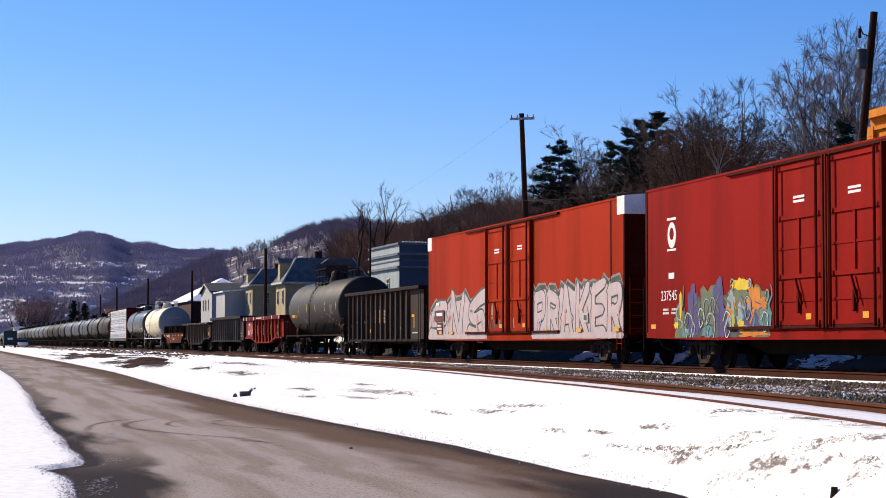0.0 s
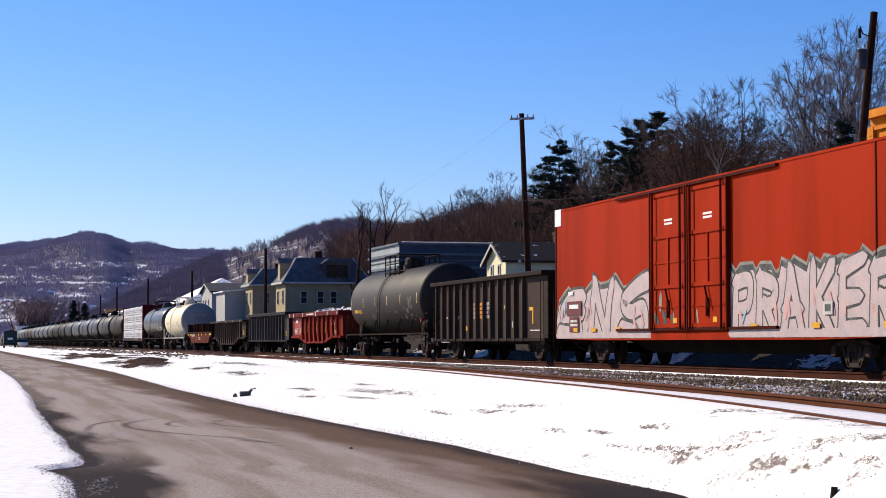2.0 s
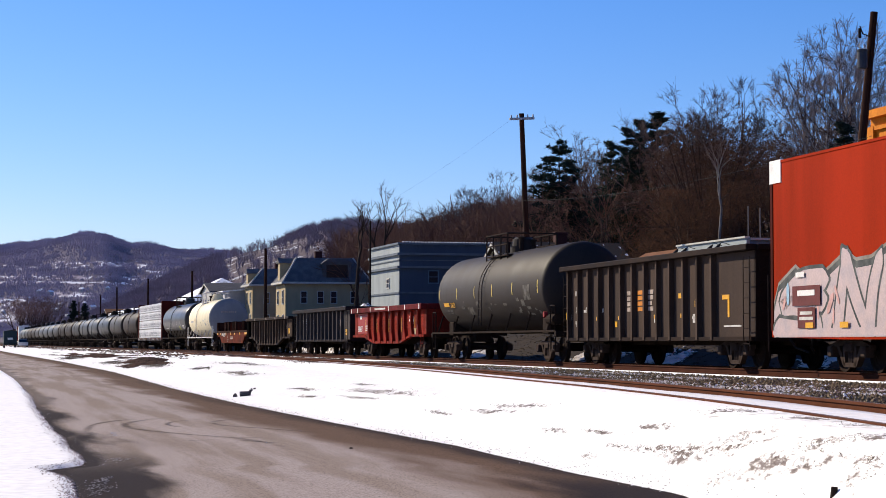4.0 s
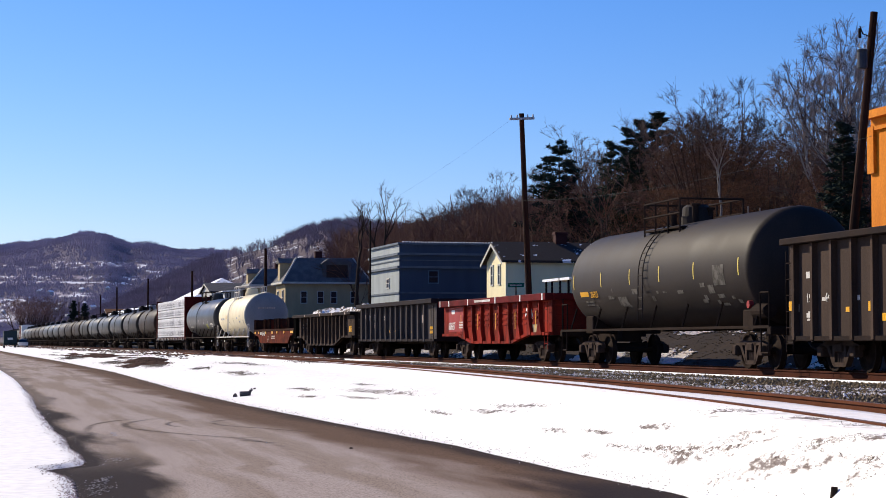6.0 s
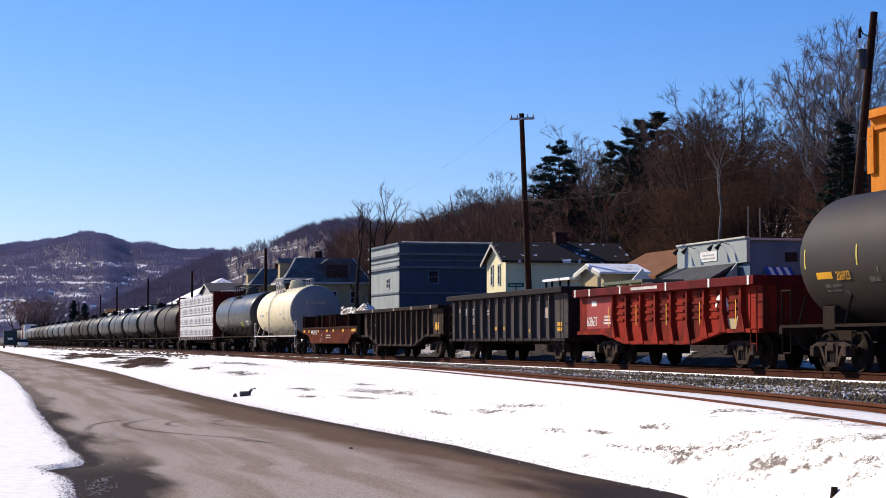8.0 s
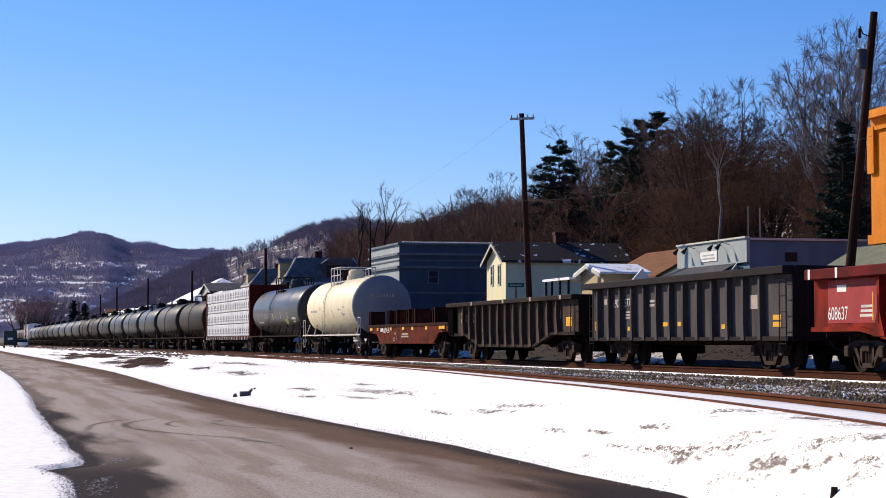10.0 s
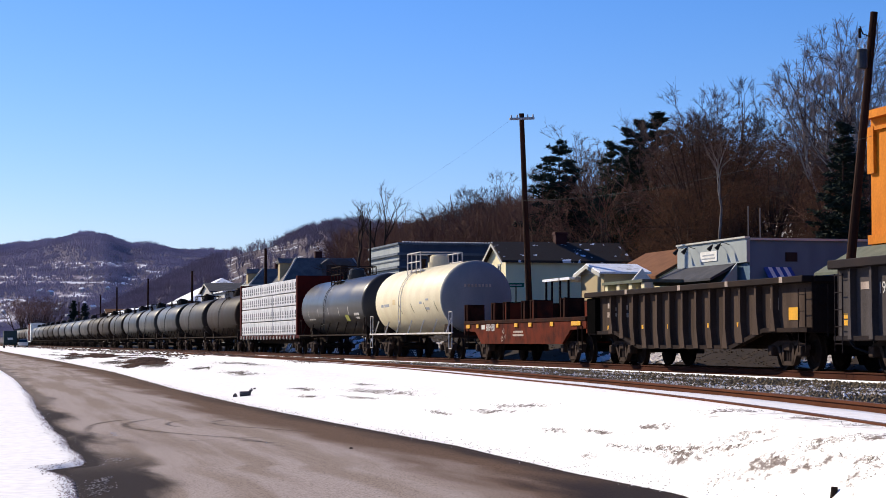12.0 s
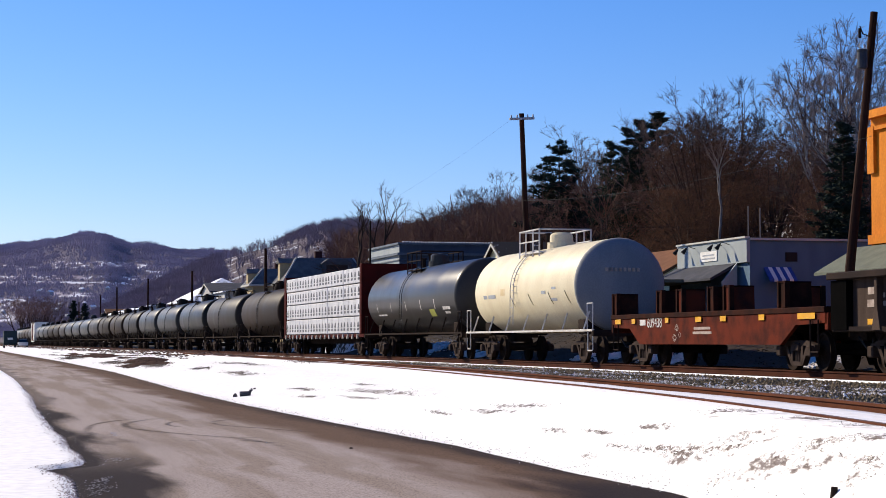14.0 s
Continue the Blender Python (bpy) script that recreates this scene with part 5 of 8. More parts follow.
def bare_tree(seed, height, spread=1.0, trunk=0.35, bark=BARK, twig=TWIG, label="bare brown deciduous tree in winter", fork=4, stout=1.0, fine=4, depth=6):
    """A trunk that parts into rising limbs, each forking again and again into a rounded crown of fine twigs."""
    rnd = random.Random(seed)
    tv, tf, cv, cf = [], [], [], []

    def limb(p, d, length, r0, r1, seg, jit, lift, v, f, k):
        q, e, pts = p.copy(), d.copy(), [p.copy()]
        for i in range(seg):
            e = (e + Vector((rnd.gauss(0, jit), rnd.gauss(0, jit), rnd.gauss(0, jit * 0.6) + lift))).normalized()
            q = q + e * (length / seg)
            pts.append(q.copy())
        for i in range(seg):
            frustum(v, f, pts[i], pts[i + 1], r0 + (r1 - r0) * i / seg, r0 + (r1 - r0) * (i + 1) / seg, k)
        return pts, e

    def bend(e, w):
        side = e.orthogonal().normalized()
        side.rotate(Matrix.Rotation(rnd.random() * 6.283, 3, e))
        return (e * math.cos(w) + side * math.sin(w)).normalized()

    def grow(p, d, length, r, level):
        if level >= depth:
            for _ in range(fine):
                limb(p - d * length * 0.5 * rnd.random(), bend(d, rnd.uniform(0.25, 1.0)), length * rnd.uniform(0.3, 0.8), height * 0.00075 * stout, height * 0.0004 * stout, 2, 0.2, 0.03, cv, cf, 3)
            return
        thick = level < 2
        pts, e = limb(p, d, length, r, r * 0.70, 3 if thick else 2, 0.15 + 0.02 * level, 0.045, tv if thick else cv, tf if thick else cf, 6 if thick else 4 if level == 2 else 3)
        if level > 0:
            for q in pts[1:-1]:
                grow(q, bend(e, rnd.uniform(0.5, 0.95) * spread), length * 0.5, r * 0.3, max(level + 2, depth - 2))
        n = 3 if rnd.random() < 0.3 else 2
        first = rnd.uniform(0.18, 0.38)
        for i in range(n):
            w = first if i == 0 else rnd.uniform(0.42, 0.72)
            grow(pts[-1], bend(e, w * spread), length * rnd.uniform(0.66, 0.86), max(r * (0.62 if i == 0 else 0.50), height * 0.0009 * stout), level + 1)

    r = height * 0.017 * stout
    pts, e = limb(Vector((0, 0, -0.4)), Vector((rnd.gauss(0, 0.04), rnd.gauss(0, 0.04), 1)), height * trunk, r, r * 0.72, 5, 0.035, 0, tv, tf, 8)
    for i in range(fork):
        a = 6.283 * (i + rnd.uniform(-0.25, 0.25)) / fork
        w = rnd.uniform(0.30, 0.62) * spread * (0.35 if i == 0 else 1)
        d = Vector((math.cos(a) * math.sin(w), math.sin(a) * math.sin(w), math.cos(w)))
        grow(pts[-1 if i < 2 else rnd.choice((-1, -2))], d, height * (1 - trunk) * rnd.uniform(0.30, 0.38), r * 0.52, 0)
    top = max(v.z for v in cv)
    sc = height / top
    t = thing("bare_tree", label, "tree", group="hillside trees")
    mesh_from("trunk", [tuple(v * sc) for v in tv], tf, bark, t)
    mesh_from("crown", [tuple(v * sc) for v in cv], cf, twig, t)
    t["tall"] = float(height)
    return t


def pine_tree(seed, height, width, label="dark green conifer with ragged branches", foot=0.16):
    rnd = random.Random(seed)
    t = thing("pine_tree", label, "tree", group="hillside conifers")
    tv, tf = [], []
    frustum(tv, tf, Vector((0, 0, -0.4)), Vector((0, 0, height)), height * 0.016, 0.03, 8)
    nv, nf = [], []
    z = height * foot
    while z < height:
        t_ = (z / height)
        reach = width * 0.5 * (1 - t_) ** 0.6 * (0.55 + 0.45 * min(1, (t_ + 0.05) / 0.25)) + 0.25
        for i in range(rnd.randint(5, 7)):
            w = rnd.random() * 6.283
            ln = reach * rnd.uniform(0.55, 1.15)
            d = Vector((math.cos(w), math.sin(w), rnd.uniform(-0.12, 0.30)))
            a = Vector((0, 0, z))
            b = a + d * ln
            frustum(tv, tf, a, b, 0.05, 0.015, 3)
            for j in range(int(7 + ln * 8)):
                c = a.lerp(b, rnd.uniform(0.25, 1.02)) + Vector((rnd.gauss(0, 0.16), rnd.gauss(0, 0.16), rnd.gauss(0, 0.12)))
                r = rnd.uniform(0.3, 0.65) * (0.7 + 0.3 * (1 - t_))
                for m in range(5):
                    q = Vector((rnd.gauss(0, 1), rnd.gauss(0, 1), rnd.gauss(0.25, 0.5))).normalized() * r
                    o = q.orthogonal().normalized() * r * 0.22
                    k = len(nv)
                    nv.extend([tuple(c - o), tuple(c + o), tuple(c + q)])
                    nf.append((k, k + 1, k + 2))
        z += height * rnd.uniform(0.028, 0.045)
    mesh_from("trunk", [tuple(v) for v in tv], tf, BARK, t)
    mesh_from("crown", nv, nf, NEEDLE, t)
    t["tall"] = float(height)
    return t


def russet_tree(seed, height, width):
    """A dense low tree that kept its dead leaves: a trunk, rising limbs and clumps of small curled leaves and twigs."""
    rnd = random.Random(seed)
    t = thing("russet_tree", "dense low tree with withered brown leaves and twigs", "tree", group="hillside trees")
    tv, tf, lv, lf = [], [], [], []
    frustum(tv, tf, Vector((0, 0, -0.4)), Vector((0, 0, height * 0.6)), height * 0.018, height * 0.008, 6)
    for _ in range(54):
        w, up = rnd.random() * 6.283, rnd.uniform(0.0, 1.0)
        reach = width * 0.5 * math.sqrt(max(0.05, 1 - (1.25 * up - 0.32) ** 2)) * rnd.uniform(0.45, 1.0)
        a = Vector((0, 0, height * rnd.uniform(0.12, 0.5)))
        c = Vector((reach * math.cos(w), reach * math.sin(w), height * (0.16 + 0.80 * up)))
        frustum(tv, tf, a, c, height * 0.006, height * 0.002, 3)
        size = width * rnd.uniform(0.08, 0.17)
        for _ in range(260):
            p = c + Vector((rnd.gauss(0, 1), rnd.gauss(0, 1), rnd.gauss(0, 1))).normalized() * size * 1.5 * rnd.random() ** 0.6
            p.z = min(p.z, height - 0.1)
            q = Vector((rnd.gauss(0, 1), rnd.gauss(0, 1), rnd.gauss(0.5, 0.9))).normalized() * rnd.uniform(0.06, 0.17)
            o = q.orthogonal().normalized() * rnd.uniform(0.016, 0.034)
            k = len(lv)
            lv.extend([tuple(p - o), tuple(p + o), tuple(p + q)])
            lf.append((k, k + 1, k + 2))
    mesh_from("trunk", [tuple(v) for v in tv], tf, BARK, t)
    mesh_from("crown", lv, lf, RUSSET, t)
    t["tall"] = float(height)
    return t


STOOD = set()


def stand(tree, x, y, turn, tall):
    """Sets a tree, or a copy of it once it stands, at a place of the plan, grown to a height."""
    m = pose(x, y, ground_height(x, y) - 0.15, 0, 0, turn)
    k = tall / tree["tall"]
    if tree not in STOOD:
        STOOD.add(tree)
        tree.matrix_world = m @ Matrix.Scale(k, 4)
        return tree
    own = tree.matrix_world.copy()
    tree.scale = (k, k, k)
    twin = copy_thing(tree, m)
    tree.matrix_world = own
    return twin


# how high the closed canopy of the hillside reaches, as a slope against the bearing from the road
CANOPY_B = [-0.10, -0.064, -0.04, -0.01, 0.005, 0.019, 0.033, 0.045, 0.062, 0.076, 0.085, 0.092, 0.105, 0.119, 0.133, 0.147, 0.162, 0.176, 0.19, 0.205, 0.224]
CANOPY_K = [0.058, 0.060, 0.0595, 0.064, 0.069, 0.073, 0.076, 0.077, 0.079, 0.086, 0.096, 0.102, 0.109, 0.112, 0.115, 0.111, 0.108, 0.108, 0.108, 0.110, 0.114]


# the open snowy strip of the slope behind the shop: bearings and slopes from the road
SNOW_GAP = (0.150, 0.190, 0.064)


def canopy(x, y):
    return 1.5 + y * at(CANOPY_B, CANOPY_K, x / y)


def plant_hillside():
    rnd = random.Random(11)
    kinds = [bare_tree(20 + i, h, sp, tr, depth=4, fine=3) for i, (h, sp, tr) in enumerate(((14, 1.1, 0.22), (15, 0.95, 0.3), (13, 1.2, 0.2), (16, 1.0, 0.3), (12, 1.2, 0.15), (14, 0.9, 0.35)))]
    n = 0
    while n < 245:
        s = 45 + 330 * rnd.random() ** 1.1
        l = rnd.uniform(25, 100)
        if s < 75 and l < 30:
            continue
        x, y, _ = main_line(s, l)
        if x < -0.045 * y:
            continue
        if SNOW_GAP[0] < x / y < SNOW_GAP[1] and y < 185 and rnd.random() < 0.7:
            continue
        room = canopy(x, y) - ground_height(x, y)
        h = min(rnd.uniform(9, 16), room * rnd.uniform(0.82, 1.03))
        if h < 3.0:
            continue
        stand(rnd.choice(kinds), x, y, rnd.random() * 360, h)
        n += 1
    # dense russet crowns that fill the slope below them
    thick = [russet_tree(40 + i, 9, w) for i, w in enumerate((7.5, 6.0, 8.5))]
    for _ in range(100):
        y = rnd.uniform(108, 190)
        x = y * rnd.uniform(0.104, 0.20)
        z = ground_height(x, y)
        if (x - at(MAIN_Y, MAIN_X, y)) * 0.97 < 27 or SNOW_GAP[0] < x / y < SNOW_GAP[1]:
            continue
        h = 1.5 + y * rnd.uniform(0.055, min(0.098, 0.9 * at(CANOPY_B, CANOPY_K, x / y))) - z
        if not 4 < h < 11:
            continue
        stand(rnd.choice(thick), x, y, rnd.random() * 360, h)
    for x, y, k in ((18.5, 139, 0.113), (23.3, 140, 0.106), (20.6, 143, 0.102)):
        stand(thick[0], x, y, x * 40, 1.5 + y * k - ground_height(x, y))
    # wide crowns that stand clear above the rest
    old = bare_tree(68, 17, 0.72, 0.36, BARK, CROWNTWIG, "wide-crowned bare tree on the ridge", fork=5, depth=5)
    tall = bare_tree(61, 17, 0.68, 0.45, BARK, CROWNTWIG, "tall bare tree with an open crown on the ridge", fork=4, depth=5)
    for tree, x, y, turn, h in ((old, 14.9, 200, 0, 17.6), (tall, 12.6, 204, 80, 16.2), (old, 16.2, 205, 160, 16.4), (old, 19.7, 160, 40, 17.4), (tall, 21.4, 158, 120, 17.6), (old, 22.0, 160, 220, 17.3), (tall, 24.6, 160, 300, 16.9), (old, 17.9, 162, 10, 15.6), (old, 26.0, 150, 100, 13.6), (tall, 28.6, 152, 30, 14.0), (old, 31.5, 150, 190, 15.0), (old, 26.8, 121, 280, 14.0), (tall, 6.0, 270, 50, 16.5), (old, 1.8, 275, 200, 15.0), (tall, 4.0, 262, 310, 14.2)):
        stand(tree, x, y, turn, h)
    big = bare_tree(68, 18, 0.78, 0.30, SYCAMORE, PALETWIG, "large pale-barked tree with spreading bare limbs", fork=6, stout=1.0, fine=5, depth=5)
    stand(big, 26.2, 133, 40, 18.6)
    stand(big, 28.9, 137, 200, 17.0)
    slim = bare_tree(75, 13, 0.6, 0.62, PALEBARK, CROWNTWIG, "slim pale-barked tree with forked bare top", fork=2, fine=2, depth=4, stout=0.5)
    stand(slim, 17.6, 127, 10, 14.0)
    lone = bare_tree(63, 17, 0.6, 0.5, BARK, BARK, "tall bare tree standing above the roofs", fork=2, stout=1.0, fine=2, depth=4)
    stand(lone, -6.9, 203, 350, 17.4)
    snag = bare_tree(73, 15, 0.5, 0.62, BARK, BARK, "slender bare tree with few limbs", fork=2, stout=0.9, fine=1, depth=4)
    stand(snag, -9.2, 203, 200, 15.6)
    pine = pine_tree(5, 18, 13, foot=0.25)
    pine2 = pine_tree(6, 18, 7.5, foot=0.3)
    for tree, x, y, turn, h in ((pine, 11.2, 190, 0, 16.3), (pine2, 16.8, 180, 30, 15.4), (pine2, 17.8, 178, 110, 15.9), (pine, 19.6, 180, 250, 16.1), (pine2, 15.6, 184, 60, 14.4), (pine2, 18.6, 184, 200, 14.0), (pine2, 21.3, 105, 20, 11.4), (pine2, 22.0, 108, 140, 10.6)):
        stand(tree, x, y, turn, h)


def plant_brush():
    """The tangled undergrowth of the hillside: thin bent stems."""
    rnd = random.Random(3)
    verts, faces = [], []
    for _ in range(46000):
        s = 40 + 330 * rnd.random() ** 1.2
        l = rnd.uniform(23, 112)
        if s < 75 and l < 30:
            continue
        x, y, _ = main_line(s, l)
        if x < -0.05 * y:
            continue
        z = ground_height(x, y)
        h = min(rnd.uniform(1.2, 4.6) * (1 + 0.9 * smooth((s - 150) / 90)), canopy(x, y) - z)
        if h < 0.5 or SNOW_GAP[0] < x / y < SNOW_GAP[1] and z < 1.5 + y * SNOW_GAP[2] and z + h > 1.5 + y * 0.050:
            continue
        fan_tree(rnd, verts, faces, x, y, z - 0.2, h, h * 0.42, 4, rnd.uniform(0.012, 0.03) * (1 + s / 200))
    ob = mesh_from("underbrush", verts, faces, BRUSH)
    return tagged(ob, "tangled brown undergrowth on the hillside", "brush", kind="stuff")


def far_wood():
    """The closed wood further along the hillside: many slight forking trees, joined."""
    rnd = random.Random(52)
    verts, faces = [], []

    def fork(p, d, length, r, level):
        e = (d + Vector((rnd.gauss(0, 0.12), rnd.gauss(0, 0.12), 0.05))).normalized()
        q = p + e * length
        frustum(verts, faces, p, q, r, r * 0.6, 3)
        if level == 4:
            return
        for k in range(3 if level < 3 else 4):
            side = e.orthogonal().normalized()
            side.rotate(Matrix.Rotation(rnd.random() * 6.283, 3, e))
            w = rnd.uniform(0.2, 0.75)
            fork(p.lerp(q, 1 if k == 0 else rnd.uniform(0.55, 1.0)), e * math.cos(w) + side * math.sin(w), length * rnd.uniform(0.6, 0.85), max(r * 0.55, 0.022), level + 1)
    n = 0
    while n < 520:
        x, y, _ = main_line(rnd.uniform(165, 390), rnd.uniform(24, 95))
        h = (canopy(x, y) - ground_height(x, y)) * rnd.uniform(0.75, 1.0)
        if x < -0.05 * y or x > 0.07 * y or not 2.5 < h < 17:
            continue
        fork(Vector((x, y, ground_height(x, y) - 0.2)), Vector((0, 0, 1)), h * 0.38, h * 0.012, 0)
        n += 1
    ob = mesh_from("hillside_wood", [tuple(v) for v in verts], faces, TWIG)
    return tagged(ob, "bare brown wood further along the hillside", "woods", kind="stuff")


def on_open_slope(rnd):
    for _ in range(40):
        y = rnd.uniform(176, 232)
        x = y * rnd.uniform(*SNOW_GAP[:2])
        z = ground_height(x, y)
        if 0.050 < (z - 1.5) / y < SNOW_GAP[2] and noise.noise((x * 0.3, y * 0.12, 6)) > 0:
            break
    return x, y, z + 0.05


lumps("slope_snow", "thin old snow on the open strip of the slope", "snow patch", OLDSNOW, 2200, 41, on_open_slope, 0.10, 0.32, 0.4)
plant_hillside()
plant_brush()
far_wood()


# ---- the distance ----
# woods and far hill: distance haze is put into their pale purple base colours
FARWOOD = island_material("hazed_ridge_woods", (0.25, 0.20, 0.25), (0.37, 0.31, 0.37))
FARTREES = island_material("hazed_far_woods", (0.46, 0.40, 0.52), (0.58, 0.51, 0.62))
FARHILL = material("hazed_far_hillside", (0.125, 0.105, 0.145), (0.17, 0.145, 0.19), rough=0.95, scale=0.014, fine=0.08, mix=1.0, bump=0)
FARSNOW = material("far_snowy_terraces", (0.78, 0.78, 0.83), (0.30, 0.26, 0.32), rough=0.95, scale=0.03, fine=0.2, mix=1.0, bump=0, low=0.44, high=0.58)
RIDGE_X = [-1400, -700, -448, -420, -400, -374, -342, -330, -317, -277, -231, -150, 0, 400, 1400]
RIDGE_Z = [66, 84, 92, 96.5, 100, 104, 105, 99, 94, 91, 86, 82, 70, 60, 50]


def far_height(x, y):
    x, y = x / 2, y / 2
    top = at(RIDGE_X, RIDGE_Z, x * 2000 / max(y, 800))
    t = smooth((y - 1150) / 850)
    return 2 * (-2 + (top + 2) * t * (1 + 0.05 * noise.noise((x * 0.01, y * 0.006, 1))) + 3 * noise.noise((x * 0.02, y * 0.02, 4)) * t)


# the terraces: bearing from and to, slope from and to, how open they lie
TERRACES = [(-0.200, -0.148, 0.0372, 0.0408, 0.22), (-0.175, -0.160, 0.0385, 0.0405, 0.6), (-0.224, -0.204, 0.0368, 0.0388, 0.25), (-0.153, -0.137, 0.0348, 0.0360, 0.5), (-0.235, -0.160, 0.0293, 0.0304, 0.5), (-0.20, -0.178, 0.0225, 0.0250, 0.45), (-0.24, -0.212, 0.0100, 0.0225, 0.4), (-0.235, -0.145, 0.0315, 0.0335, 0.2)]


def open_slope(x, y, z):
    """Where the far hill's terraces lie open under snow."""
    b, q = x / y, (z - 1.5) / y
    gap = 0.7 * noise.noise((b * 160, q * 900, 9)) + 0.5 * noise.noise((b * 420, q * 2600, 2))
    most = max([w for b0, b1, q0, q1, w in TERRACES if b0 < b < b1 and q0 < q < q1], default=-0.2 if q < 0.040 else -0.5)
    return gap + most > 0.26


def build_far_hill():
    xs, ys = np.concatenate([np.arange(-2800, -1100, 60.0), np.arange(-1100, -60, 8.0), np.arange(-60, 1800, 60.0)]), np.concatenate([np.arange(2200, 4200, 10.0), np.arange(4200, 4800, 60.0)])
    verts = [(float(x), float(y), far_height(x, y)) for y in ys for x in xs]
    w = len(xs)
    faces = [(i * w + j, i * w + j + 1, (i + 1) * w + j + 1, (i + 1) * w + j) for i in range(len(ys) - 1) for j in range(w - 1)]
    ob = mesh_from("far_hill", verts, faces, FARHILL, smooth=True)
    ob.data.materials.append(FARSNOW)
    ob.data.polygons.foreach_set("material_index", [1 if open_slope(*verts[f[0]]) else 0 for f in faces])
    tagged(ob, "distant wooded hill with snowy clearings", "hill", kind="structure")
    rnd = random.Random(8)
    verts, faces = [], []
    n = 0
    while n < 42000:
        y = rnd.uniform(2400, 4120)
        x = -y * rnd.uniform(0.03, 0.24)
        z = far_height(x, y)
        if open_slope(x, y, z):
            continue
        clump = 0.75 + 0.7 * noise.noise((x * 0.02, y * 0.006, 5))
        h = rnd.uniform(5, 10) * (1 + 0.9 * smooth((y - 3700) / 250)) * clump
        fan_tree(rnd, verts, faces, x, y, z - 0.5, h, h * 0.5, 10, 0.30)
        n += 1
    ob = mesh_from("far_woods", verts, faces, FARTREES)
    tagged(ob, "bare woods on the far hill, hazed purple-grey by their colour", "woods", kind="stuff")


build_far_hill()


def far_ridge_woods():
    """The woods on the near ridge where it runs away into the distance."""
    rnd = random.Random(18)
    verts, faces = [], []
    for _ in range(17000):
        s = rnd.uniform(430, 1150)
        l = rnd.uniform(24, 140)
        if 540 < s < 900 and 0.116 < l / s < 0.170 and l < 114 and rnd.random() < 0.86:
            continue
        x, y, _ = main_line(s, l)
        z = ground_height(x, y) - 0.5
        h = rnd.uniform(3.0, 5.8) * min(1, 0.55 + l / 160)
        fan_tree(rnd, verts, faces, x, y, z, h, h * 0.55, 15, 0.045 + s * 0.00003)
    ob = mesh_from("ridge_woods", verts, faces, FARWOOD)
    tagged(ob, "bare woods along the distant ridge", "woods", kind="stuff")


far_ridge_woods()


def far_houses():
    """Small far houses of the town on the lower slopes."""
    rnd = random.Random(21)
    bm = bmesh.new()
    box(bm, -3, 3, -4, 4, -3, 3.5)
    body = bpy.data.meshes.new("body")
    bm.to_mesh(body)
    bm.free()
    body.materials.append(WHITEWALL)
    bm = bmesh.new()
    prism(bm, [(-3.6, 3.3), (3.6, 3.3), (0, 6.0)], -4.4, 4.4)
    roof = bpy.data.meshes.new("roof")
    bm.to_mesh(roof)
    bm.free()
    roof.materials.append(SNOWROOF)
    for i in range(96):
        y = rnd.uniform(2350, 3050)
        x = -y * rnd.uniform(0.10, 0.24)
        h = thing("far_house", "small far pale house with snow on its roof", "house", pose(x, y, far_height(x, y), 0, 0, rnd.uniform(-60, 60)), group="far town houses")
        for nm, me in (("body", body), ("roof", roof)):
            o = new(nm, me)
            o.parent = h


far_houses()


def stand_far_trees():
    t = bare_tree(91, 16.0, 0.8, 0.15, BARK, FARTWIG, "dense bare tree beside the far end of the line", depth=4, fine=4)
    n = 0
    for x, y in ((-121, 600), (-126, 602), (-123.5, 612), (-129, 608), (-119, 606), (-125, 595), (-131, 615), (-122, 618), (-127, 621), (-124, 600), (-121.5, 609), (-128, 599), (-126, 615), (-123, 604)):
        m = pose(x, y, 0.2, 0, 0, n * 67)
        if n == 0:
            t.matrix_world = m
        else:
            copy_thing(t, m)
        n += 1
    p = pine_tree(9, 14, 6, "dark conifer beside the far end of the line")
    p.matrix_world = pose(-112, 600, 0.2)
    copy_thing(p, pose(-116, 640, 0.2, 0, 0, 90))


stand_far_trees()


# ---- parked vehicles at the road's far end ----
TEAL = material("dark_teal_paint", (0.018, 0.032, 0.038), (0.012, 0.022, 0.027), rough=0.5, scale=1)
CARGREY = material("silver_grey_paint", (0.50, 0.50, 0.51), (0.38, 0.38, 0.39), rough=0.4, metal=0.0, scale=2)
RUBBER = material("tyre_rubber", (0.02, 0.02, 0.02), (0.035, 0.033, 0.03), rough=0.9, scale=4)


def road_wheel(parent, x, y, r):
    bm = bmesh.new()
    revolve(bm, [(-0.11, r * 0.5), (-0.12, r * 0.9), (-0.08, r), (0.08, r), (0.12, r * 0.9), (0.11, r * 0.5)], "Y", 18)
    w = part("wheel", bm, RUBBER, parent)
    w.location = (x, y, r)
    bm = bmesh.new()
    revolve(bm, [(-0.115, 0.02), (-0.115, r * 0.5), (0.115, r * 0.5), (0.115, 0.02)], "Y", 14)
    part("rim", bm, GREYMETAL, w)


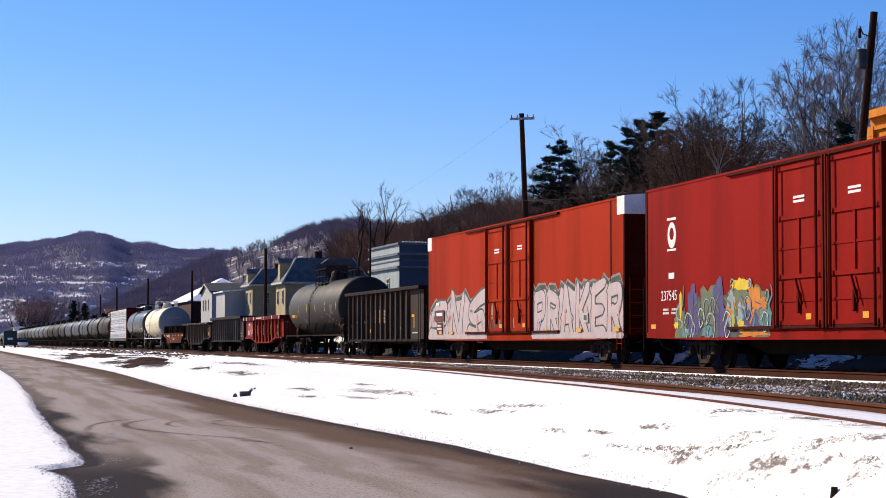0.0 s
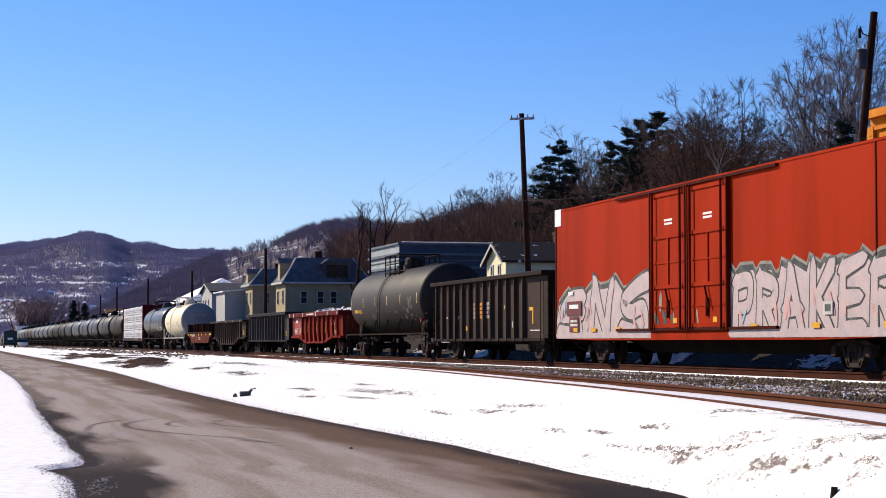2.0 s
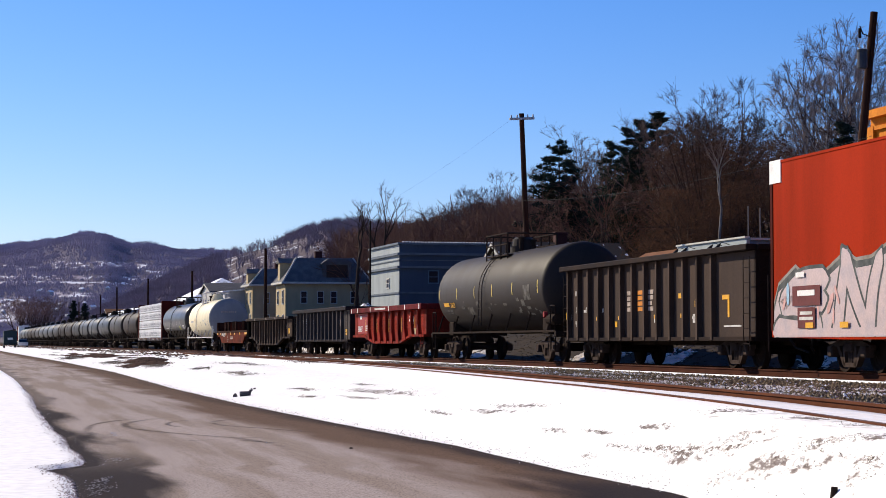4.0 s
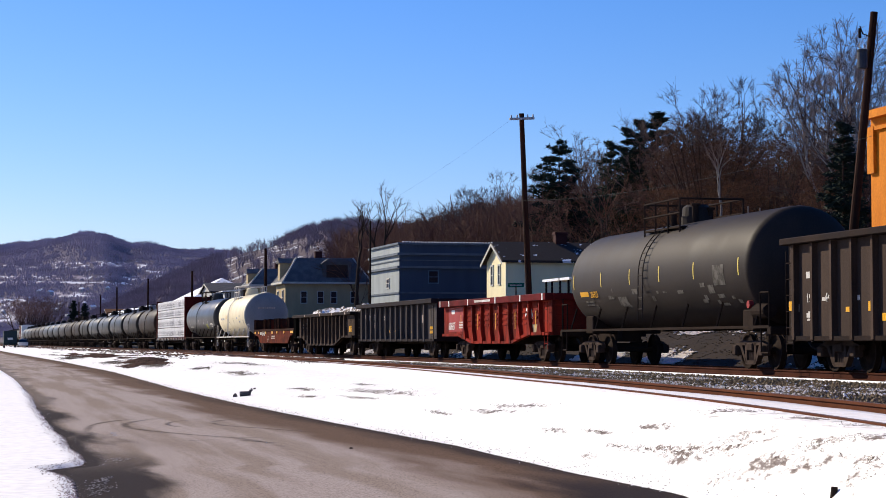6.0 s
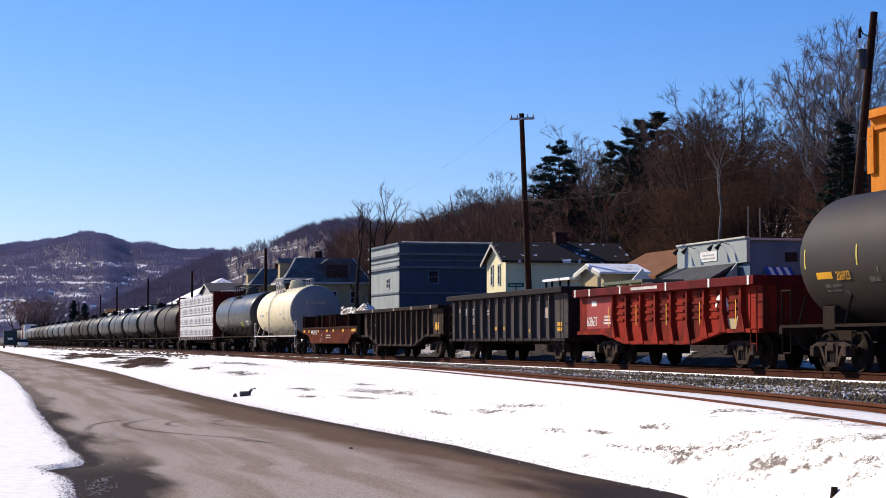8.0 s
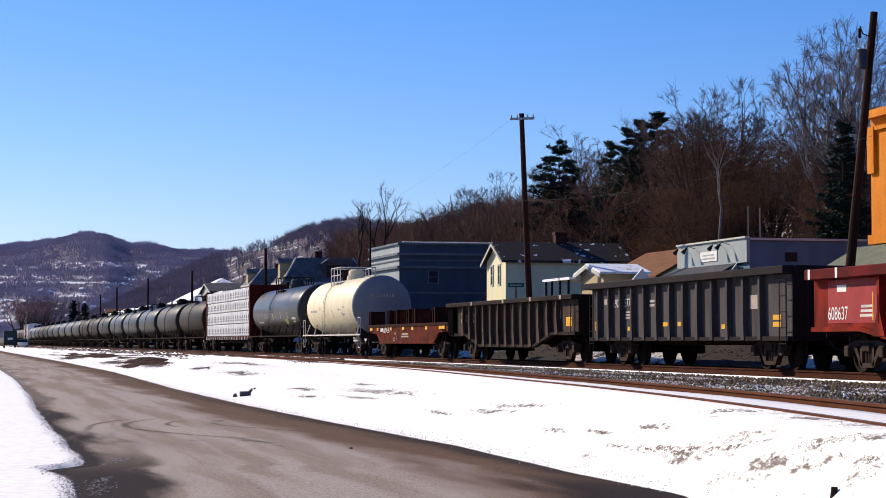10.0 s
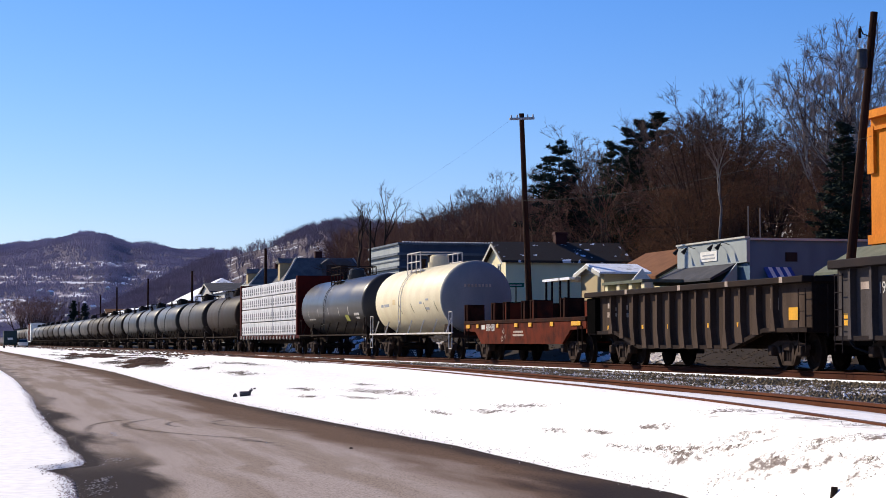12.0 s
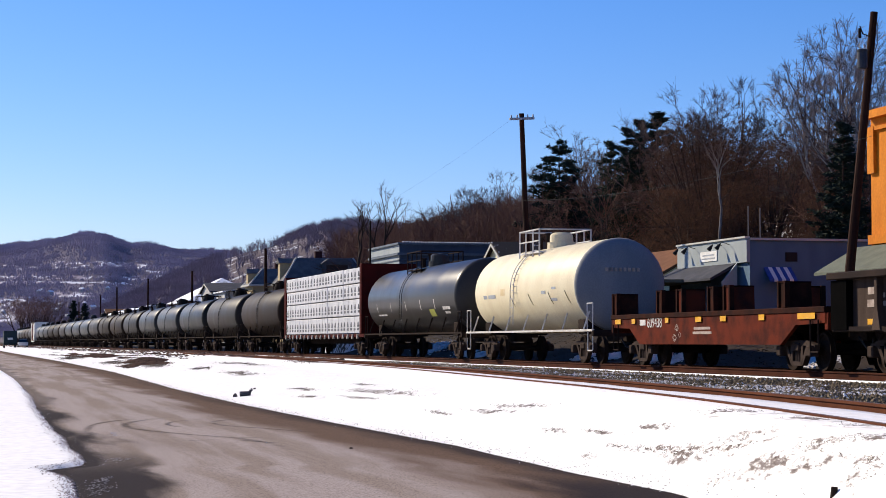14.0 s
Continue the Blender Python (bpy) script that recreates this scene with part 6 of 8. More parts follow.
def build_truck():
    t = thing("box_truck", "dark teal box truck parked on the road", "truck", pose(-84.3, 385, ground_height(-84.3, 385) + 0.02, 0, 0, 104))
    bm = bmesh.new()
    box(bm, -5.5, 1.0, -1.25, 1.25, 0.9, 3.3, 0.05)
    part("cargo_box", bm, TEAL, t)
    bm = bmesh.new()
    prism(bm, [(1.1, 0.6), (3.0, 0.6), (3.0, 1.5), (2.4, 2.4), (1.1, 2.5)], -1.15, 1.15)
    part("cab", bm, TEAL, t)
    bm = bmesh.new()
    box(bm, -5.6, -5.5, -0.5, 0.5, 1.6, 2.0)
    part("rear_mark", bm, OFFWHITE, t)
    for x in (-4.2, 2.1):
        for y in (-1.05, 1.05):
            road_wheel(t, x, y, 0.48)


def build_parked_car():
    c = thing("parked_car", "small silver-grey car parked at the road's edge", "car", pose(-76.4, 360, ground_height(-76.4, 360) + 0.02, 0, 0, 104))
    bm = bmesh.new()
    prism(bm, [(-2.1, 0.35), (2.1, 0.35), (2.15, 0.75), (1.2, 0.92), (-1.4, 0.98), (-2.1, 0.9)], -0.85, 0.85)
    part("body", bm, CARGREY, c)
    bm = bmesh.new()
    prism(bm, [(-1.7, 0.96), (1.1, 0.92), (0.4, 1.45), (-1.1, 1.48)], -0.74, 0.74)
    part("cabin", bm, glass, c)
    bm = bmesh.new()
    prism(bm, [(-1.15, 1.47), (0.45, 1.44), (0.35, 1.52), (-1.05, 1.54)], -0.72, 0.72)
    part("roof", bm, CARGREY, c)
    for x in (-1.35, 1.35):
        for y in (-0.78, 0.78):
            road_wheel(c, x, y, 0.31)


build_truck()
build_parked_car()


# ---- snow heap behind the train ----
def snow_heap(label, s0, s1, l, height, depth, seed):
    h = thing("snow_heap", label, "snow heap")
    rnd = random.Random(seed)
    n, m = 60, 14
    verts, faces = [], []
    for i in range(n + 1):
        for j in range(m + 1):
            u, v = i / n, j / m
            x, y, _ = main_line(s0 + (s1 - s0) * u, l + depth * (v - 0.5))
            e = min(1, 6 * u, 6 * (1 - u)) ** 0.6 * (1 - (2 * v - 1) ** 2)
            z = height * e * (0.85 + 0.25 * noise.noise((u * 14, v * 5, seed))) + 0.25 * noise.noise((u * 60, v * 14, seed)) * e
            verts.append((x, y, z + 0.1))
    for i in range(n):
        for j in range(m):
            a = i * (m + 1) + j
            faces.append((a, a + 1, a + m + 2, a + m + 1))
    mesh_from("heap", verts, faces, HEAP, h)
    return h


HEAP = material("dirty_snow_heap", (0.75, 0.75, 0.78), (0.12, 0.09, 0.075), rough=0.9, scale=2.6, fine=9, mix=1.0, bump=0.8, low=0.47, high=0.54)
snow_heap("ploughed heap of dirty snow behind the tracks", 84, 113, 6.0, 4.25, 5.0, 2)
# ---- the train's parts ----
# in a car's own space x runs towards the train's tail, y towards the road, z up from the rail


def wheel_mesh():
    bm = bmesh.new()
    for sgn in (-1, 1):
        prof = [(0.655, 0.06), (0.655, 0.30), (0.68, 0.40), (0.66, 0.44), (0.66, 0.485), (0.69, 0.49), (0.70, 0.46), (0.80, 0.455), (0.80, 0.41), (0.75, 0.38), (0.73, 0.28), (0.79, 0.14), (0.80, 0.06)]
        b2 = bmesh.new()
        revolve(b2, [(sgn * a, r) for a, r in prof], "Y", 28)
        me = bpy.data.meshes.new("tmp")
        b2.to_mesh(me)
        b2.free()
        bm.from_mesh(me)
        bpy.data.meshes.remove(me)
    tube(bm, (0, -1.0, 0), (0, 1.0, 0), 0.08, n=10)
    me = bpy.data.meshes.new("wheelset")
    bm.to_mesh(me)
    bm.free()
    me.materials.append(IRON)
    return me


WHEEL = wheel_mesh()


def sideframe_mesh():
    """A cast three-piece truck: two side frames with their windows, springs, bearing boxes and a bolster."""
    bm = bmesh.new()
    for sgn in (-1, 1):
        y0, y1 = sgn * 0.94, sgn * 1.08
        prism(bm, [(-1.05, 0.62), (-0.62, 0.72), (0.62, 0.72), (1.05, 0.62), (1.05, 0.5), (0.62, 0.60), (-0.62, 0.60), (-1.05, 0.5)], y0, y1)
        for e in (-1, 1):
            prism(bm, [(e * 0.72, 0.60), (e * 0.56, 0.60), (e * 0.24, 0.16), (e * 0.34, 0.13)], y0, y1)
            prism(bm, [(e * 0.36, 0.66), (e * 0.25, 0.66), (e * 0.25, 0.2), (e * 0.36, 0.2)], y0, y1)
            box(bm, e * 0.89 - 0.13, e * 0.89 + 0.13, min(y0, y1 + sgn * 0.1), max(y0, y1 + sgn * 0.1), 0.34, 0.60, 0.03)
        prism(bm, [(-0.36, 0.22), (0.36, 0.22), (0.30, 0.12), (-0.30, 0.12)], y0, y1)
        for k in (-0.13, 0.0, 0.13):
            tube(bm, (k, sgn * 1.0, 0.22), (k, sgn * 1.0, 0.46), 0.055, n=8)
    box(bm, -0.2, 0.2, -1.12, 1.12, 0.46, 0.66, 0.03)
    me = bpy.data.meshes.new("truck")
    bm.to_mesh(me)
    bm.free()
    me.materials.append(TRUCK)
    return me


SIDEFRAME = sideframe_mesh()
WHEELS = []


def running_gear(car, half, inset):
    """Two trucks and four wheelsets under a car; half its length, inset the truck centre's distance from the end."""
    for e in (-1, 1):
        c = e * (half - inset)
        tr = new("truck", SIDEFRAME)
        tr.parent = car
        tr.location = (c, 0, 0)
        for w in (-0.89, 0.89):
            ws = new("wheelset", WHEEL)
            ws.parent = car
            ws.location = (c + w, 0, 0.455)
            WHEELS.append(ws)
        bm = bmesh.new()
        box(bm, e * half - 0.05 if e > 0 else e * half - 0.55, e * half + 0.55 if e > 0 else e * half + 0.05, -0.10, 0.10, 0.76, 0.98, 0.03)
        box(bm, e * (half + 0.5) - 0.14, e * (half + 0.5) + 0.14, -0.16, 0.16, 0.70, 1.02, 0.05)
        part("coupler", bm, IRON, car)
        bm = bmesh.new()
        pipe(bm, [(e * half, 0.5, 0.8), (e * (half + 0.25), 0.42, 0.55), (e * (half + 0.6), 0.2, 0.42)], 0.03)
        part("air_hose", bm, BLACK, car)


def ladder(bm, x, y, z0, z1, w=0.45, step=0.38, r=0.018, along="x"):
    for k in (-w / 2, w / 2):
        a = (x + k, y, z0) if along == "x" else (x, y + k, z0)
        b = (x + k, y, z1) if along == "x" else (x, y + k, z1)
        tube(bm, a, b, r, n=5)
    z = z0 + step / 2
    while z < z1:
        a = (x - w / 2, y, z) if along == "x" else (x, y - w / 2, z)
        b = (x + w / 2, y, z) if along == "x" else (x, y + w / 2, z)
        tube(bm, a, b, r, n=5)
        z += step


def text_part(parent, words, x, y, z, size, mat, name="lettering", squeeze=1.0, face=1):
    """Letters in Blender's own font, standing on a car's side that faces y."""
    cu = bpy.data.curves.new(name, "FONT")
    cu.body, cu.size, cu.extrude, cu.align_x = words, size, 0.002, "LEFT"
    tmp = new("tmp_text", cu)
    me = bpy.data.meshes.new_from_object(tmp.evaluated_get(bpy.context.evaluated_depsgraph_get()))
    bpy.data.objects.remove(tmp)
    bpy.data.curves.remove(cu)
    me.materials.clear()
    me.materials.append(mat)
    me.transform(Matrix.Diagonal((squeeze, 1, 1, 1)))
    ob = new(name, me)
    ob.parent = parent
    ob.matrix_local = Matrix.Translation((x, y, z)) @ pose(0, 0, 0, 90, 0, 180 if face > 0 else 0)
    return ob


def plate(parent, name, mat, x0, x1, z0, z1, y, thick=0.006, label=""):
    bm = bmesh.new()
    box(bm, x0, x1, y, y + thick, z0, z1)
    return part(name, bm, mat, parent, label)


def bars(parent, mat, x0, x1, z0, z1, y, rows, name="small_print"):
    """Unreadable lines of print as plain bars."""
    bm = bmesh.new()
    h = (z1 - z0) / (rows * 1.7)
    for i in range(rows):
        z = z0 + (z1 - z0) * (i + 0.3) / rows
        cut = 0.12 * (x1 - x0) * ((i * 7) % 3) / 2
        box(bm, x0 + cut, x1 - cut, y, y + 0.005, z, z + h)
    return part(name, bm, mat, parent)


CARS = []  # (thing, the middle's place along the line at the start, distance between truck centres)


def enlist(car, s0, s1, inset):
    CARS.append((car, (s0 + s1) / 2, (s1 - s0) / 2 - inset))


# ---- boxcars ----
DOORDARK = material("dark_orange_brown_paint", (0.12, 0.010, 0.003), (0.07, 0.008, 0.003), gloss=0.02, rough=0.7, scale=1.5)
ENDDARK = material("dark_red_brown_paint", (0.060, 0.008, 0.005), (0.035, 0.008, 0.005), gloss=0.02, rough=0.7, scale=1.5)


def boxcar(name, label, s0, s1, paint, caps, end_mat=None):
    end_mat = end_mat or ENDDARK
    half = (s1 - s0) / 2
    car = thing(name, label, "boxcar", group="freight train")
    W, Z0, Z1 = 1.53, 0.80, 4.98
    bm = bmesh.new()
    box(bm, -half, half, -W, W, Z0 + 0.15, Z1, 0.02)
    part("body", bm, paint, car)
    # side sill, with the deep middle
    bm = bmesh.new()
    for sgn in (-1, 1):
        prism(bm, [(-half, 0.98), (half, 0.98), (half, 0.80), (half - 4.2, 0.74), (-half + 4.2, 0.74), (-half, 0.80)], sgn * (W - 0.05), sgn * (W + 0.012))
    part("side_sill", bm, paint, car)
    bm = bmesh.new()
    prism(bm, [(-half + 3.6, 0.76), (half - 3.6, 0.76), (half - 6.0, 0.38), (-half + 6.0, 0.38)], -0.28, 0.28)
    part("centre_sill", bm, IRON, car)
    # roof with its cross seams
    bm = bmesh.new()
    prism(bm, [(-W - 0.02, Z1 - 0.03), (W + 0.02, Z1 - 0.03), (W + 0.02, Z1 + 0.03), (0.3, Z1 + 0.16), (-0.3, Z1 + 0.16), (-W - 0.02, Z1 + 0.03)], -half, half, axis="X")
    n = 20
    for i in range(n + 1):
        x = -half + 0.04 + (2 * half - 0.08) * i / n
        prism(bm, [(-W - 0.01, Z1 + 0.03), (W + 0.01, Z1 + 0.03), (0.3, Z1 + 0.2), (-0.3, Z1 + 0.2)], x - 0.03, x + 0.03, axis="X")
    part("roof", bm, paint, car)
    bm = bmesh.new()
    box(bm, -half + 1.22, -half + 1.27, W - 0.01, W + 0.02, 0.98, Z1 - 0.03)
    part("post_cap", bm, ENDDARK, car)
    # ends, ribbed
    for e in (-1, 1):
        bm = bmesh.new()
        box(bm, *sorted((e * half + 0.001, e * (half + 0.012))), -W + 0.06, W - 0.06, 0.96, Z1 - 0.04)
        end = part("end_wall", bm, end_mat, car)
        for i in range(9):
            bm = bmesh.new()
            z = 1.2 + i * 0.42
            box(bm, *sorted((e * (half - 0.02), e * (half + 0.06))), -W + 0.12, W - 0.12, z, z + 0.16, 0.03)
            part("end_rib", bm, end_mat, end)
        for sgn in (-1, 1):
            bm = bmesh.new()
            box(bm, *sorted((e * (half - 0.1), e * (half + 0.05))), sgn * W - 0.06, sgn * W + 0.02, 0.95, Z1, 0.01)
            part("corner_post", bm, end_mat, end)
    # two pairs of plug doors
    for sgn in (-1, 1):
        y = sgn * W
        for k in (-1, 1):
            x0, x1 = (-2.95, -0.08) if k < 0 else (0.08, 2.95)
            bm = bmesh.new()
            box(bm, x0, x1, min(y, y + sgn * 0.05), max(y, y + sgn * 0.05), 1.08, Z1 - 0.16, 0.012)
            door = part("plug_door", bm, paint, car)
            bm = bmesh.new()
            ya, yb = min(y + sgn * 0.05, y + sgn * 0.10), max(y + sgn * 0.05, y + sgn * 0.10)
            for a in (x0, x1 - 0.10):
                box(bm, a, a + 0.10, ya, yb, 1.08, Z1 - 0.16)
            for z in (1.08, 2.16, 3.55, Z1 - 0.26):
                box(bm, x0, x1, ya, yb - 0.01, z, z + 0.10)
            for z in (1.62, 2.85):
                box(bm, x0, x1, ya, yb - 0.03, z, z + 0.05)
            xm = (x0 + x1) / 2
            box(bm, xm - 0.05, xm + 0.05, ya, yb - 0.015, 2.16, 3.55)
            part("door_frame", bm, paint, door)
            for a in (x0 - 0.06, x1 - 0.06):
                bm = bmesh.new()
                box(bm, a + 0.02, a + 0.10, *sorted((y, y + sgn * 0.125)), 1.0, Z1 - 0.08, 0.01)
                part("door_post", bm, DOORDARK, door)
            bm = bmesh.new()
            for a in (x0 + 0.30, x1 - 0.30):
                tube(bm, (a, y + sgn * 0.14, 1.02), (a, y + sgn * 0.14, Z1 - 0.12), 0.035, n=6)
            tube(bm, (xm - 0.25, y + sgn * 0.12, 1.55), (xm + 0.1, y + sgn * 0.12, 2.15), 0.03, n=6)
            box(bm, xm - 0.04, xm + 0.07, ya, yb + (0.02 if sgn > 0 else 0), 1.35, 1.85, 0.02)
            part("locking_bar", bm, DOORDARK, door)
            bm = bmesh.new()
            for z in (3.92, 4.02):
                box(bm, xm - 0.3, xm + 0.35, *sorted((y + sgn * 0.052, y + sgn * 0.058)), z, z + 0.06)
            part("door_stencil", bm, WHITE, door)
            bm = bmesh.new()
            box(bm, xm - 0.65, xm - 0.35, *sorted((y + sgn * 0.052, y + sgn * 0.06)), 1.2, 1.34)
            part("reflector", bm, YELLOW, door)
        bm = bmesh.new()
        for z in (1.0, Z1 - 0.1):
            box(bm, -6.1, 6.1, min(y, y + sgn * 0.09), max(y, y + sgn * 0.09), z, z + 0.07)
        part("door_track", bm, ENDDARK, car)
    # ladders and end steps
    for e in (-1, 1):
        bm = bmesh.new()
        ladder(bm, e * (half - 0.35), e * -1 * (W + 0.05) if e > 0 else W + 0.05, 0.45, 2.3 if e > 0 else 1.15, r=0.012)
        ladder(bm, e * (half + 0.1), W - 0.35, 0.9, 2.6, along="y")
        part("ladder", bm, paint, car)
        bm = bmesh.new()
        tube(bm, (e * (half + 0.12), W + 0.05, 0.45), (e * (half + 0.12), W + 0.05, 2.3), 0.025, n=6)
        part("grab_iron", bm, IRON, car)
        if caps:
            bm = bmesh.new()
            prism(bm, [(-W - 0.022, Z1 - 0.5), (W + 0.022, Z1 - 0.5), (W + 0.022, Z1 + 0.05), (0, Z1 + 0.18), (-W - 0.022, Z1 + 0.05)], e * half - (0.62 if e > 0 else 0.07), e * half + (0.07 if e > 0 else 0.62), axis="X")
            part("end_cap", bm, WHITE, car, "white painted corner band")
    for i in range(6):
        x = -half + 0.6 + i * (2 * half - 1.2) / 5
        plate(car, "reflector", YELLOW, x - 0.2, x + 0.2, 1.06, 1.18, W + 0.006)
    running_gear(car, half, 3.4)
    enlist(car, s0, s1, 3.4)
    return car


# ---- gondolas ----


def gondola(name, label, s0, s1, paint, top, ribs, belly=0.0, chord=0.16, deep=0.13, flare=0.22, plate_mat=None, rib_mat=None, chord_mat=None, sill=0.92):
    half = (s1 - s0) / 2
    car = thing(name, label, "gondola", group="freight train")
    W, Z0 = 1.38, sill

    def low(x):
        t = min(max((half - 2.6 - abs(x)) / 2.2, 0), 1)
        return Z0 - belly * t

    bm = bmesh.new()
    xs = [-half, -half + 2.6, -half + 4.8, half - 4.8, half - 2.6, half]
    for sgn in (-1, 1):
        prism(bm, [(-half, top)] + [(x, low(x)) for x in xs] + [(half, top)], sgn * (W - 0.05), sgn * W)
    part("side_wall", bm, plate_mat or paint, car)
    for e in (-1, 1):
        bm = bmesh.new()
        box(bm, e * half - 0.04, e * half + 0.04, -W, W, Z0, top - 0.02)
        part("end_wall", bm, paint, car)
        bm = bmesh.new()
        for z in np.arange(Z0 + 0.2, top - 0.15, 0.38):
            box(bm, e * half - 0.05, e * half + 0.11, -W + 0.08, W - 0.08, z, z + 0.14, 0.03)
        part("end_corrugation", bm, paint, car)
    bm = bmesh.new()
    box(bm, -half, half, -W + 0.04, W - 0.04, Z0 - 0.02, Z0 + 0.1)
    part("floor_plate", bm, IRON, car)
    bm = bmesh.new()
    box(bm, -half, half, -0.3, 0.3, 0.6, Z0)
    part("centre_sill", bm, IRON, car)
    bm = bmesh.new()
    for sgn in (-1, 1):
        box(bm, -half - 0.04, half + 0.04, sgn * (W + 0.1) - 0.15, sgn * (W + 0.1) + 0.15, top - chord, top, 0.02)
    for e in (-1, 1):
        box(bm, e * half - 0.1, e * half + 0.1, -W + 0.04, W - 0.04, top - chord, top - 0.002, 0.02)
    part("top_chord", bm, chord_mat or paint, car)
    mid = (s0 + s1) / 2
    for r in ribs:
        x = r - mid
        for sgn in (-1, 1):
            bm = bmesh.new()
            y = sgn * W
            prism(bm, [(x - 0.06, top - chord), (x + 0.06, top - chord), (x + 0.06, low(x) + 0.55), (x + flare, low(x) + 0.02), (x - flare, low(x) + 0.02), (x - 0.06, low(x) + 0.55)], min(y, y + sgn * deep), max(y, y + sgn * deep))
            part("rib", bm, rib_mat or paint, car)
    for sgn in (-1, 1):
        bm = bmesh.new()
        prism(bm, [(x, low(x) - 0.004) for x in xs] + [(x, low(x) + 0.10) for x in xs[::-1]], *sorted((sgn * (W - 0.02), sgn * (W + deep * 0.8))))
        part("bottom_chord", bm, paint, car)
    for e in (-1, 1):
        if e < 0 or belly == 0:
            bm = bmesh.new()
            ladder(bm, e * (half - 0.28), W + 0.12, 0.45, top - 0.3, w=0.4, r=0.013)
            part("ladder", bm, paint, car)
        bm = bmesh.new()
        tube(bm, (e * (half + 0.13), W - 0.35, 0.8), (e * (half + 0.13), W - 0.35, top - 0.2), 0.02, n=5)
        pipe(bm, [(e * (half + 0.16), -0.5 + 0.25 * math.cos(w * math.pi / 6), top - 0.6 + 0.25 * math.sin(w * math.pi / 6)) for w in range(13)], 0.022, n=5)
        part("brake_gear", bm, IRON, car)
    running_gear(car, half, 2.1)
    enlist(car, s0, s1, 2.1)
    return car


# ---- tank cars ----


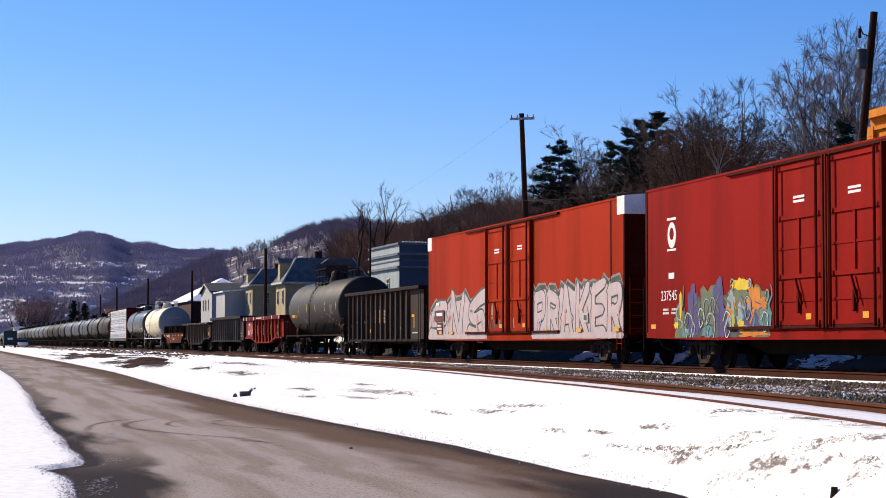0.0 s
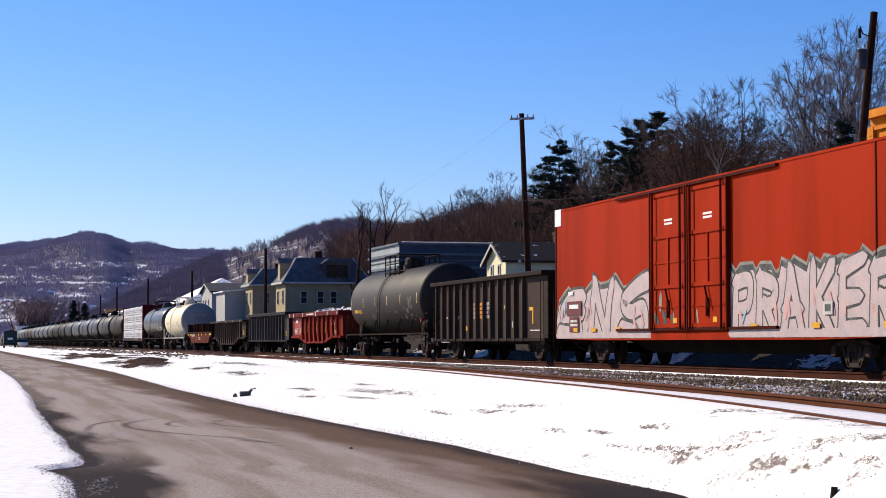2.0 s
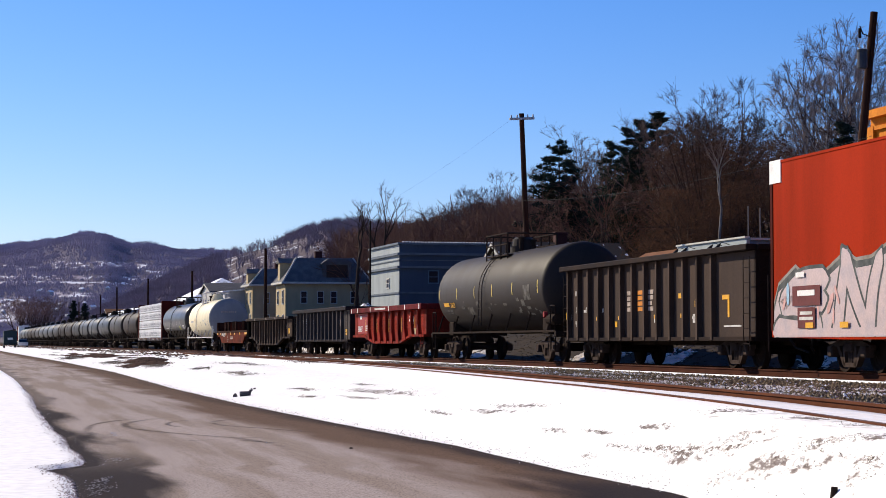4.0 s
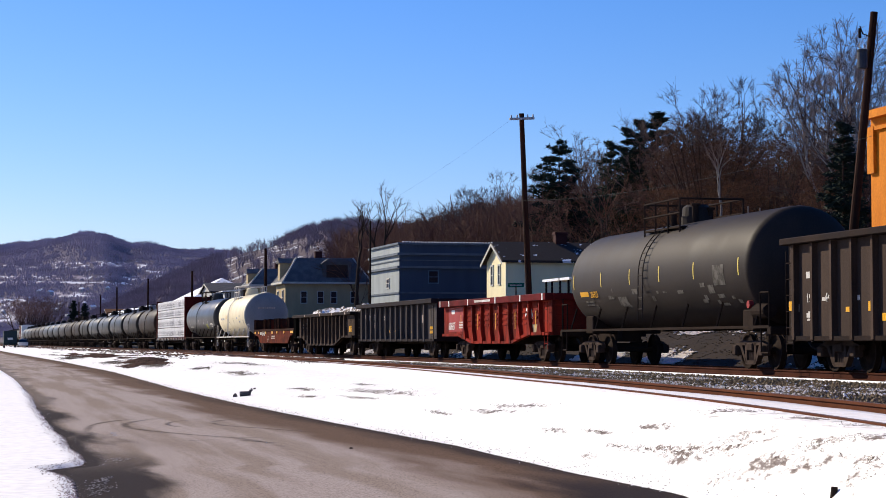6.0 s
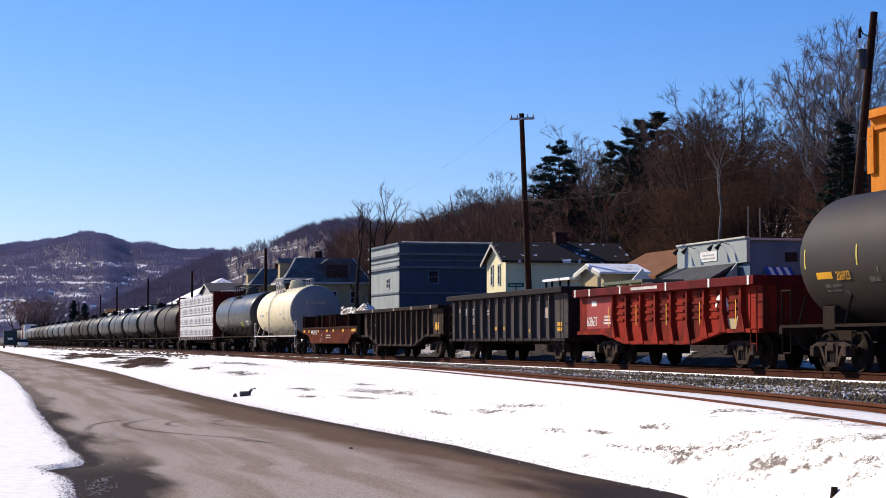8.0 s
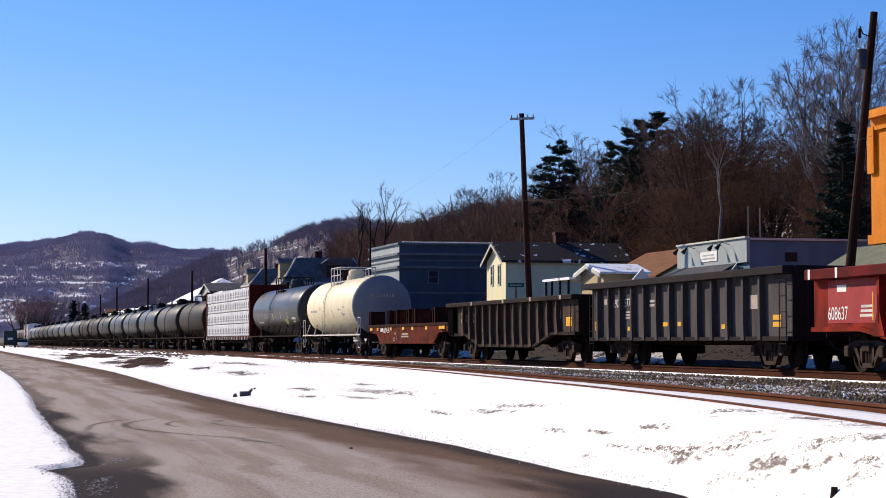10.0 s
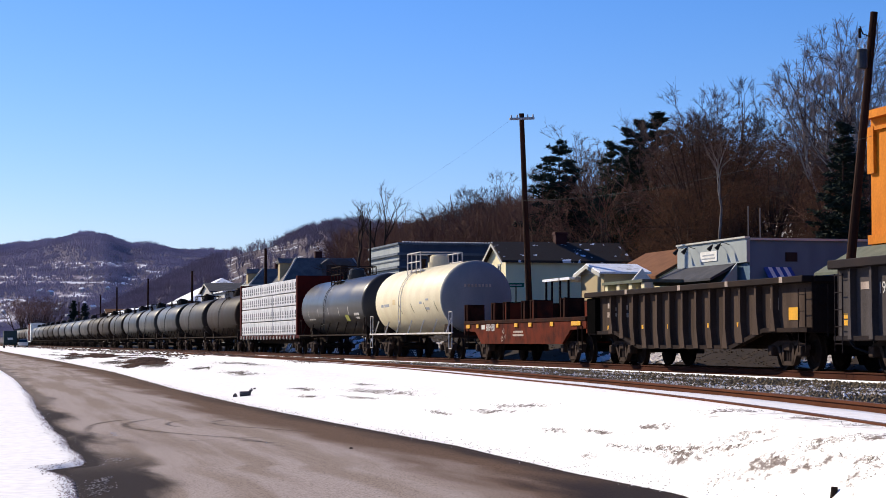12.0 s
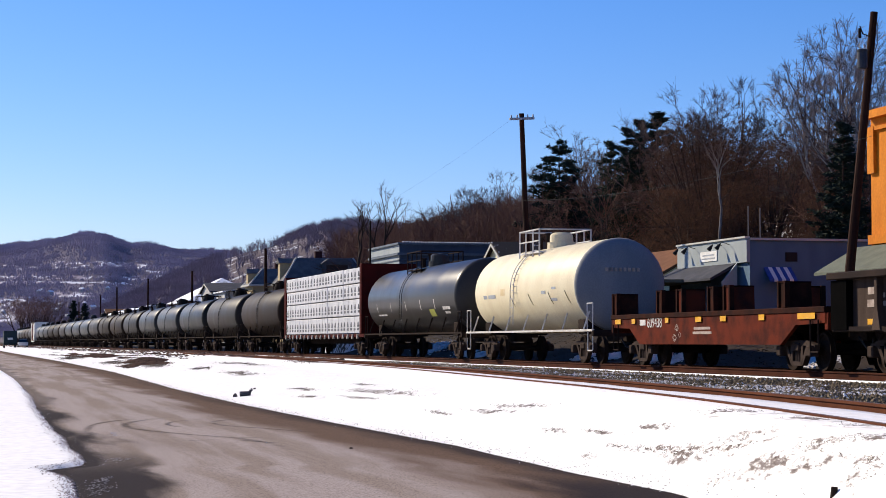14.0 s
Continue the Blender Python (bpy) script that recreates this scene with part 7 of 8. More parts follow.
def tank_car(name, label, s0, s1, paint, radius, shell, centre, fittings=None, platform=1.5, at_x=0.0, n=36, head=None, rail=0.6, slim=1.0):
    """shell: the tank's half length to the head seams; centre: the axis's height."""
    half = (s1 - s0) / 2
    car = thing(name, label, "tank car", group="freight train")
    prof = []
    depth = radius * 0.36
    for i in range(9):
        w = math.pi / 2 * i / 8
        prof.append((-shell - depth * math.cos(w), max(radius * math.sin(w), 0.02)))
    for i in range(9):
        w = math.pi / 2 * (8 - i) / 8
        prof.append((shell + depth * math.cos(w), max(radius * math.sin(w), 0.02)))
    bm = bmesh.new()
    revolve(bm, prof, "X", n)
    tank = part("tank", bm, paint, car, smooth=True)
    tank.location = (0, 0, centre)
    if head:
        # a thin skin over the near head, up to its seam: shade as dark colour
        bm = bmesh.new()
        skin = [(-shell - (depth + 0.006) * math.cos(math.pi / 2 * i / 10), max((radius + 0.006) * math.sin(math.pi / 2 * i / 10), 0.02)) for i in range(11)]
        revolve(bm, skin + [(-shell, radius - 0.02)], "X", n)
        shaded_head = part("tank_head", bm, head, tank, "tank head with its shade put in as dark blue-grey", smooth=True)
        bm = bmesh.new()
        for i in range(8):
            box(bm, -shell - depth - 0.012, -shell - depth * 0.9, 0.55 - 0.15 * i, 0.63 - 0.15 * i, 0.42, 0.54)
        part("head_stencil", bm, FADED, tank)
    fit = fittings or IRON
    for e in (-1, 1):
        bm = bmesh.new()
        box(bm, e * half - (2.9 if e > 0 else 0.0), e * half + (0.0 if e > 0 else 2.9), -0.32, 0.32, 0.70, 1.05, 0.02)
        box(bm, e * (half - 2.1) - 0.35, e * (half - 2.1) + 0.35, -radius * 0.75, radius * 0.75, 0.95, centre - radius * 0.72, 0.03)
        box(bm, e * half - 0.12, e * half + 0.12, -1.45, 1.45, 0.86, 1.06, 0.02)
        part("stub_sill", bm, IRON, car)
    # walkway rails along the foot of the tank
    bm = bmesh.new()
    for sgn in (-1, 1):
        y = sgn * 1.42
        box(bm, -half, half, y - 0.035, y + 0.035, 1.02, 1.09)
        for i in range(int(half * 2 / 2.6) + 1):
            x = -half + 1.0 + i * (2 * half - 2.0) / int(half * 2 / 2.6)
            tube(bm, (x, y, 1.06), (x, sgn * radius * 0.80, centre - radius * 0.56), 0.03, n=5)
    part("side_rail", bm, fit, car)
    for e in (-1, 1):
        bm = bmesh.new()
        pipe(bm, [(e * (half - 0.05), 1.42, 0.45), (e * (half - 0.05), 1.42, 1.9), (e * (half - 0.6), 1.42, 1.9), (e * (half - 0.6), 1.42, 1.06)], 0.022)
        pipe(bm, [(e * (half - 0.55), 1.42, 1.0), (e * (half - 0.55), 1.42, 0.42), (e * (half - 0.1), 1.42, 0.42)], 0.022)
        part("end_handrail", bm, fit, car)
    # manway, valves and the platform on top
    zt = centre + radius
    bm = bmesh.new()
    revolve(bm, [(zt - 0.25, 0.5), (zt + 0.16, 0.5), (zt + 0.16, 0.42), (zt + 0.42, 0.40), (zt + 0.50, 0.30), (zt + 0.52, 0.02)], "Z", 20)
    part("manway", bm, paint, car)
    if platform:
        P, Q = platform, at_x
        bm = bmesh.new()
        box(bm, Q - P, Q + P, -0.95, 0.95, zt - 0.22, zt - 0.17)
        part("platform", bm, fit, car)
        for sgn in (-1, 1):
            bm = bmesh.new()
            pipe(bm, [(Q - P, 0, zt + rail), (Q - P, sgn * 0.95, zt + rail), (Q + P, sgn * 0.95, zt + rail), (Q + P, 0, zt + rail)], 0.028 * slim, n=6)
            railing = part("platform_railing", bm, fit, car)
            bm = bmesh.new()
            tube(bm, (Q - P, sgn * 0.95, zt + rail / 3), (Q + P, sgn * 0.95, zt + rail / 3), 0.028 * slim, n=6)
            part("middle_rail", bm, fit, railing)
            for x in (-P, -P * 0.36, P * 0.36, P):
                bm = bmesh.new()
                tube(bm, (Q + x, sgn * 0.95, zt - 0.35), (Q + x, sgn * 0.95, zt + rail), 0.03 * slim, n=6)
                part("post", bm, fit, railing)
        for sgn in (-1, 1):
            bm = bmesh.new()
            pts = []
            for i in range(9):
                w = radians(62 - 62 * i / 8)
                pts.append((0, math.cos(w) * (radius + 0.09), centre + math.sin(w) * (radius + 0.09)))
            pts.append((0, radius + 0.10, 1.3))
            for k in (-0.2, 0.2):
                pipe(bm, [(Q + k, sgn * p[1], p[2]) for p in pts], 0.016, n=5)
            for p, q in zip(pts, pts[1:]):
                m = 4 if p is pts[-2] else 1
                for j in range(m):
                    c = [p[i] + (q[i] - p[i]) * j / m for i in range(3)]
                    tube(bm, (Q - 0.2, sgn * c[1], c[2]), (Q + 0.2, sgn * c[1], c[2]), 0.016, n=5)
            part("ladder", bm, fittings or paint, car)
        for x, y, h in ((-0.75, 0.2, 0.45), (-0.6, -0.3, 0.35), (0.8, 0.0, 0.5), (0.65, 0.35, 0.3)):
            bm = bmesh.new()
            revolve(bm, [(zt - 0.2, 0.09), (zt + h, 0.09), (zt + h, 0.14), (zt + h + 0.06, 0.14), (zt + h + 0.08, 0.05)], "Z", 10)
            bmesh.ops.translate(bm, verts=bm.verts, vec=(Q + x, y, 0))
            part("valve", bm, IRON, car)
    running_gear(car, half, 2.1)
    enlist(car, s0, s1, 2.1)
    return car


def tank_stripes(car, xs, w, radius, centre, a0, a1, mat, name="stripe"):
    """Upright stripes that lie on the shell between two angles above the axis."""
    for x in xs:
        verts, faces = [], []
        n = 6
        for i in range(n + 1):
            a = radians(a0 + (a1 - a0) * i / n)
            for k in (-w / 2, w / 2):
                verts.append((x + k, math.cos(a) * (radius + 0.006), centre + math.sin(a) * (radius + 0.006)))
        for i in range(n):
            faces.append((2 * i, 2 * i + 1, 2 * i + 3, 2 * i + 2))
        mesh_from(name, verts, faces, mat, car)



# ---- flatcar and lumber car ----


def stroke(verts, faces, pts, width, y, taper=1.0, floor=0.79):
    """A broad painted stroke along a smooth curve through (x, z) points, with rounded ends."""
    n = len(pts)
    line = []
    for i in range(n - 1):
        p0, p1, p2, p3 = pts[max(i - 1, 0)], pts[i], pts[i + 1], pts[min(i + 2, n - 1)]
        for j in range(7):
            u = j / 7
            line.append([0.5 * (2 * p1[c] + (p2[c] - p0[c]) * u + (2 * p0[c] - 5 * p1[c] + 4 * p2[c] - p3[c]) * u * u + (3 * p1[c] - p0[c] - 3 * p2[c] + p3[c]) * u ** 3) for c in (0, 1)])
    line.append(list(pts[-1]))
    m = len(line) - 1
    k = len(verts)
    ya = y + 0.0002 * (k % 17) / 4
    # lengthen both ends by a rounded cap
    first = Vector((line[0][0] - line[1][0], 0, line[0][1] - line[1][1])).normalized()
    last = Vector((line[-1][0] - line[-2][0], 0, line[-1][1] - line[-2][1])).normalized()
    run = [(line[0][0] + first.x * width * e, line[0][1] + first.z * width * e, w) for e, w in ((0.62, 0.12), (0.32, 0.66))]
    run += [(p[0], p[1], 1 + (taper - 1) * i / m) for i, p in enumerate(line)]
    run += [(line[-1][0] + last.x * width * e * taper, line[-1][1] + last.z * width * e * taper, w * taper) for e, w in ((0.32, 0.66), (0.7, 0.08))]
    for i, (x, z, w) in enumerate(run):
        p, q = run[max(i - 1, 0)], run[min(i + 1, len(run) - 1)]
        d = Vector((q[0] - p[0], 0, q[1] - p[1])).normalized()
        o = Vector((-d.z, 0, d.x)) * width / 2 * w
        for s in (-1, 1):
            verts.append((x + s * o.x, ya, max(z + s * o.z, floor)))
    for i in range(len(run) - 1):
        faces.append((k + 2 * i, k + 2 * i + 1, k + 2 * i + 3, k + 2 * i + 2))


def scribble(car, x0, x1, z0, z1, y, seed):
    """A loose chalk scrawl: a few thin rounded loops within a box."""
    rnd = random.Random(seed)
    verts, faces = [], []
    for k in range(5):
        x, z = rnd.uniform(x1, x0), rnd.uniform(z0, z1)
        w, h = rnd.uniform(0.06, 0.16), rnd.uniform(0.05, 0.12)
        stroke(verts, faces, [(x + w, z), (x, z + h), (x - w, z), (x - 0.2 * w, z - h), (x + 0.8 * w, z - 0.3 * h)], 0.02, y + 0.0006 * k, 0.8, 0.63)
    return mesh_from("chalk_scrawl", verts, faces, FADED, car)


def flat_car(name, label, s0, s1):
    half, mid = (s1 - s0) / 2, (s0 + s1) / 2
    car = thing(name, label, "flatcar", group="freight train")
    bm = bmesh.new()
    box(bm, -half, half, -1.35, 1.35, 1.36, 1.50, 0.015)
    part("deck", bm, FLATBROWN, car)
    bm = bmesh.new()
    for sgn in (-1, 1):
        prism(bm, [(-half, 1.36), (half, 1.36), (half, 1.12), (half - 1.7, 1.08), (half - 2.6, 0.62), (-half + 2.6, 0.62), (-half + 1.7, 1.08), (-half, 1.12)], sgn * 1.22, sgn * 1.32)
    part("side_sill", bm, FLATRUST, car)
    bm = bmesh.new()
    box(bm, -half, half, -0.3, 0.3, 0.72, 1.36)
    part("centre_sill", bm, IRON, car)
    for k, c in enumerate((145.85, 141.8, 140.15, 137.75, 136.6, 133.0)):
        x0, x1 = c - mid - 0.27, c - mid + 0.13
        for sgn in (-1, 1) if k in (1, 4) else (1,):
            bm = bmesh.new()
            prism(bm, [(x0, 1.5), (x1, 1.5), (x1 - 0.03, 2.10), (x0 + 0.03, 2.10)], *sorted((sgn * 0.62, sgn * 1.28)))
            cradle = part("cradle_block", bm, (FLATBROWN, FLATRUST)[k in (2, 4)], car)
            for x in (x0, x1):
                bm = bmesh.new()
                box(bm, x - 0.05, x + 0.05, *sorted((sgn * 1.2, sgn * 1.33)), 1.5, 2.15, 0.01)
                part("stake", bm, FLATBROWN, cradle)
            bm = bmesh.new()
            box(bm, x0 + 0.02, x1 - 0.02, *sorted((sgn * 0.62, sgn * 1.31)), 2.10, 2.14)
            part("cap_plate", bm, FLATDARK, cradle)
    for s, w in ((145.35, 0.26), (143.9, 0.16), (141.0, 0.14), (138.5, 0.22), (136.7, 0.2), (134.1, 0.18), (131.4, 0.5)):
        plate(car, "reflector", YELLOW, s - mid - w, s - mid + w, 1.22, 1.36, 1.352)
    text_part(car, "609438", 142.75 - mid, 1.325, 1.10, 0.42, OFFWHITE)
    bars(car, OFFWHITE, 142.9 - mid, 143.4 - mid, 1.08, 1.36, 1.322, 1, "reporting_mark")
    scribble(car, 140.5 - mid, 138.9 - mid, 0.80, 1.1, 1.324, 15)
    bars(car, FADED, 137.6 - mid, 139.0 - mid, 0.86, 1.1, 1.322, 2)
    for e in (-1, 1):
        bm = bmesh.new()
        box(bm, e * half - 0.1, e * half + 0.1, -1.3, 1.3, 0.95, 1.36, 0.02)
        part("end_sill", bm, FLATRUST, car)
        bm = bmesh.new()
        pipe(bm, [(e * (half - 0.3), 1.36, 1.2), (e * (half - 0.3), 1.36, 0.45), (e * (half - 0.75), 1.36, 0.45), (e * (half - 0.75), 1.36, 1.2)], 0.022)
        part("step", bm, IRON, car)
    running_gear(car, half, 2.2)
    enlist(car, s0, s1, 2.2)
    return car


def lumber(name, label, s0, s1):
    half, mid = (s1 - s0) / 2, (s0 + s1) / 2
    car = thing(name, label, "flatcar", group="freight train")
    a, b = 184.5 - mid, 206.1 - mid
    bm = bmesh.new()
    box(bm, -half, half, -1.38, 1.38, 0.92, 1.09, 0.02)
    part("deck", bm, BULKRED, car)
    bm = bmesh.new()
    prism(bm, [(-half, 0.92), (half, 0.92), (half - 4, 0.6), (-half + 4, 0.6)], -0.4, 0.4)
    part("centre_sill", bm, IRON, car)
    for x0, x1 in ((a - 0.55, a - 0.05), (b + 0.05, b + 0.55)):
        bm = bmesh.new()
        box(bm, x0, x1, -1.4, 1.4, 1.09, 4.55, 0.03)
        bulk = part("bulkhead", bm, BULKRED, car, "dark red steel bulkhead")
        for z in (1.6, 2.3, 3.0, 3.7):
            for xx in (x0 - 0.06, x1):
                bm = bmesh.new()
                box(bm, xx, xx + 0.06, -1.3, 1.3, z, z + 0.12)
                part("rib", bm, BULKRED, bulk)
    bm = bmesh.new()
    box(bm, a, b, -0.06, 0.06, 1.09, 4.45)
    part("centre_beam", bm, BULKRED, car)
    for i in range(18):
        bm = bmesh.new()
        x = a + 0.3 + (b - a - 0.6) * i / 17
        prism(bm, [(x - 0.08, 1.08), (x + 0.08, 1.08), (x + 0.2, 0.85), (x + 0.05, 0.85)], 1.36, 1.44)
        part("tie_down", bm, OFFWHITE, car)
    tiers = (1.11, 1.99, 2.85, 3.62, 4.42)
    n = 5
    rnd = random.Random(2)
    for k in range(4):
        for i in range(n):
            x0 = a + (b - a) * i / n
            x1 = a + (b - a) * (i + 1) / n
            for sgn in (-1, 1):
                bm = bmesh.new()
                o = rnd.uniform(0, 0.03)
                box(bm, x0 + 0.015, x1 - 0.015, min(sgn * 0.08, sgn * (1.33 + o)), max(sgn * 0.08, sgn * (1.33 + o)), tiers[k] + 0.015, tiers[k + 1] - 0.035, 0.025)
                pack = part("lumber_pack", bm, WRAP, car, "white plastic-wrapped lumber bundle")
                if sgn > 0:
                    for j in range(5):
                        bm = bmesh.new()
                        u = x0 + (x1 - x0) * (j + 0.5) / 5
                        z = tiers[k] + 0.16
                        y = 1.333 + o
                        box(bm, u - 0.22, u + 0.22, y, y + 0.004, z, z + 0.12)
                        prism(bm, [(u - 0.22, z + 0.17), (u + 0.22, z + 0.17), (u + 0.1, z + 0.42), (u - 0.1, z + 0.42)], y, y + 0.004)
                        part("print", bm, LOGO, pack)
                    for j in (0.3, 0.7):
                        bm = bmesh.new()
                        u = x0 + (x1 - x0) * j
                        box(bm, u - 0.02, u + 0.02, 1.332 + o, 1.338 + o, tiers[k] + 0.03, tiers[k + 1] - 0.05)
                        part("strap", bm, GREYMETAL, pack)
    running_gear(car, half, 2.4)
    enlist(car, s0, s1, 2.4)
    return car


FLATBROWN = material("brown_oxide", (0.022, 0.009, 0.007), (0.055, 0.017, 0.010), gloss=0.02, rough=0.8, scale=2.2, mix=0.8)
FLATDARK = material("dark_red_oxide", (0.020, 0.005, 0.004), (0.012, 0.006, 0.005), gloss=0.02, rough=0.8, scale=2)
TANKSHINE = material("glossy_black_paint", (0.030, 0.029, 0.029), (0.046, 0.042, 0.038), rough=0.30, scale=0.6, streak=3, mix=0.6, bump=0.01, gloss=0.16)
HEADSHADE = material("head_shade_blue_grey", (0.17, 0.18, 0.20), (0.24, 0.24, 0.25), rough=0.6, gloss=0.05, scale=0.9, streak=2, mix=0.7, bump=0.03)
FADED = material("faded_white_spray", (0.42, 0.34, 0.29), (0.26, 0.20, 0.17), rough=0.7, scale=4, mix=0.9)


# ---- the train, from its head to its tail ----
red_box = boxcar("red_boxcar", "deep red high-cube boxcar with colourful spray paint near its sill", -10.6, 14.6, RED, False)
orange_box = boxcar("orange_boxcar", "orange-red high-cube boxcar with white spray-painted letters", 16.6, 41.85, ORANGE, True)


def evenly(a, b, n):
    return [a + (b - a) * i / (n - 1) for i in range(n)]


coal_gondola = gondola("tall_black_gondola", "tall black ribbed gondola with faded yellow panel", 43.3, 59.35, GONBLACK, 3.12, evenly(46.0, 58.85, 13), flare=0.07, deep=0.14, plate_mat=GONWORN, rib_mat=GONDUST, sill=0.72)
long_tank = tank_car("long_black_tank_car", "long dusty black tank car with yellow stripes", 60.5, 78.0, TANKBLACK, 1.52, 7.35, 2.60, at_x=0.3)
red_gondola = gondola("red_gondola", "rust-red gondola with a shallow fish belly", 79.3, 94.35, GONRED, 2.33, evenly(80.45, 90.75, 9), belly=0.30, chord=0.24, flare=0.30, chord_mat=GONTOP)
grey_gondola = gondola("dark_grey_gondola", "dark grey ribbed gondola with worn paint", 95.7, 111.3, GONGREY, 2.50, evenly(97.4, 110.4, 13), chord=0.20, flare=0.10, deep=0.15, plate_mat=GREYRIB, rib_mat=GREYRIB, sill=0.72)
mill_gondola = gondola("low_black_gondola", "low black gondola with a sloping belly and yellow reflectors", 112.8, 129.6, GONBLACK, 2.22, evenly(114.78, 127.28, 13), belly=0.42, flare=0.20, deep=0.16, plate_mat=GONDUST, rib_mat=GONDUST)
flatcar = flat_car("flatcar", "rusty flatcar with upright steel cradles on its deck", 130.4, 146.05)
white_tank = tank_car("cream_tank_car", "cream-white tank car with dark streaks", 147.6, 163.5, TANKWHITE, 1.52, 6.3, 2.52, fittings=OFFWHITE, platform=1.25, at_x=0.8, head=HEADSHADE)
black_tank = tank_car("shiny_black_tank_car", "shiny black tank car with pale stripes", 164.3, 182.9, TANKSHINE, 1.5, 8.3, 2.58, platform=1.3, at_x=0.9)
lumber_car = lumber("lumber_car", "centre-beam flatcar loaded with white wrapped lumber", 183.5, 206.9)
for i in range(26):
    a = 207.5 + 18.16 * i
    if i == 18:
        boxcar("white_boxcar", "white boxcar among the tank cars", a, a + 17.1, WHITE, False, WHITE)
    else:
        tank_car("black_tank_car", "black tank car in a long string of alike tank cars", a, a + 17.1, (TANKBROWN, TANKGREY, TANKBLUE, TANKGREY, TANKBROWN, TANKBLUE, TANKBLUE)[i * 3 % 7], 1.52, 7.4, 2.6, platform=0.8 if i < 8 else 0, n=32 if i < 8 else 18, rail=0.34, slim=0.7)


# ---- paint and lettering on the cars ----
SILVER = material("silver_spray_paint", (0.52, 0.40, 0.385), (0.40, 0.34, 0.36), rough=0.5, scale=2.5, mix=0.8, gloss=0.2)
HALO = material("grey_spray_outline", (0.050, 0.055, 0.058), (0.14, 0.15, 0.14), rough=0.7, scale=2.5, mix=0.8, gloss=0.1)
MIST = material("pale_grey_overspray", (0.27, 0.25, 0.22), (0.20, 0.16, 0.13), rough=0.7, scale=2.0, mix=0.9, gloss=0.1)
SPRAY = {k: material(k + "_spray_paint", c, [v * 0.7 for v in c], rough=0.6, scale=2.5, mix=0.7, gloss=0.15) for k, c in dict(
    purple=(0.075, 0.055, 0.17), green=(0.13, 0.16, 0.085), lime=(0.36, 0.36, 0.07), yellow=(0.72, 0.50, 0.02), orange=(0.60, 0.20, 0.015), teal=(0.09, 0.24, 0.26), pale=(0.30, 0.35, 0.34), blue=(0.30, 0.48, 0.62), pink=(0.62, 0.36, 0.33), maroon=(0.13, 0.02, 0.02)).items()}
STROKES = {}
STROKES["P"] = [[(0.15, -0.1), (0.22, 0.95)], [(0.22, 0.92), (0.85, 0.85), (0.8, 0.45), (0.25, 0.42)]]
STROKES["R"] = [[(0.15, -0.05), (0.2, 0.95)], [(0.2, 0.9), (0.85, 0.85), (0.75, 0.5), (0.25, 0.45)], [(0.45, 0.45), (0.9, -0.12)]]
STROKES["A"] = [[(0.08, -0.1), (0.4, 1.0)], [(0.4, 1.0), (0.9, -0.1)], [(0.2, 0.35), (0.8, 0.35)]]
STROKES["K"] = [[(0.15, -0.1), (0.2, 1.05)], [(0.9, 1.0), (0.25, 0.45)], [(0.35, 0.5), (0.95, -0.1)]]
STROKES["E"] = [[(0.15, -0.05), (0.2, 0.95)], [(0.2, 0.92), (0.95, 1.05)], [(0.2, 0.48), (0.8, 0.5)], [(0.15, 0.0), (0.9, 0.05)]]
STROKES["C"] = [[(0.98, 1.0), (0.5, 0.92), (0.14, 0.62), (0.45, 0.45), (0.8, 0.3), (0.9, 0.0)], [(0.05, 0.05), (0.5, 0.02)], [(0.95, 0.6), (0.7, 0.55)]]
STROKES["N"] = [[(0.12, -0.2), (0.22, 0.6), (0.30, 1.25)], [(0.30, 1.1), (0.5, 0.5), (0.72, -0.05)], [(0.72, -0.1), (0.8, 0.6), (0.92, 1.3)]]
STROKES["S"] = [[(0.98, 1.55), (0.62, 1.1), (0.18, 0.78), (0.42, 0.52), (0.86, 0.46), (0.92, -0.1)], [(0.12, 0.1), (0.6, 0.02)]]


def spiky_ground(car, name, mat, top, y, drop=0.79):
    """A sprayed ground under a word: its top edge runs through (x, z) points, its foot along the sill."""
    verts, faces = [], []
    for x, z in top:
        verts += [(x, y, drop), (x, y, z)]
    for i in range(len(top) - 1):
        faces.append((2 * i, 2 * i + 1, 2 * i + 3, 2 * i + 2))
    return mesh_from(name, verts, faces, mat, car)


def spray_word(car, word, x_left, x_right, z0, z1, y, peaks, wide):
    """Fat pale letters that fill a spiky dark ground, from the tail's side to the head's."""
    step = (x_left - x_right) / len(word)
    for mat, lift, off, nm in ((MIST, 0.10, 0.001, "overspray"), (HALO, 0.02, 0.0018, "letter_outline"), (SILVER, -0.13, 0.0026, "pale_ground")):
        spiky_ground(car, nm, mat, [(x_left + (x_right - x_left) * u, z + lift) for u, z in peaks], y + off)
    for i, ch in enumerate(word):
        for mat, k, off, nm in ((HALO, 1.34, 0.0040, "letter_edge"), (SILVER, 1.0, 0.0048, "sprayed_letter")):
            verts, faces = [], []
            for line in STROKES[ch]:
                pts = []
                for u, v in line:
                    w = (i + 0.06 + 0.88 * u) / len(word)
                    roof = float(np.interp(w, [p[0] for p in peaks], [p[1] for p in peaks]))
                    pts.append((x_left - step * len(word) * w, z0 + (min(z1, roof - 0.15) - z0) * min(max(v, -0.1), 1.0)))
                stroke(verts, faces, pts, step * wide * k, y + off + 0.0017 * i, 0.72)
            mesh_from(nm, verts, faces, mat, car)


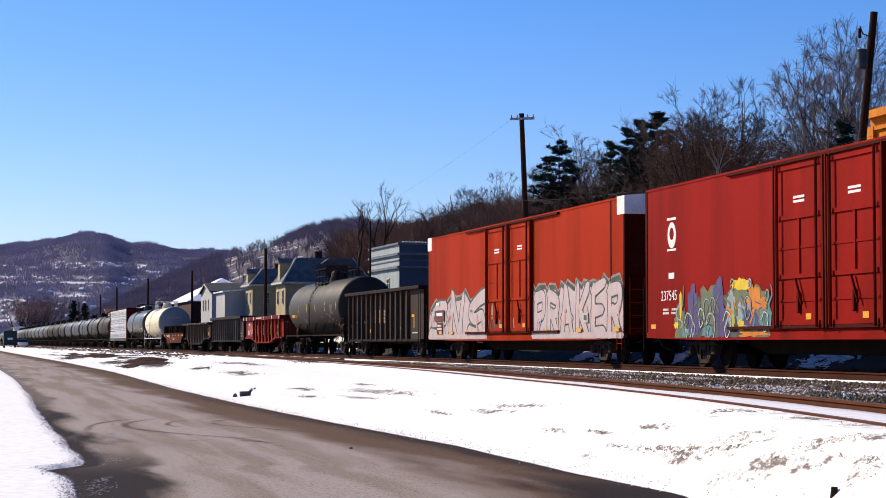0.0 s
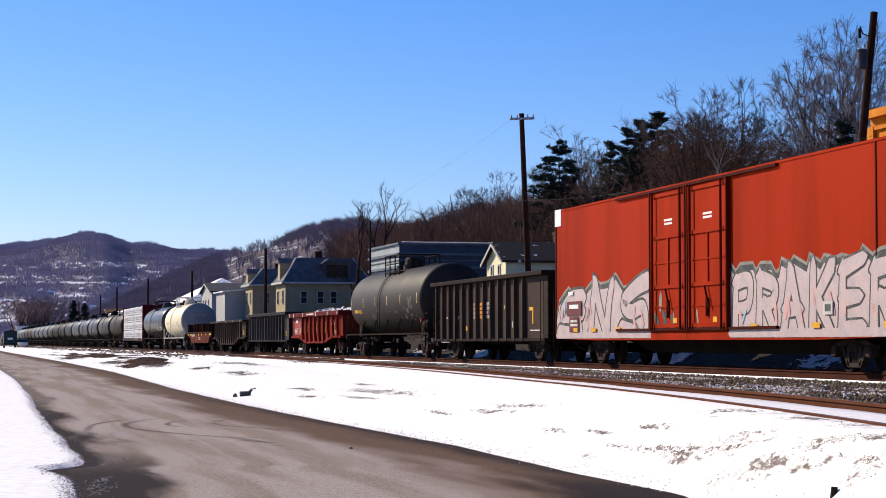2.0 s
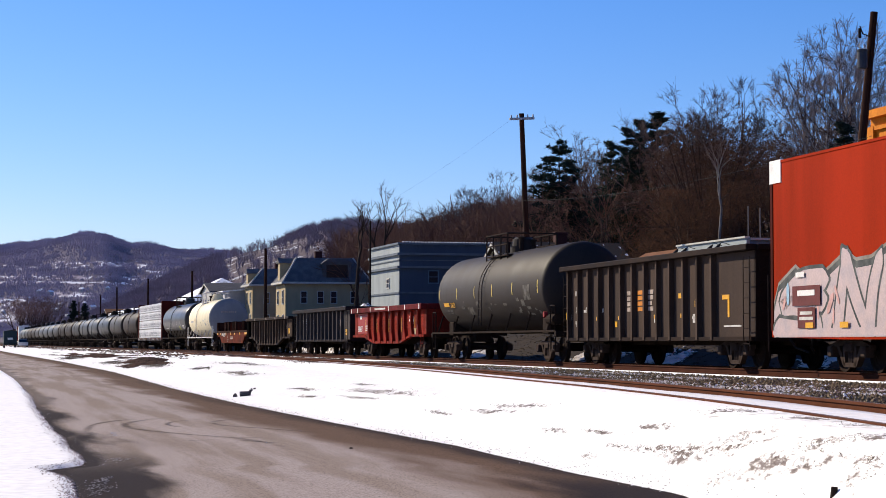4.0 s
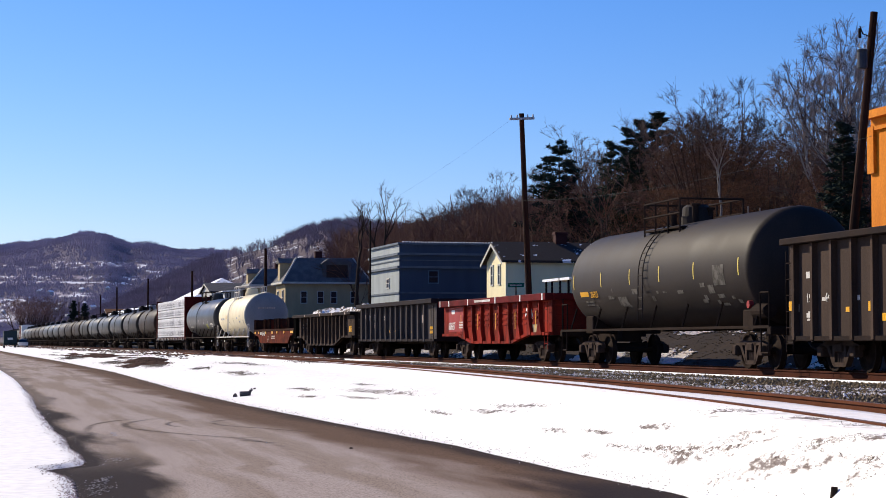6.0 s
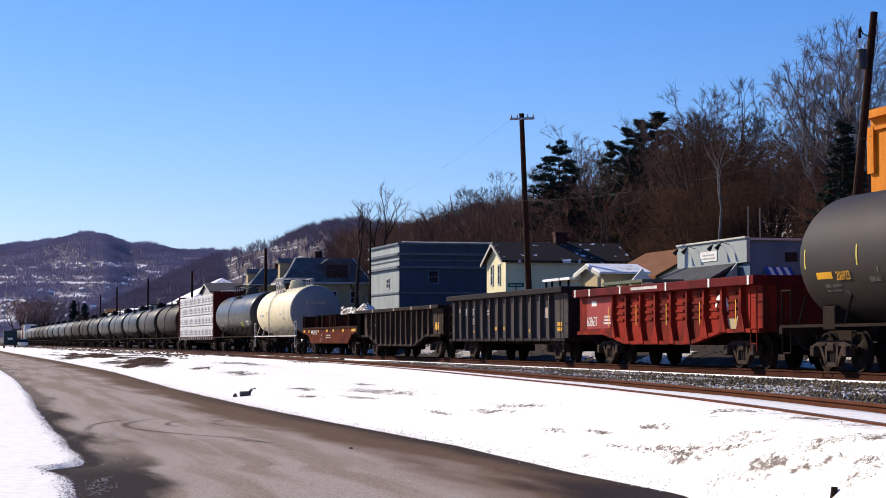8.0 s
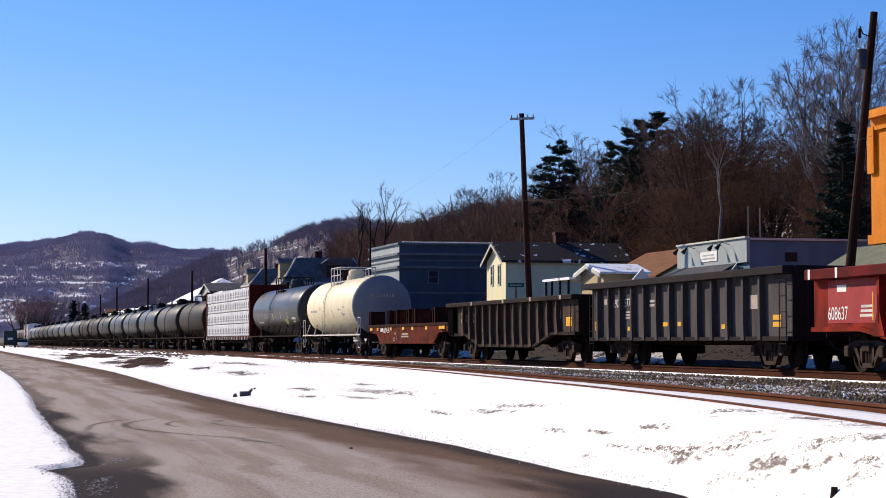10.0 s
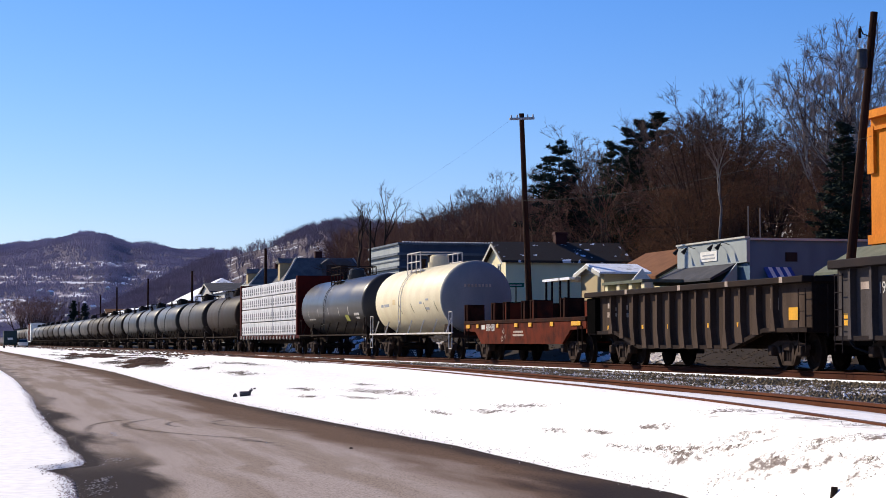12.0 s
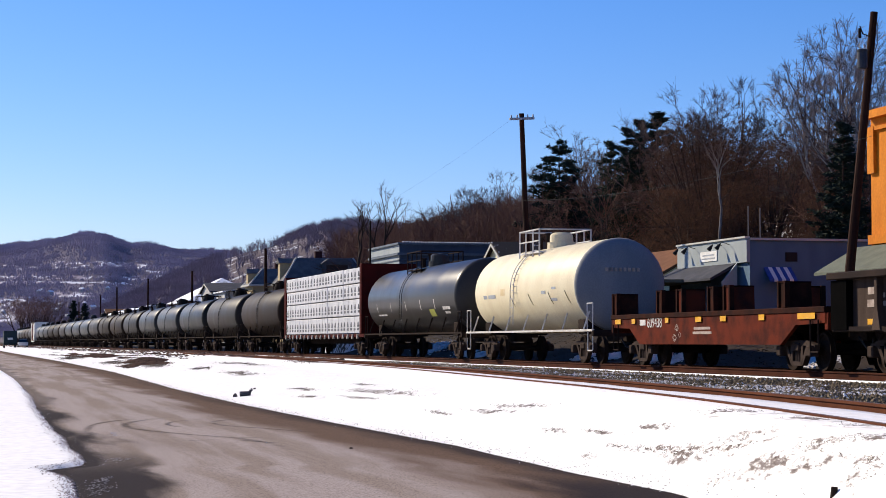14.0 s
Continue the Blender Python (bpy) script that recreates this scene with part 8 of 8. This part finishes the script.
def dress_orange():
    car, mid, W = orange_box, (16.6 + 41.85) / 2, 1.53
    crown = [(0.0, 1.55), (0.03, 2.0), (0.14, 2.4), (0.19, 2.2), (0.33, 2.25), (0.44, 2.62), (0.50, 2.42), (0.58, 2.45), (0.66, 2.68), (0.74, 2.25), (0.83, 2.3), (0.95, 2.66), (1.0, 2.5)]
    spray_word(car, "CNS", 41.7 - mid, 32.35 - mid, 0.95, 2.5, W + 0.012, crown, 0.17)
    crown = [(0.0, 2.35), (0.01, 2.6), (0.04, 2.42), (0.07, 2.58), (0.16, 2.58), (0.18, 2.4), (0.21, 2.56), (0.28, 2.54), (0.31, 2.3), (0.33, 2.35), (0.345, 2.62), (0.40, 2.48), (0.42, 2.64), (0.50, 2.42), (0.515, 2.66), (0.58, 2.45), (0.60, 2.6), (0.66, 2.5), (0.70, 2.56), (0.78, 2.42), (0.81, 2.72), (0.86, 2.5), (0.90, 2.6), (0.97, 2.66), (1.0, 2.3)]
    spray_word(car, "PRAKER", 26.25 - mid, 16.7 - mid, 0.95, 2.5, W + 0.012, crown, 0.25)
    rnd = random.Random(6)
    for a, b in ((41.4, 32.8), (26.0, 17.0)):
        for i in range(11):
            verts, faces = [], []
            x = rnd.uniform(b, a) - mid
            z = rnd.uniform(0.95, 1.7)
            stroke(verts, faces, [(x, z), (x + rnd.uniform(-0.25, 0.25), z + rnd.uniform(0.15, 0.45))], rnd.uniform(0.08, 0.18), W + 0.0265 + 0.0003 * i)
            mesh_from("colour_patch", verts, faces, SPRAY[rnd.choice(("blue", "pink", "pink", "pink"))], car)
        verts, faces = [], []
        stroke(verts, faces, [(a + 0.25 - mid, 0.90), (b - 0.25 - mid, 0.90)], 0.20, W + 0.0255)
        mesh_from("pale_sill_band", verts, faces, SILVER, car)
    # faint sprayed remains on the doors
    for i in range(9):
        verts, faces = [], []
        x, z = rnd.uniform(-2.7, 2.7), rnd.uniform(1.1, 1.7)
        stroke(verts, faces, [(x, z), (x + rnd.uniform(-0.3, 0.3), z + rnd.uniform(0.15, 0.4))], rnd.uniform(0.1, 0.24), W + 0.052 + 0.001 * i)
        mesh_from("faded_spray", verts, faces, rnd.choice((MIST, HALO)), car)
    plate(car, "data_panel", SPRAY["maroon"], 38.9 - mid, 40.5 - mid, 1.52, 1.98, W + 0.045)
    plate(car, "data_panel", SPRAY["maroon"], 39.2 - mid, 40.2 - mid, 1.0, 1.48, W + 0.045)
    bars(car, WHITE, 39.2 - mid, 40.2 - mid, 1.68, 1.90, W + 0.052, 1, "faded_number")
    bars(car, OFFWHITE, 39.3 - mid, 40.1 - mid, 1.15, 1.4, W + 0.052, 2)
    bars(car, WHITE, 39.8 - mid, 40.3 - mid, 2.12, 2.32, W + 0.045, 1, "reporting_mark")
    for s in (39.5, 37.6, 35.2, 30.5, 28.4, 24.6, 20.9, 17.2):
        plate(car, "reflector", YELLOW, s - mid - 0.22, s - mid + 0.22, 1.0, 1.13, W + 0.056)
    plate(car, "placard", OFFWHITE, 20.0 - mid, 20.5 - mid, 1.3, 1.6, W + 0.05)
    plate(car, "placard_print", HALO, 20.1 - mid, 20.4 - mid, 1.37, 1.53, W + 0.057, 0.004)


def dress_red():
    car, mid, W = red_box, 2.0, 1.53
    rnd = random.Random(9)
    a, b = 12.2 - mid, 5.2 - mid

    def blob(col, u, z, ru, rz, level, ragged=0.3, n=22):
        """A sprayed patch with a ragged outline."""
        x = a + (b - a) * u
        verts = [(x, W + 0.0125 + 0.0004 * level, z)]
        for i in range(n):
            w = 2 * math.pi * i / n
            k = 1 + ragged * rnd.uniform(-1, 1)
            verts.append((x + ru * k * math.cos(w), verts[0][1], max(z + rz * k * math.sin(w), 0.80)))
        mesh_from("spray_patch", verts, [(0, 1 + i, 1 + (i + 1) % n) for i in range(n)], SPRAY.get(col, HALO), car)

    patches = [("haze", 0.10, 1.1, 0.6, 0.4), ("green", 0.06, 1.15, 0.45, 0.55), ("haze", 0.35, 1.4, 1.0, 0.6), ("green", 0.38, 1.55, 0.8, 0.55), ("haze", 0.65, 1.45, 1.2, 0.65), ("green", 0.70, 1.5, 0.9, 0.7), ("pale", 0.72, 1.3, 0.5, 0.4), ("green", 0.86, 1.35, 0.75, 0.75), ("haze", 0.55, 1.0, 1.4, 0.25)]
    patches += [("purple", 0.20, 1.55, 0.42, 0.72), ("purple", 0.22, 1.1, 0.4, 0.3), ("purple", 0.47, 1.75, 0.34, 0.62), ("purple", 0.52, 1.2, 0.32, 0.45), ("pale", 0.60, 1.5, 0.3, 0.5), ("purple", 0.80, 1.25, 0.5, 0.22), ("purple", 0.88, 1.0, 0.35, 0.16), ("teal", 0.93, 1.3, 0.38, 0.3), ("teal", 0.12, 0.95, 0.3, 0.15), ("teal", 0.36, 0.95, 0.4, 0.16)]
    patches += [("yellow", 0.07, 1.7, 0.10, 0.42), ("yellow", 0.02, 1.15, 0.18, 0.10), ("yellow", 0.70, 2.12, 0.62, 0.15), ("orange", 0.82, 1.72, 0.34, 0.42), ("orange", 0.88, 1.62, 0.42, 0.15), ("orange", 0.80, 0.9, 0.9, 0.10), ("yellow", 0.70, 1.1, 0.2, 0.16), ("lime", 0.62, 1.25, 0.14, 0.24)]
    for j, (col, u, z, ru, rz) in enumerate(patches):
        blob(col, u, z, ru, rz, j, 0.42 if col in ("orange", "haze") else 0.25)
    for i in range(46):
        u = rnd.random()
        z = rnd.uniform(0.85, 1.75)
        col = ("purple", "green", "haze", "pale")[i % 4] if u < 0.55 else ("orange", "haze", "green", "teal", "purple")[i % 5]
        x, h = a + (b - a) * (0.03 + 0.94 * u), rnd.uniform(0.15, 0.5)
        verts, faces = [], []
        stroke(verts, faces, [(x, z), (x + rnd.uniform(-0.25, 0.25), z + h * 0.5), (x + rnd.uniform(-0.3, 0.3), z + h)], rnd.uniform(0.05, 0.13), W + 0.0215 + 0.00006 * i, 0.4)
        mesh_from("spray_stroke", verts, faces, SPRAY.get(col, HALO), car)
    # white loops and pale edges drawn over the patches
    for i, (u, z, w) in enumerate(((0.16, 1.05, 0.34), (0.36, 1.45, 0.30), (0.40, 1.0, 0.36), (0.42, 1.6, 0.2), (0.57, 1.1, 0.3), (0.62, 2.12, 0.13), (0.79, 2.12, 0.10), (0.95, 1.8, 0.12), (0.93, 1.15, 0.22), (0.77, 1.5, 0.26), (0.30, 1.3, 0.22))):
        x = a + (b - a) * u
        for m, (mat, thick) in enumerate(((HALO, 0.06), (SPRAY["pale"] if i % 2 else OFFWHITE, 0.032))):
            verts, faces = [], []
            stroke(verts, faces, [(x + w, z + 0.4 * w), (x + 0.3 * w, z + 1.2 * w), (x - 0.8 * w, z + 0.7 * w), (x - 0.5 * w, z - 0.5 * w), (x + 0.3 * w, z - w), (x + 0.7 * w, z - 0.1 * w)], thick, W + 0.0245 + 0.0008 * i + 0.0004 * m)
            mesh_from("white_scrawl", verts, faces, mat, car)
    # round emblem, number and small print
    bm = bmesh.new()
    tube(bm, (12.43 - mid, W, 3.62), (12.43 - mid, W + 0.012, 3.62), 0.34, n=28)
    for v in bm.verts:
        v.co.z = 3.62 + (v.co.z - 3.62) * 1.05
    part("round_emblem", bm, WHITE, car, "white round emblem")
    bm = bmesh.new()
    tube(bm, (12.43 - mid, W + 0.006, 3.66), (12.43 - mid, W + 0.018, 3.66), 0.17, n=20)
    part("emblem_core", bm, RED, car)
    bars(car, WHITE, 12.1 - mid, 12.8 - mid, 4.0, 4.12, W + 0.006, 1)
    bars(car, WHITE, 12.1 - mid, 12.8 - mid, 3.16, 3.26, W + 0.006, 1)
    bars(car, WHITE, 12.25 - mid, 12.7 - mid, 2.34, 2.62, W + 0.006, 1, "reporting_mark")
    text_part(car, "237545", 13.35 - mid, W + 0.009, 1.83, 0.40, WHITE, squeeze=1.1)
    bars(car, OFFWHITE, 11.9 - mid, 12.5 - mid, 1.42, 1.62, W + 0.006, 2)
    bars(car, OFFWHITE, 12.7 - mid, 13.2 - mid, 1.42, 1.62, W + 0.006, 2)


def dress_gondolas():
    car, mid, W = coal_gondola, (43.3 + 59.35) / 2, 1.38
    for k, (a, b) in enumerate(((53.15, 52.45), (52.25, 51.75), (51.45, 50.85))):
        for z in (1.58, 1.74, 1.90, 2.06):
            cut = 0.12 if (k == 2 and z in (1.74,)) else 0.0
            plate(car, "faded_panel", SPRAY["orange"] if k == 1 else FADED, b - mid + cut, a - mid, z, z + 0.12, W + 0.004)
    text_part(car, "197", 58.35 - mid, W + 0.006, 1.60, 0.30, OFFWHITE)
    text_part(car, "441", 57.3 - mid, W + 0.006, 1.60, 0.30, OFFWHITE)
    bars(car, OFFWHITE, 57.95 - mid, 58.35 - mid, 2.08, 2.34, W + 0.006, 1, "reporting_mark")
    bars(car, OFFWHITE, 57.8 - mid, 58.3 - mid, 1.15, 1.4, W + 0.006, 3)
    plate(car, "reflector", YELLOW, 58.95 - mid, 59.38 - mid, 1.4, 1.64, W + 0.006)
    for s in (55.95, 53.8, 50.58, 48.4):
        plate(car, "reflector", YELLOW, s - mid - 0.22, s - mid + 0.22, 1.35, 1.46, W + 0.006)
    plate(car, "yellow_mark", YELLOW, 45.0 - mid, 45.12 - mid, 1.32, 1.9, W + 0.006)
    plate(car, "yellow_mark", YELLOW, 45.12 - mid, 45.5 - mid, 1.78, 1.9, W + 0.006)
    bars(car, OFFWHITE, 44.2 - mid, 45.4 - mid, 1.05, 1.12, W + 0.006, 1)
    rnd = random.Random(14)
    for i in range(14):
        s, z = rnd.uniform(46, 59), rnd.uniform(1.0, 1.9)
        plate(car, "worn_mark", OFFWHITE if i % 3 else YELLOW, s - mid - 0.1, s - mid + 0.12, z, z + rnd.uniform(0.06, 0.25), W + 0.004)
    car, mid = red_gondola, (79.3 + 94.35) / 2
    plate(car, "bright_panel", REDPANEL, 90.9 - mid, 93.6 - mid, 1.1, 2.06, W + 0.004)
    bars(car, WHITE, 92.6 - mid, 93.1 - mid, 1.72, 1.98, W + 0.012, 1, "reporting_mark")
    text_part(car, "608637", 93.6 - mid, W + 0.014, 1.18, 0.42, WHITE, squeeze=0.85)
    bars(car, OFFWHITE, 91.2 - mid, 91.9 - mid, 1.2, 1.5, W + 0.012, 3)
    for s in (94.1, 92.6, 89.6, 85.6, 82.3, 79.6):
        plate(car, "white_mark", WHITE, s - mid - 0.06, s - mid + 0.06, 2.10, 2.33, W + 0.252)
    bars(car, OFFWHITE, 86.3 - mid, 88.6 - mid, 2.14, 2.28, W + 0.252, 1)
    for s in (90.75, 88.17, 85.6, 83.0, 80.45):
        plate(car, "yellow_strip", YELLOW, s - mid + 0.07, s - mid + 0.12, 1.15, 1.75, W + 0.2)
    bm = bmesh.new()
    pts = [(81.5 - mid + 0.5 - 0.42 * math.cos(w * 0.35), 1.55 + 0.32 * math.sin(w * 0.35)) for w in range(9)]
    verts, faces = [], []
    stroke(verts, faces, pts, 0.14, W + 0.012)
    bm.free()
    mesh_from("white_emblem", verts, faces, WHITE, car)
    plate(car, "tan_panel", TANWALL, 80.7 - mid, 81.7 - mid, 0.95, 1.35, W + 0.006)
    for i in range(8):
        s0_ = 80.6 + i * 1.2875
        for z in (1.3, 1.5, 1.7, 1.9):
            plate(car, "inner_rung", GONRED, s0_ - mid + 0.35, s0_ - mid + 0.95, z, z + 0.07, W + 0.004, 0.03)
    car, mid = grey_gondola, (95.7 + 111.3) / 2
    for words, s in (("190", 109.22), ("577", 108.14)):
        text_part(car, words, s - mid, W + 0.006, 1.72, 0.36, OFFWHITE, squeeze=1.0)
    bars(car, FADED, 109.5 - mid, 110.1 - mid, 1.74, 2.02, W + 0.006, 1, "reporting_mark")
    bars(car, FADED, 107.5 - mid, 108.1 - mid, 1.35, 1.6, W + 0.006, 3)
    bars(car, FADED, 105.3 - mid, 105.9 - mid, 1.66, 1.9, W + 0.006, 2)
    plate(car, "placard", FADED, 97.7 - mid, 98.3 - mid, 1.5, 1.85, W + 0.006)
    for s, z in ((110.75, 1.05), (110.75, 1.2), (107.6, 1.02), (104.5, 1.12), (103.3, 1.12), (100.0, 1.02), (96.6, 1.05), (96.6, 1.22)):
        plate(car, "reflector", YELLOW, s - mid - 0.24, s - mid + 0.24, z, z + 0.12, W + 0.006)
    car, mid = mill_gondola, (112.8 + 129.6) / 2
    plate(car, "dark_end_panel", TARBLACK, 128.75 - mid, 129.58 - mid, 0.95, 2.04, W + 0.004, 0.16, "black end panel")
    bars(car, FADED, 127.5 - mid, 128.0 - mid, 1.35, 1.9, W + 0.006, 2, "faded_number")
    for s in (127.8, 124.6, 122.4, 119.3, 117.2):
        plate(car, "reflector", YELLOW, s - mid - 0.2, s - mid + 0.2, 1.06, 1.18, W + 0.006)
    plate(car, "orange_placard", YELLOW, 113.5 - mid, 114.1 - mid, 1.2, 1.5, W + 0.006)
    plate(car, "placard", FADED, 114.7 - mid, 115.2 - mid, 1.45, 1.75, W + 0.006)
    bars(car, FADED, 126.0 - mid, 126.6 - mid, 1.35, 1.8, W + 0.006, 2)
    bars(car, FADED, 127.1 - mid, 127.5 - mid, 1.4, 1.75, W + 0.006, 2)
    for s in (125.5, 121.0, 117.5, 114.0):
        plate(car, "white_mark", FADED, s - mid - 0.1, s - mid + 0.1, 2.08, 2.22, W + 0.252)


REDPANEL = material("bright_red_panel", (0.32, 0.03, 0.03), (0.22, 0.025, 0.025), rough=0.55, scale=2)


def shell_patch(car, name, mat, x0, x1, a0, a1, radius, centre, n=5):
    """A painted patch that lies on a tank's shell."""
    verts, faces = [], []
    for i in range(n + 1):
        a = radians(a0 + (a1 - a0) * i / n)
        for k in (x0, x1):
            verts.append((k, math.cos(a) * (radius + 0.006), centre + math.sin(a) * (radius + 0.006)))
    for i in range(n):
        faces.append((2 * i, 2 * i + 1, 2 * i + 3, 2 * i + 2))
    return mesh_from(name, verts, faces, mat, car)


def dress_tanks():
    car, mid = long_tank, (60.5 + 78.0) / 2
    tank_stripes(car, [s - mid for s in (76.35, 73.54, 70.82, 68.25, 65.5, 62.3)], 0.07, 1.52, 2.60, -9, 8, PALEYELLOW)
    shell_patch(car, "yellow_reporting_mark", YELLOW, 74.95 - mid, 75.8 - mid, -19, -13, 1.52, 2.60)
    digits = text_part(car, "206923", 74.7 - mid, 1.50, 2.05, 0.29, YELLOW, squeeze=0.85)
    digits.matrix_local = Matrix.Translation((74.7 - mid, 1.455, 2.06)) @ pose(0, 0, 0, 106, 0, 180)
    for x, w, a0, a1 in ((75.5, 0.9, -27, -24), (75.5, 0.8, -31, -29), (73.0, 0.5, -24, -20), (72.2, 0.8, -34, -22)):
        shell_patch(car, "faded_print", DUST, x - mid - w, x - mid, a0, a1, 1.52, 2.60)
    rnd = random.Random(31)
    for i in range(22):
        x, a = rnd.uniform(62.5, 74.5) - mid, rnd.uniform(-40, -16)
        shell_patch(car, "chalk_scrawl", DUST, x, x + rnd.uniform(0.06, 0.5), a, a + rnd.uniform(1.5, 6), 1.52, 2.60, 2)
    shell_patch(car, "placard", DUST, 63.3 - mid, 64.1 - mid, -17, 3, 1.52, 2.60)
    for i in range(5):
        shell_patch(car, "placard_print", DUST, 63.4 - mid, 64.0 - mid, -15 + 3.4 * i, -13.6 + 3.4 * i, 1.524, 2.60, 1)
    shell_patch(car, "square_placard", DUST, 64.2 - mid, 64.6 - mid, -25, -16, 1.52, 2.60)
    bm = bmesh.new()
    tube(bm, (61.9 - mid, 1.3, 1.62), (61.9 - mid, 1.42, 1.62), 0.1, n=12)
    part("red_lamp", bm, REDPANEL, car)
    bm = bmesh.new()
    revolve(bm, [(61.0 - mid, 0.03), (61.0 - mid, 0.18), (61.8 - mid, 0.2), (61.8 - mid, 0.03)], "X", 14)
    bmesh.ops.translate(bm, verts=bm.verts, vec=(0, 1.2, 1.45))
    part("air_tank", bm, IRON, car)
    car, mid = black_tank, (164.3 + 182.9) / 2
    tank_stripes(car, [s - mid for s in (179.9, 177.0, 174.0, 171.2, 168.7)], 0.10, 1.5, 2.58, -20, -4, OFFWHITE)
    shell_patch(car, "yellow_tag", SPRAY["lime"], 168.9 - mid, 169.8 - mid, -33, -20, 1.5, 2.58)
    shell_patch(car, "faded_print", OFFWHITE, 178.2 - mid, 180.0 - mid, -27, -24, 1.5, 2.58)
    shell_patch(car, "faded_print", OFFWHITE, 166.2 - mid, 167.4 - mid, -22, -17, 1.5, 2.58)
    shell_patch(car, "faded_print", OFFWHITE, 166.4 - mid, 167.2 - mid, -29, -25, 1.5, 2.58)
    car, mid = white_tank, 155.55
    for x, w, a0, a1 in ((160.6, 0.5, -9, -4), (159.9, 1.0, -9, -4), (153.0, 0.5, -8, -4), (151.8, 0.5, -3, 0), (152.0, 0.7, -18, -14)):
        shell_patch(car, "stencil", GREYMETAL, x - mid - w, x - mid, a0, a1, 1.52, 2.52)
    shell_patch(car, "orange_stain", TANKSTAIN, 157.6 - mid, 158.2 - mid, -6, 3, 1.52, 2.52)
    for s in (156.9, 154.6, 152.2, 150.3):
        verts, faces = [], []
        x = s - mid
        for i in range(5):
            a = radians(-6 - 4 * i)
            for k in (-0.03, 0.03):
                verts.append((x + k - 0.09 * i, math.cos(a) * 1.527, 2.52 + math.sin(a) * 1.527))
        for i in range(4):
            faces.append((2 * i, 2 * i + 1, 2 * i + 3, 2 * i + 2))
        mesh_from("dark_drip", verts, faces, IRON, car)


PALEYELLOW = material("faded_yellow_stripe", (0.55, 0.44, 0.10), (0.42, 0.33, 0.09), rough=0.6, scale=4)
TANKSTAIN = material("ochre_stain", (0.62, 0.48, 0.26), (0.70, 0.60, 0.40), rough=0.6, scale=4)
DUST = material("chalky_dust_mark", (0.105, 0.096, 0.086), (0.032, 0.028, 0.025), rough=0.8, scale=5, mix=0.9)
dress_orange()
dress_red()
dress_gondolas()
dress_tanks()


def motions():
    """The train rolls past at an even speed."""
    times = [i * 0.5 for i in range(29)]
    for car, s0, arm in CARS:
        rows = []
        for t in times:
            s = s0 - SPEED * t
            ax, ay, _ = main_line(s - arm)
            bx, by, _ = main_line(s + arm)
            rows.append((t, pose((ax + bx) / 2, (ay + by) / 2, RAIL, 0, 0, math.degrees(math.atan2(by - ay, bx - ax)))))
        walk(car, rows)
    turn = math.degrees(SPEED / 0.455)
    ticks = [i / 15 for i in range(211)]
    for ws in WHEELS[:44]:
        x, y, z = ws.location
        walk(ws, [(t, pose(x, y, z, 0, -turn * t, 0)) for t in ticks])


motions()
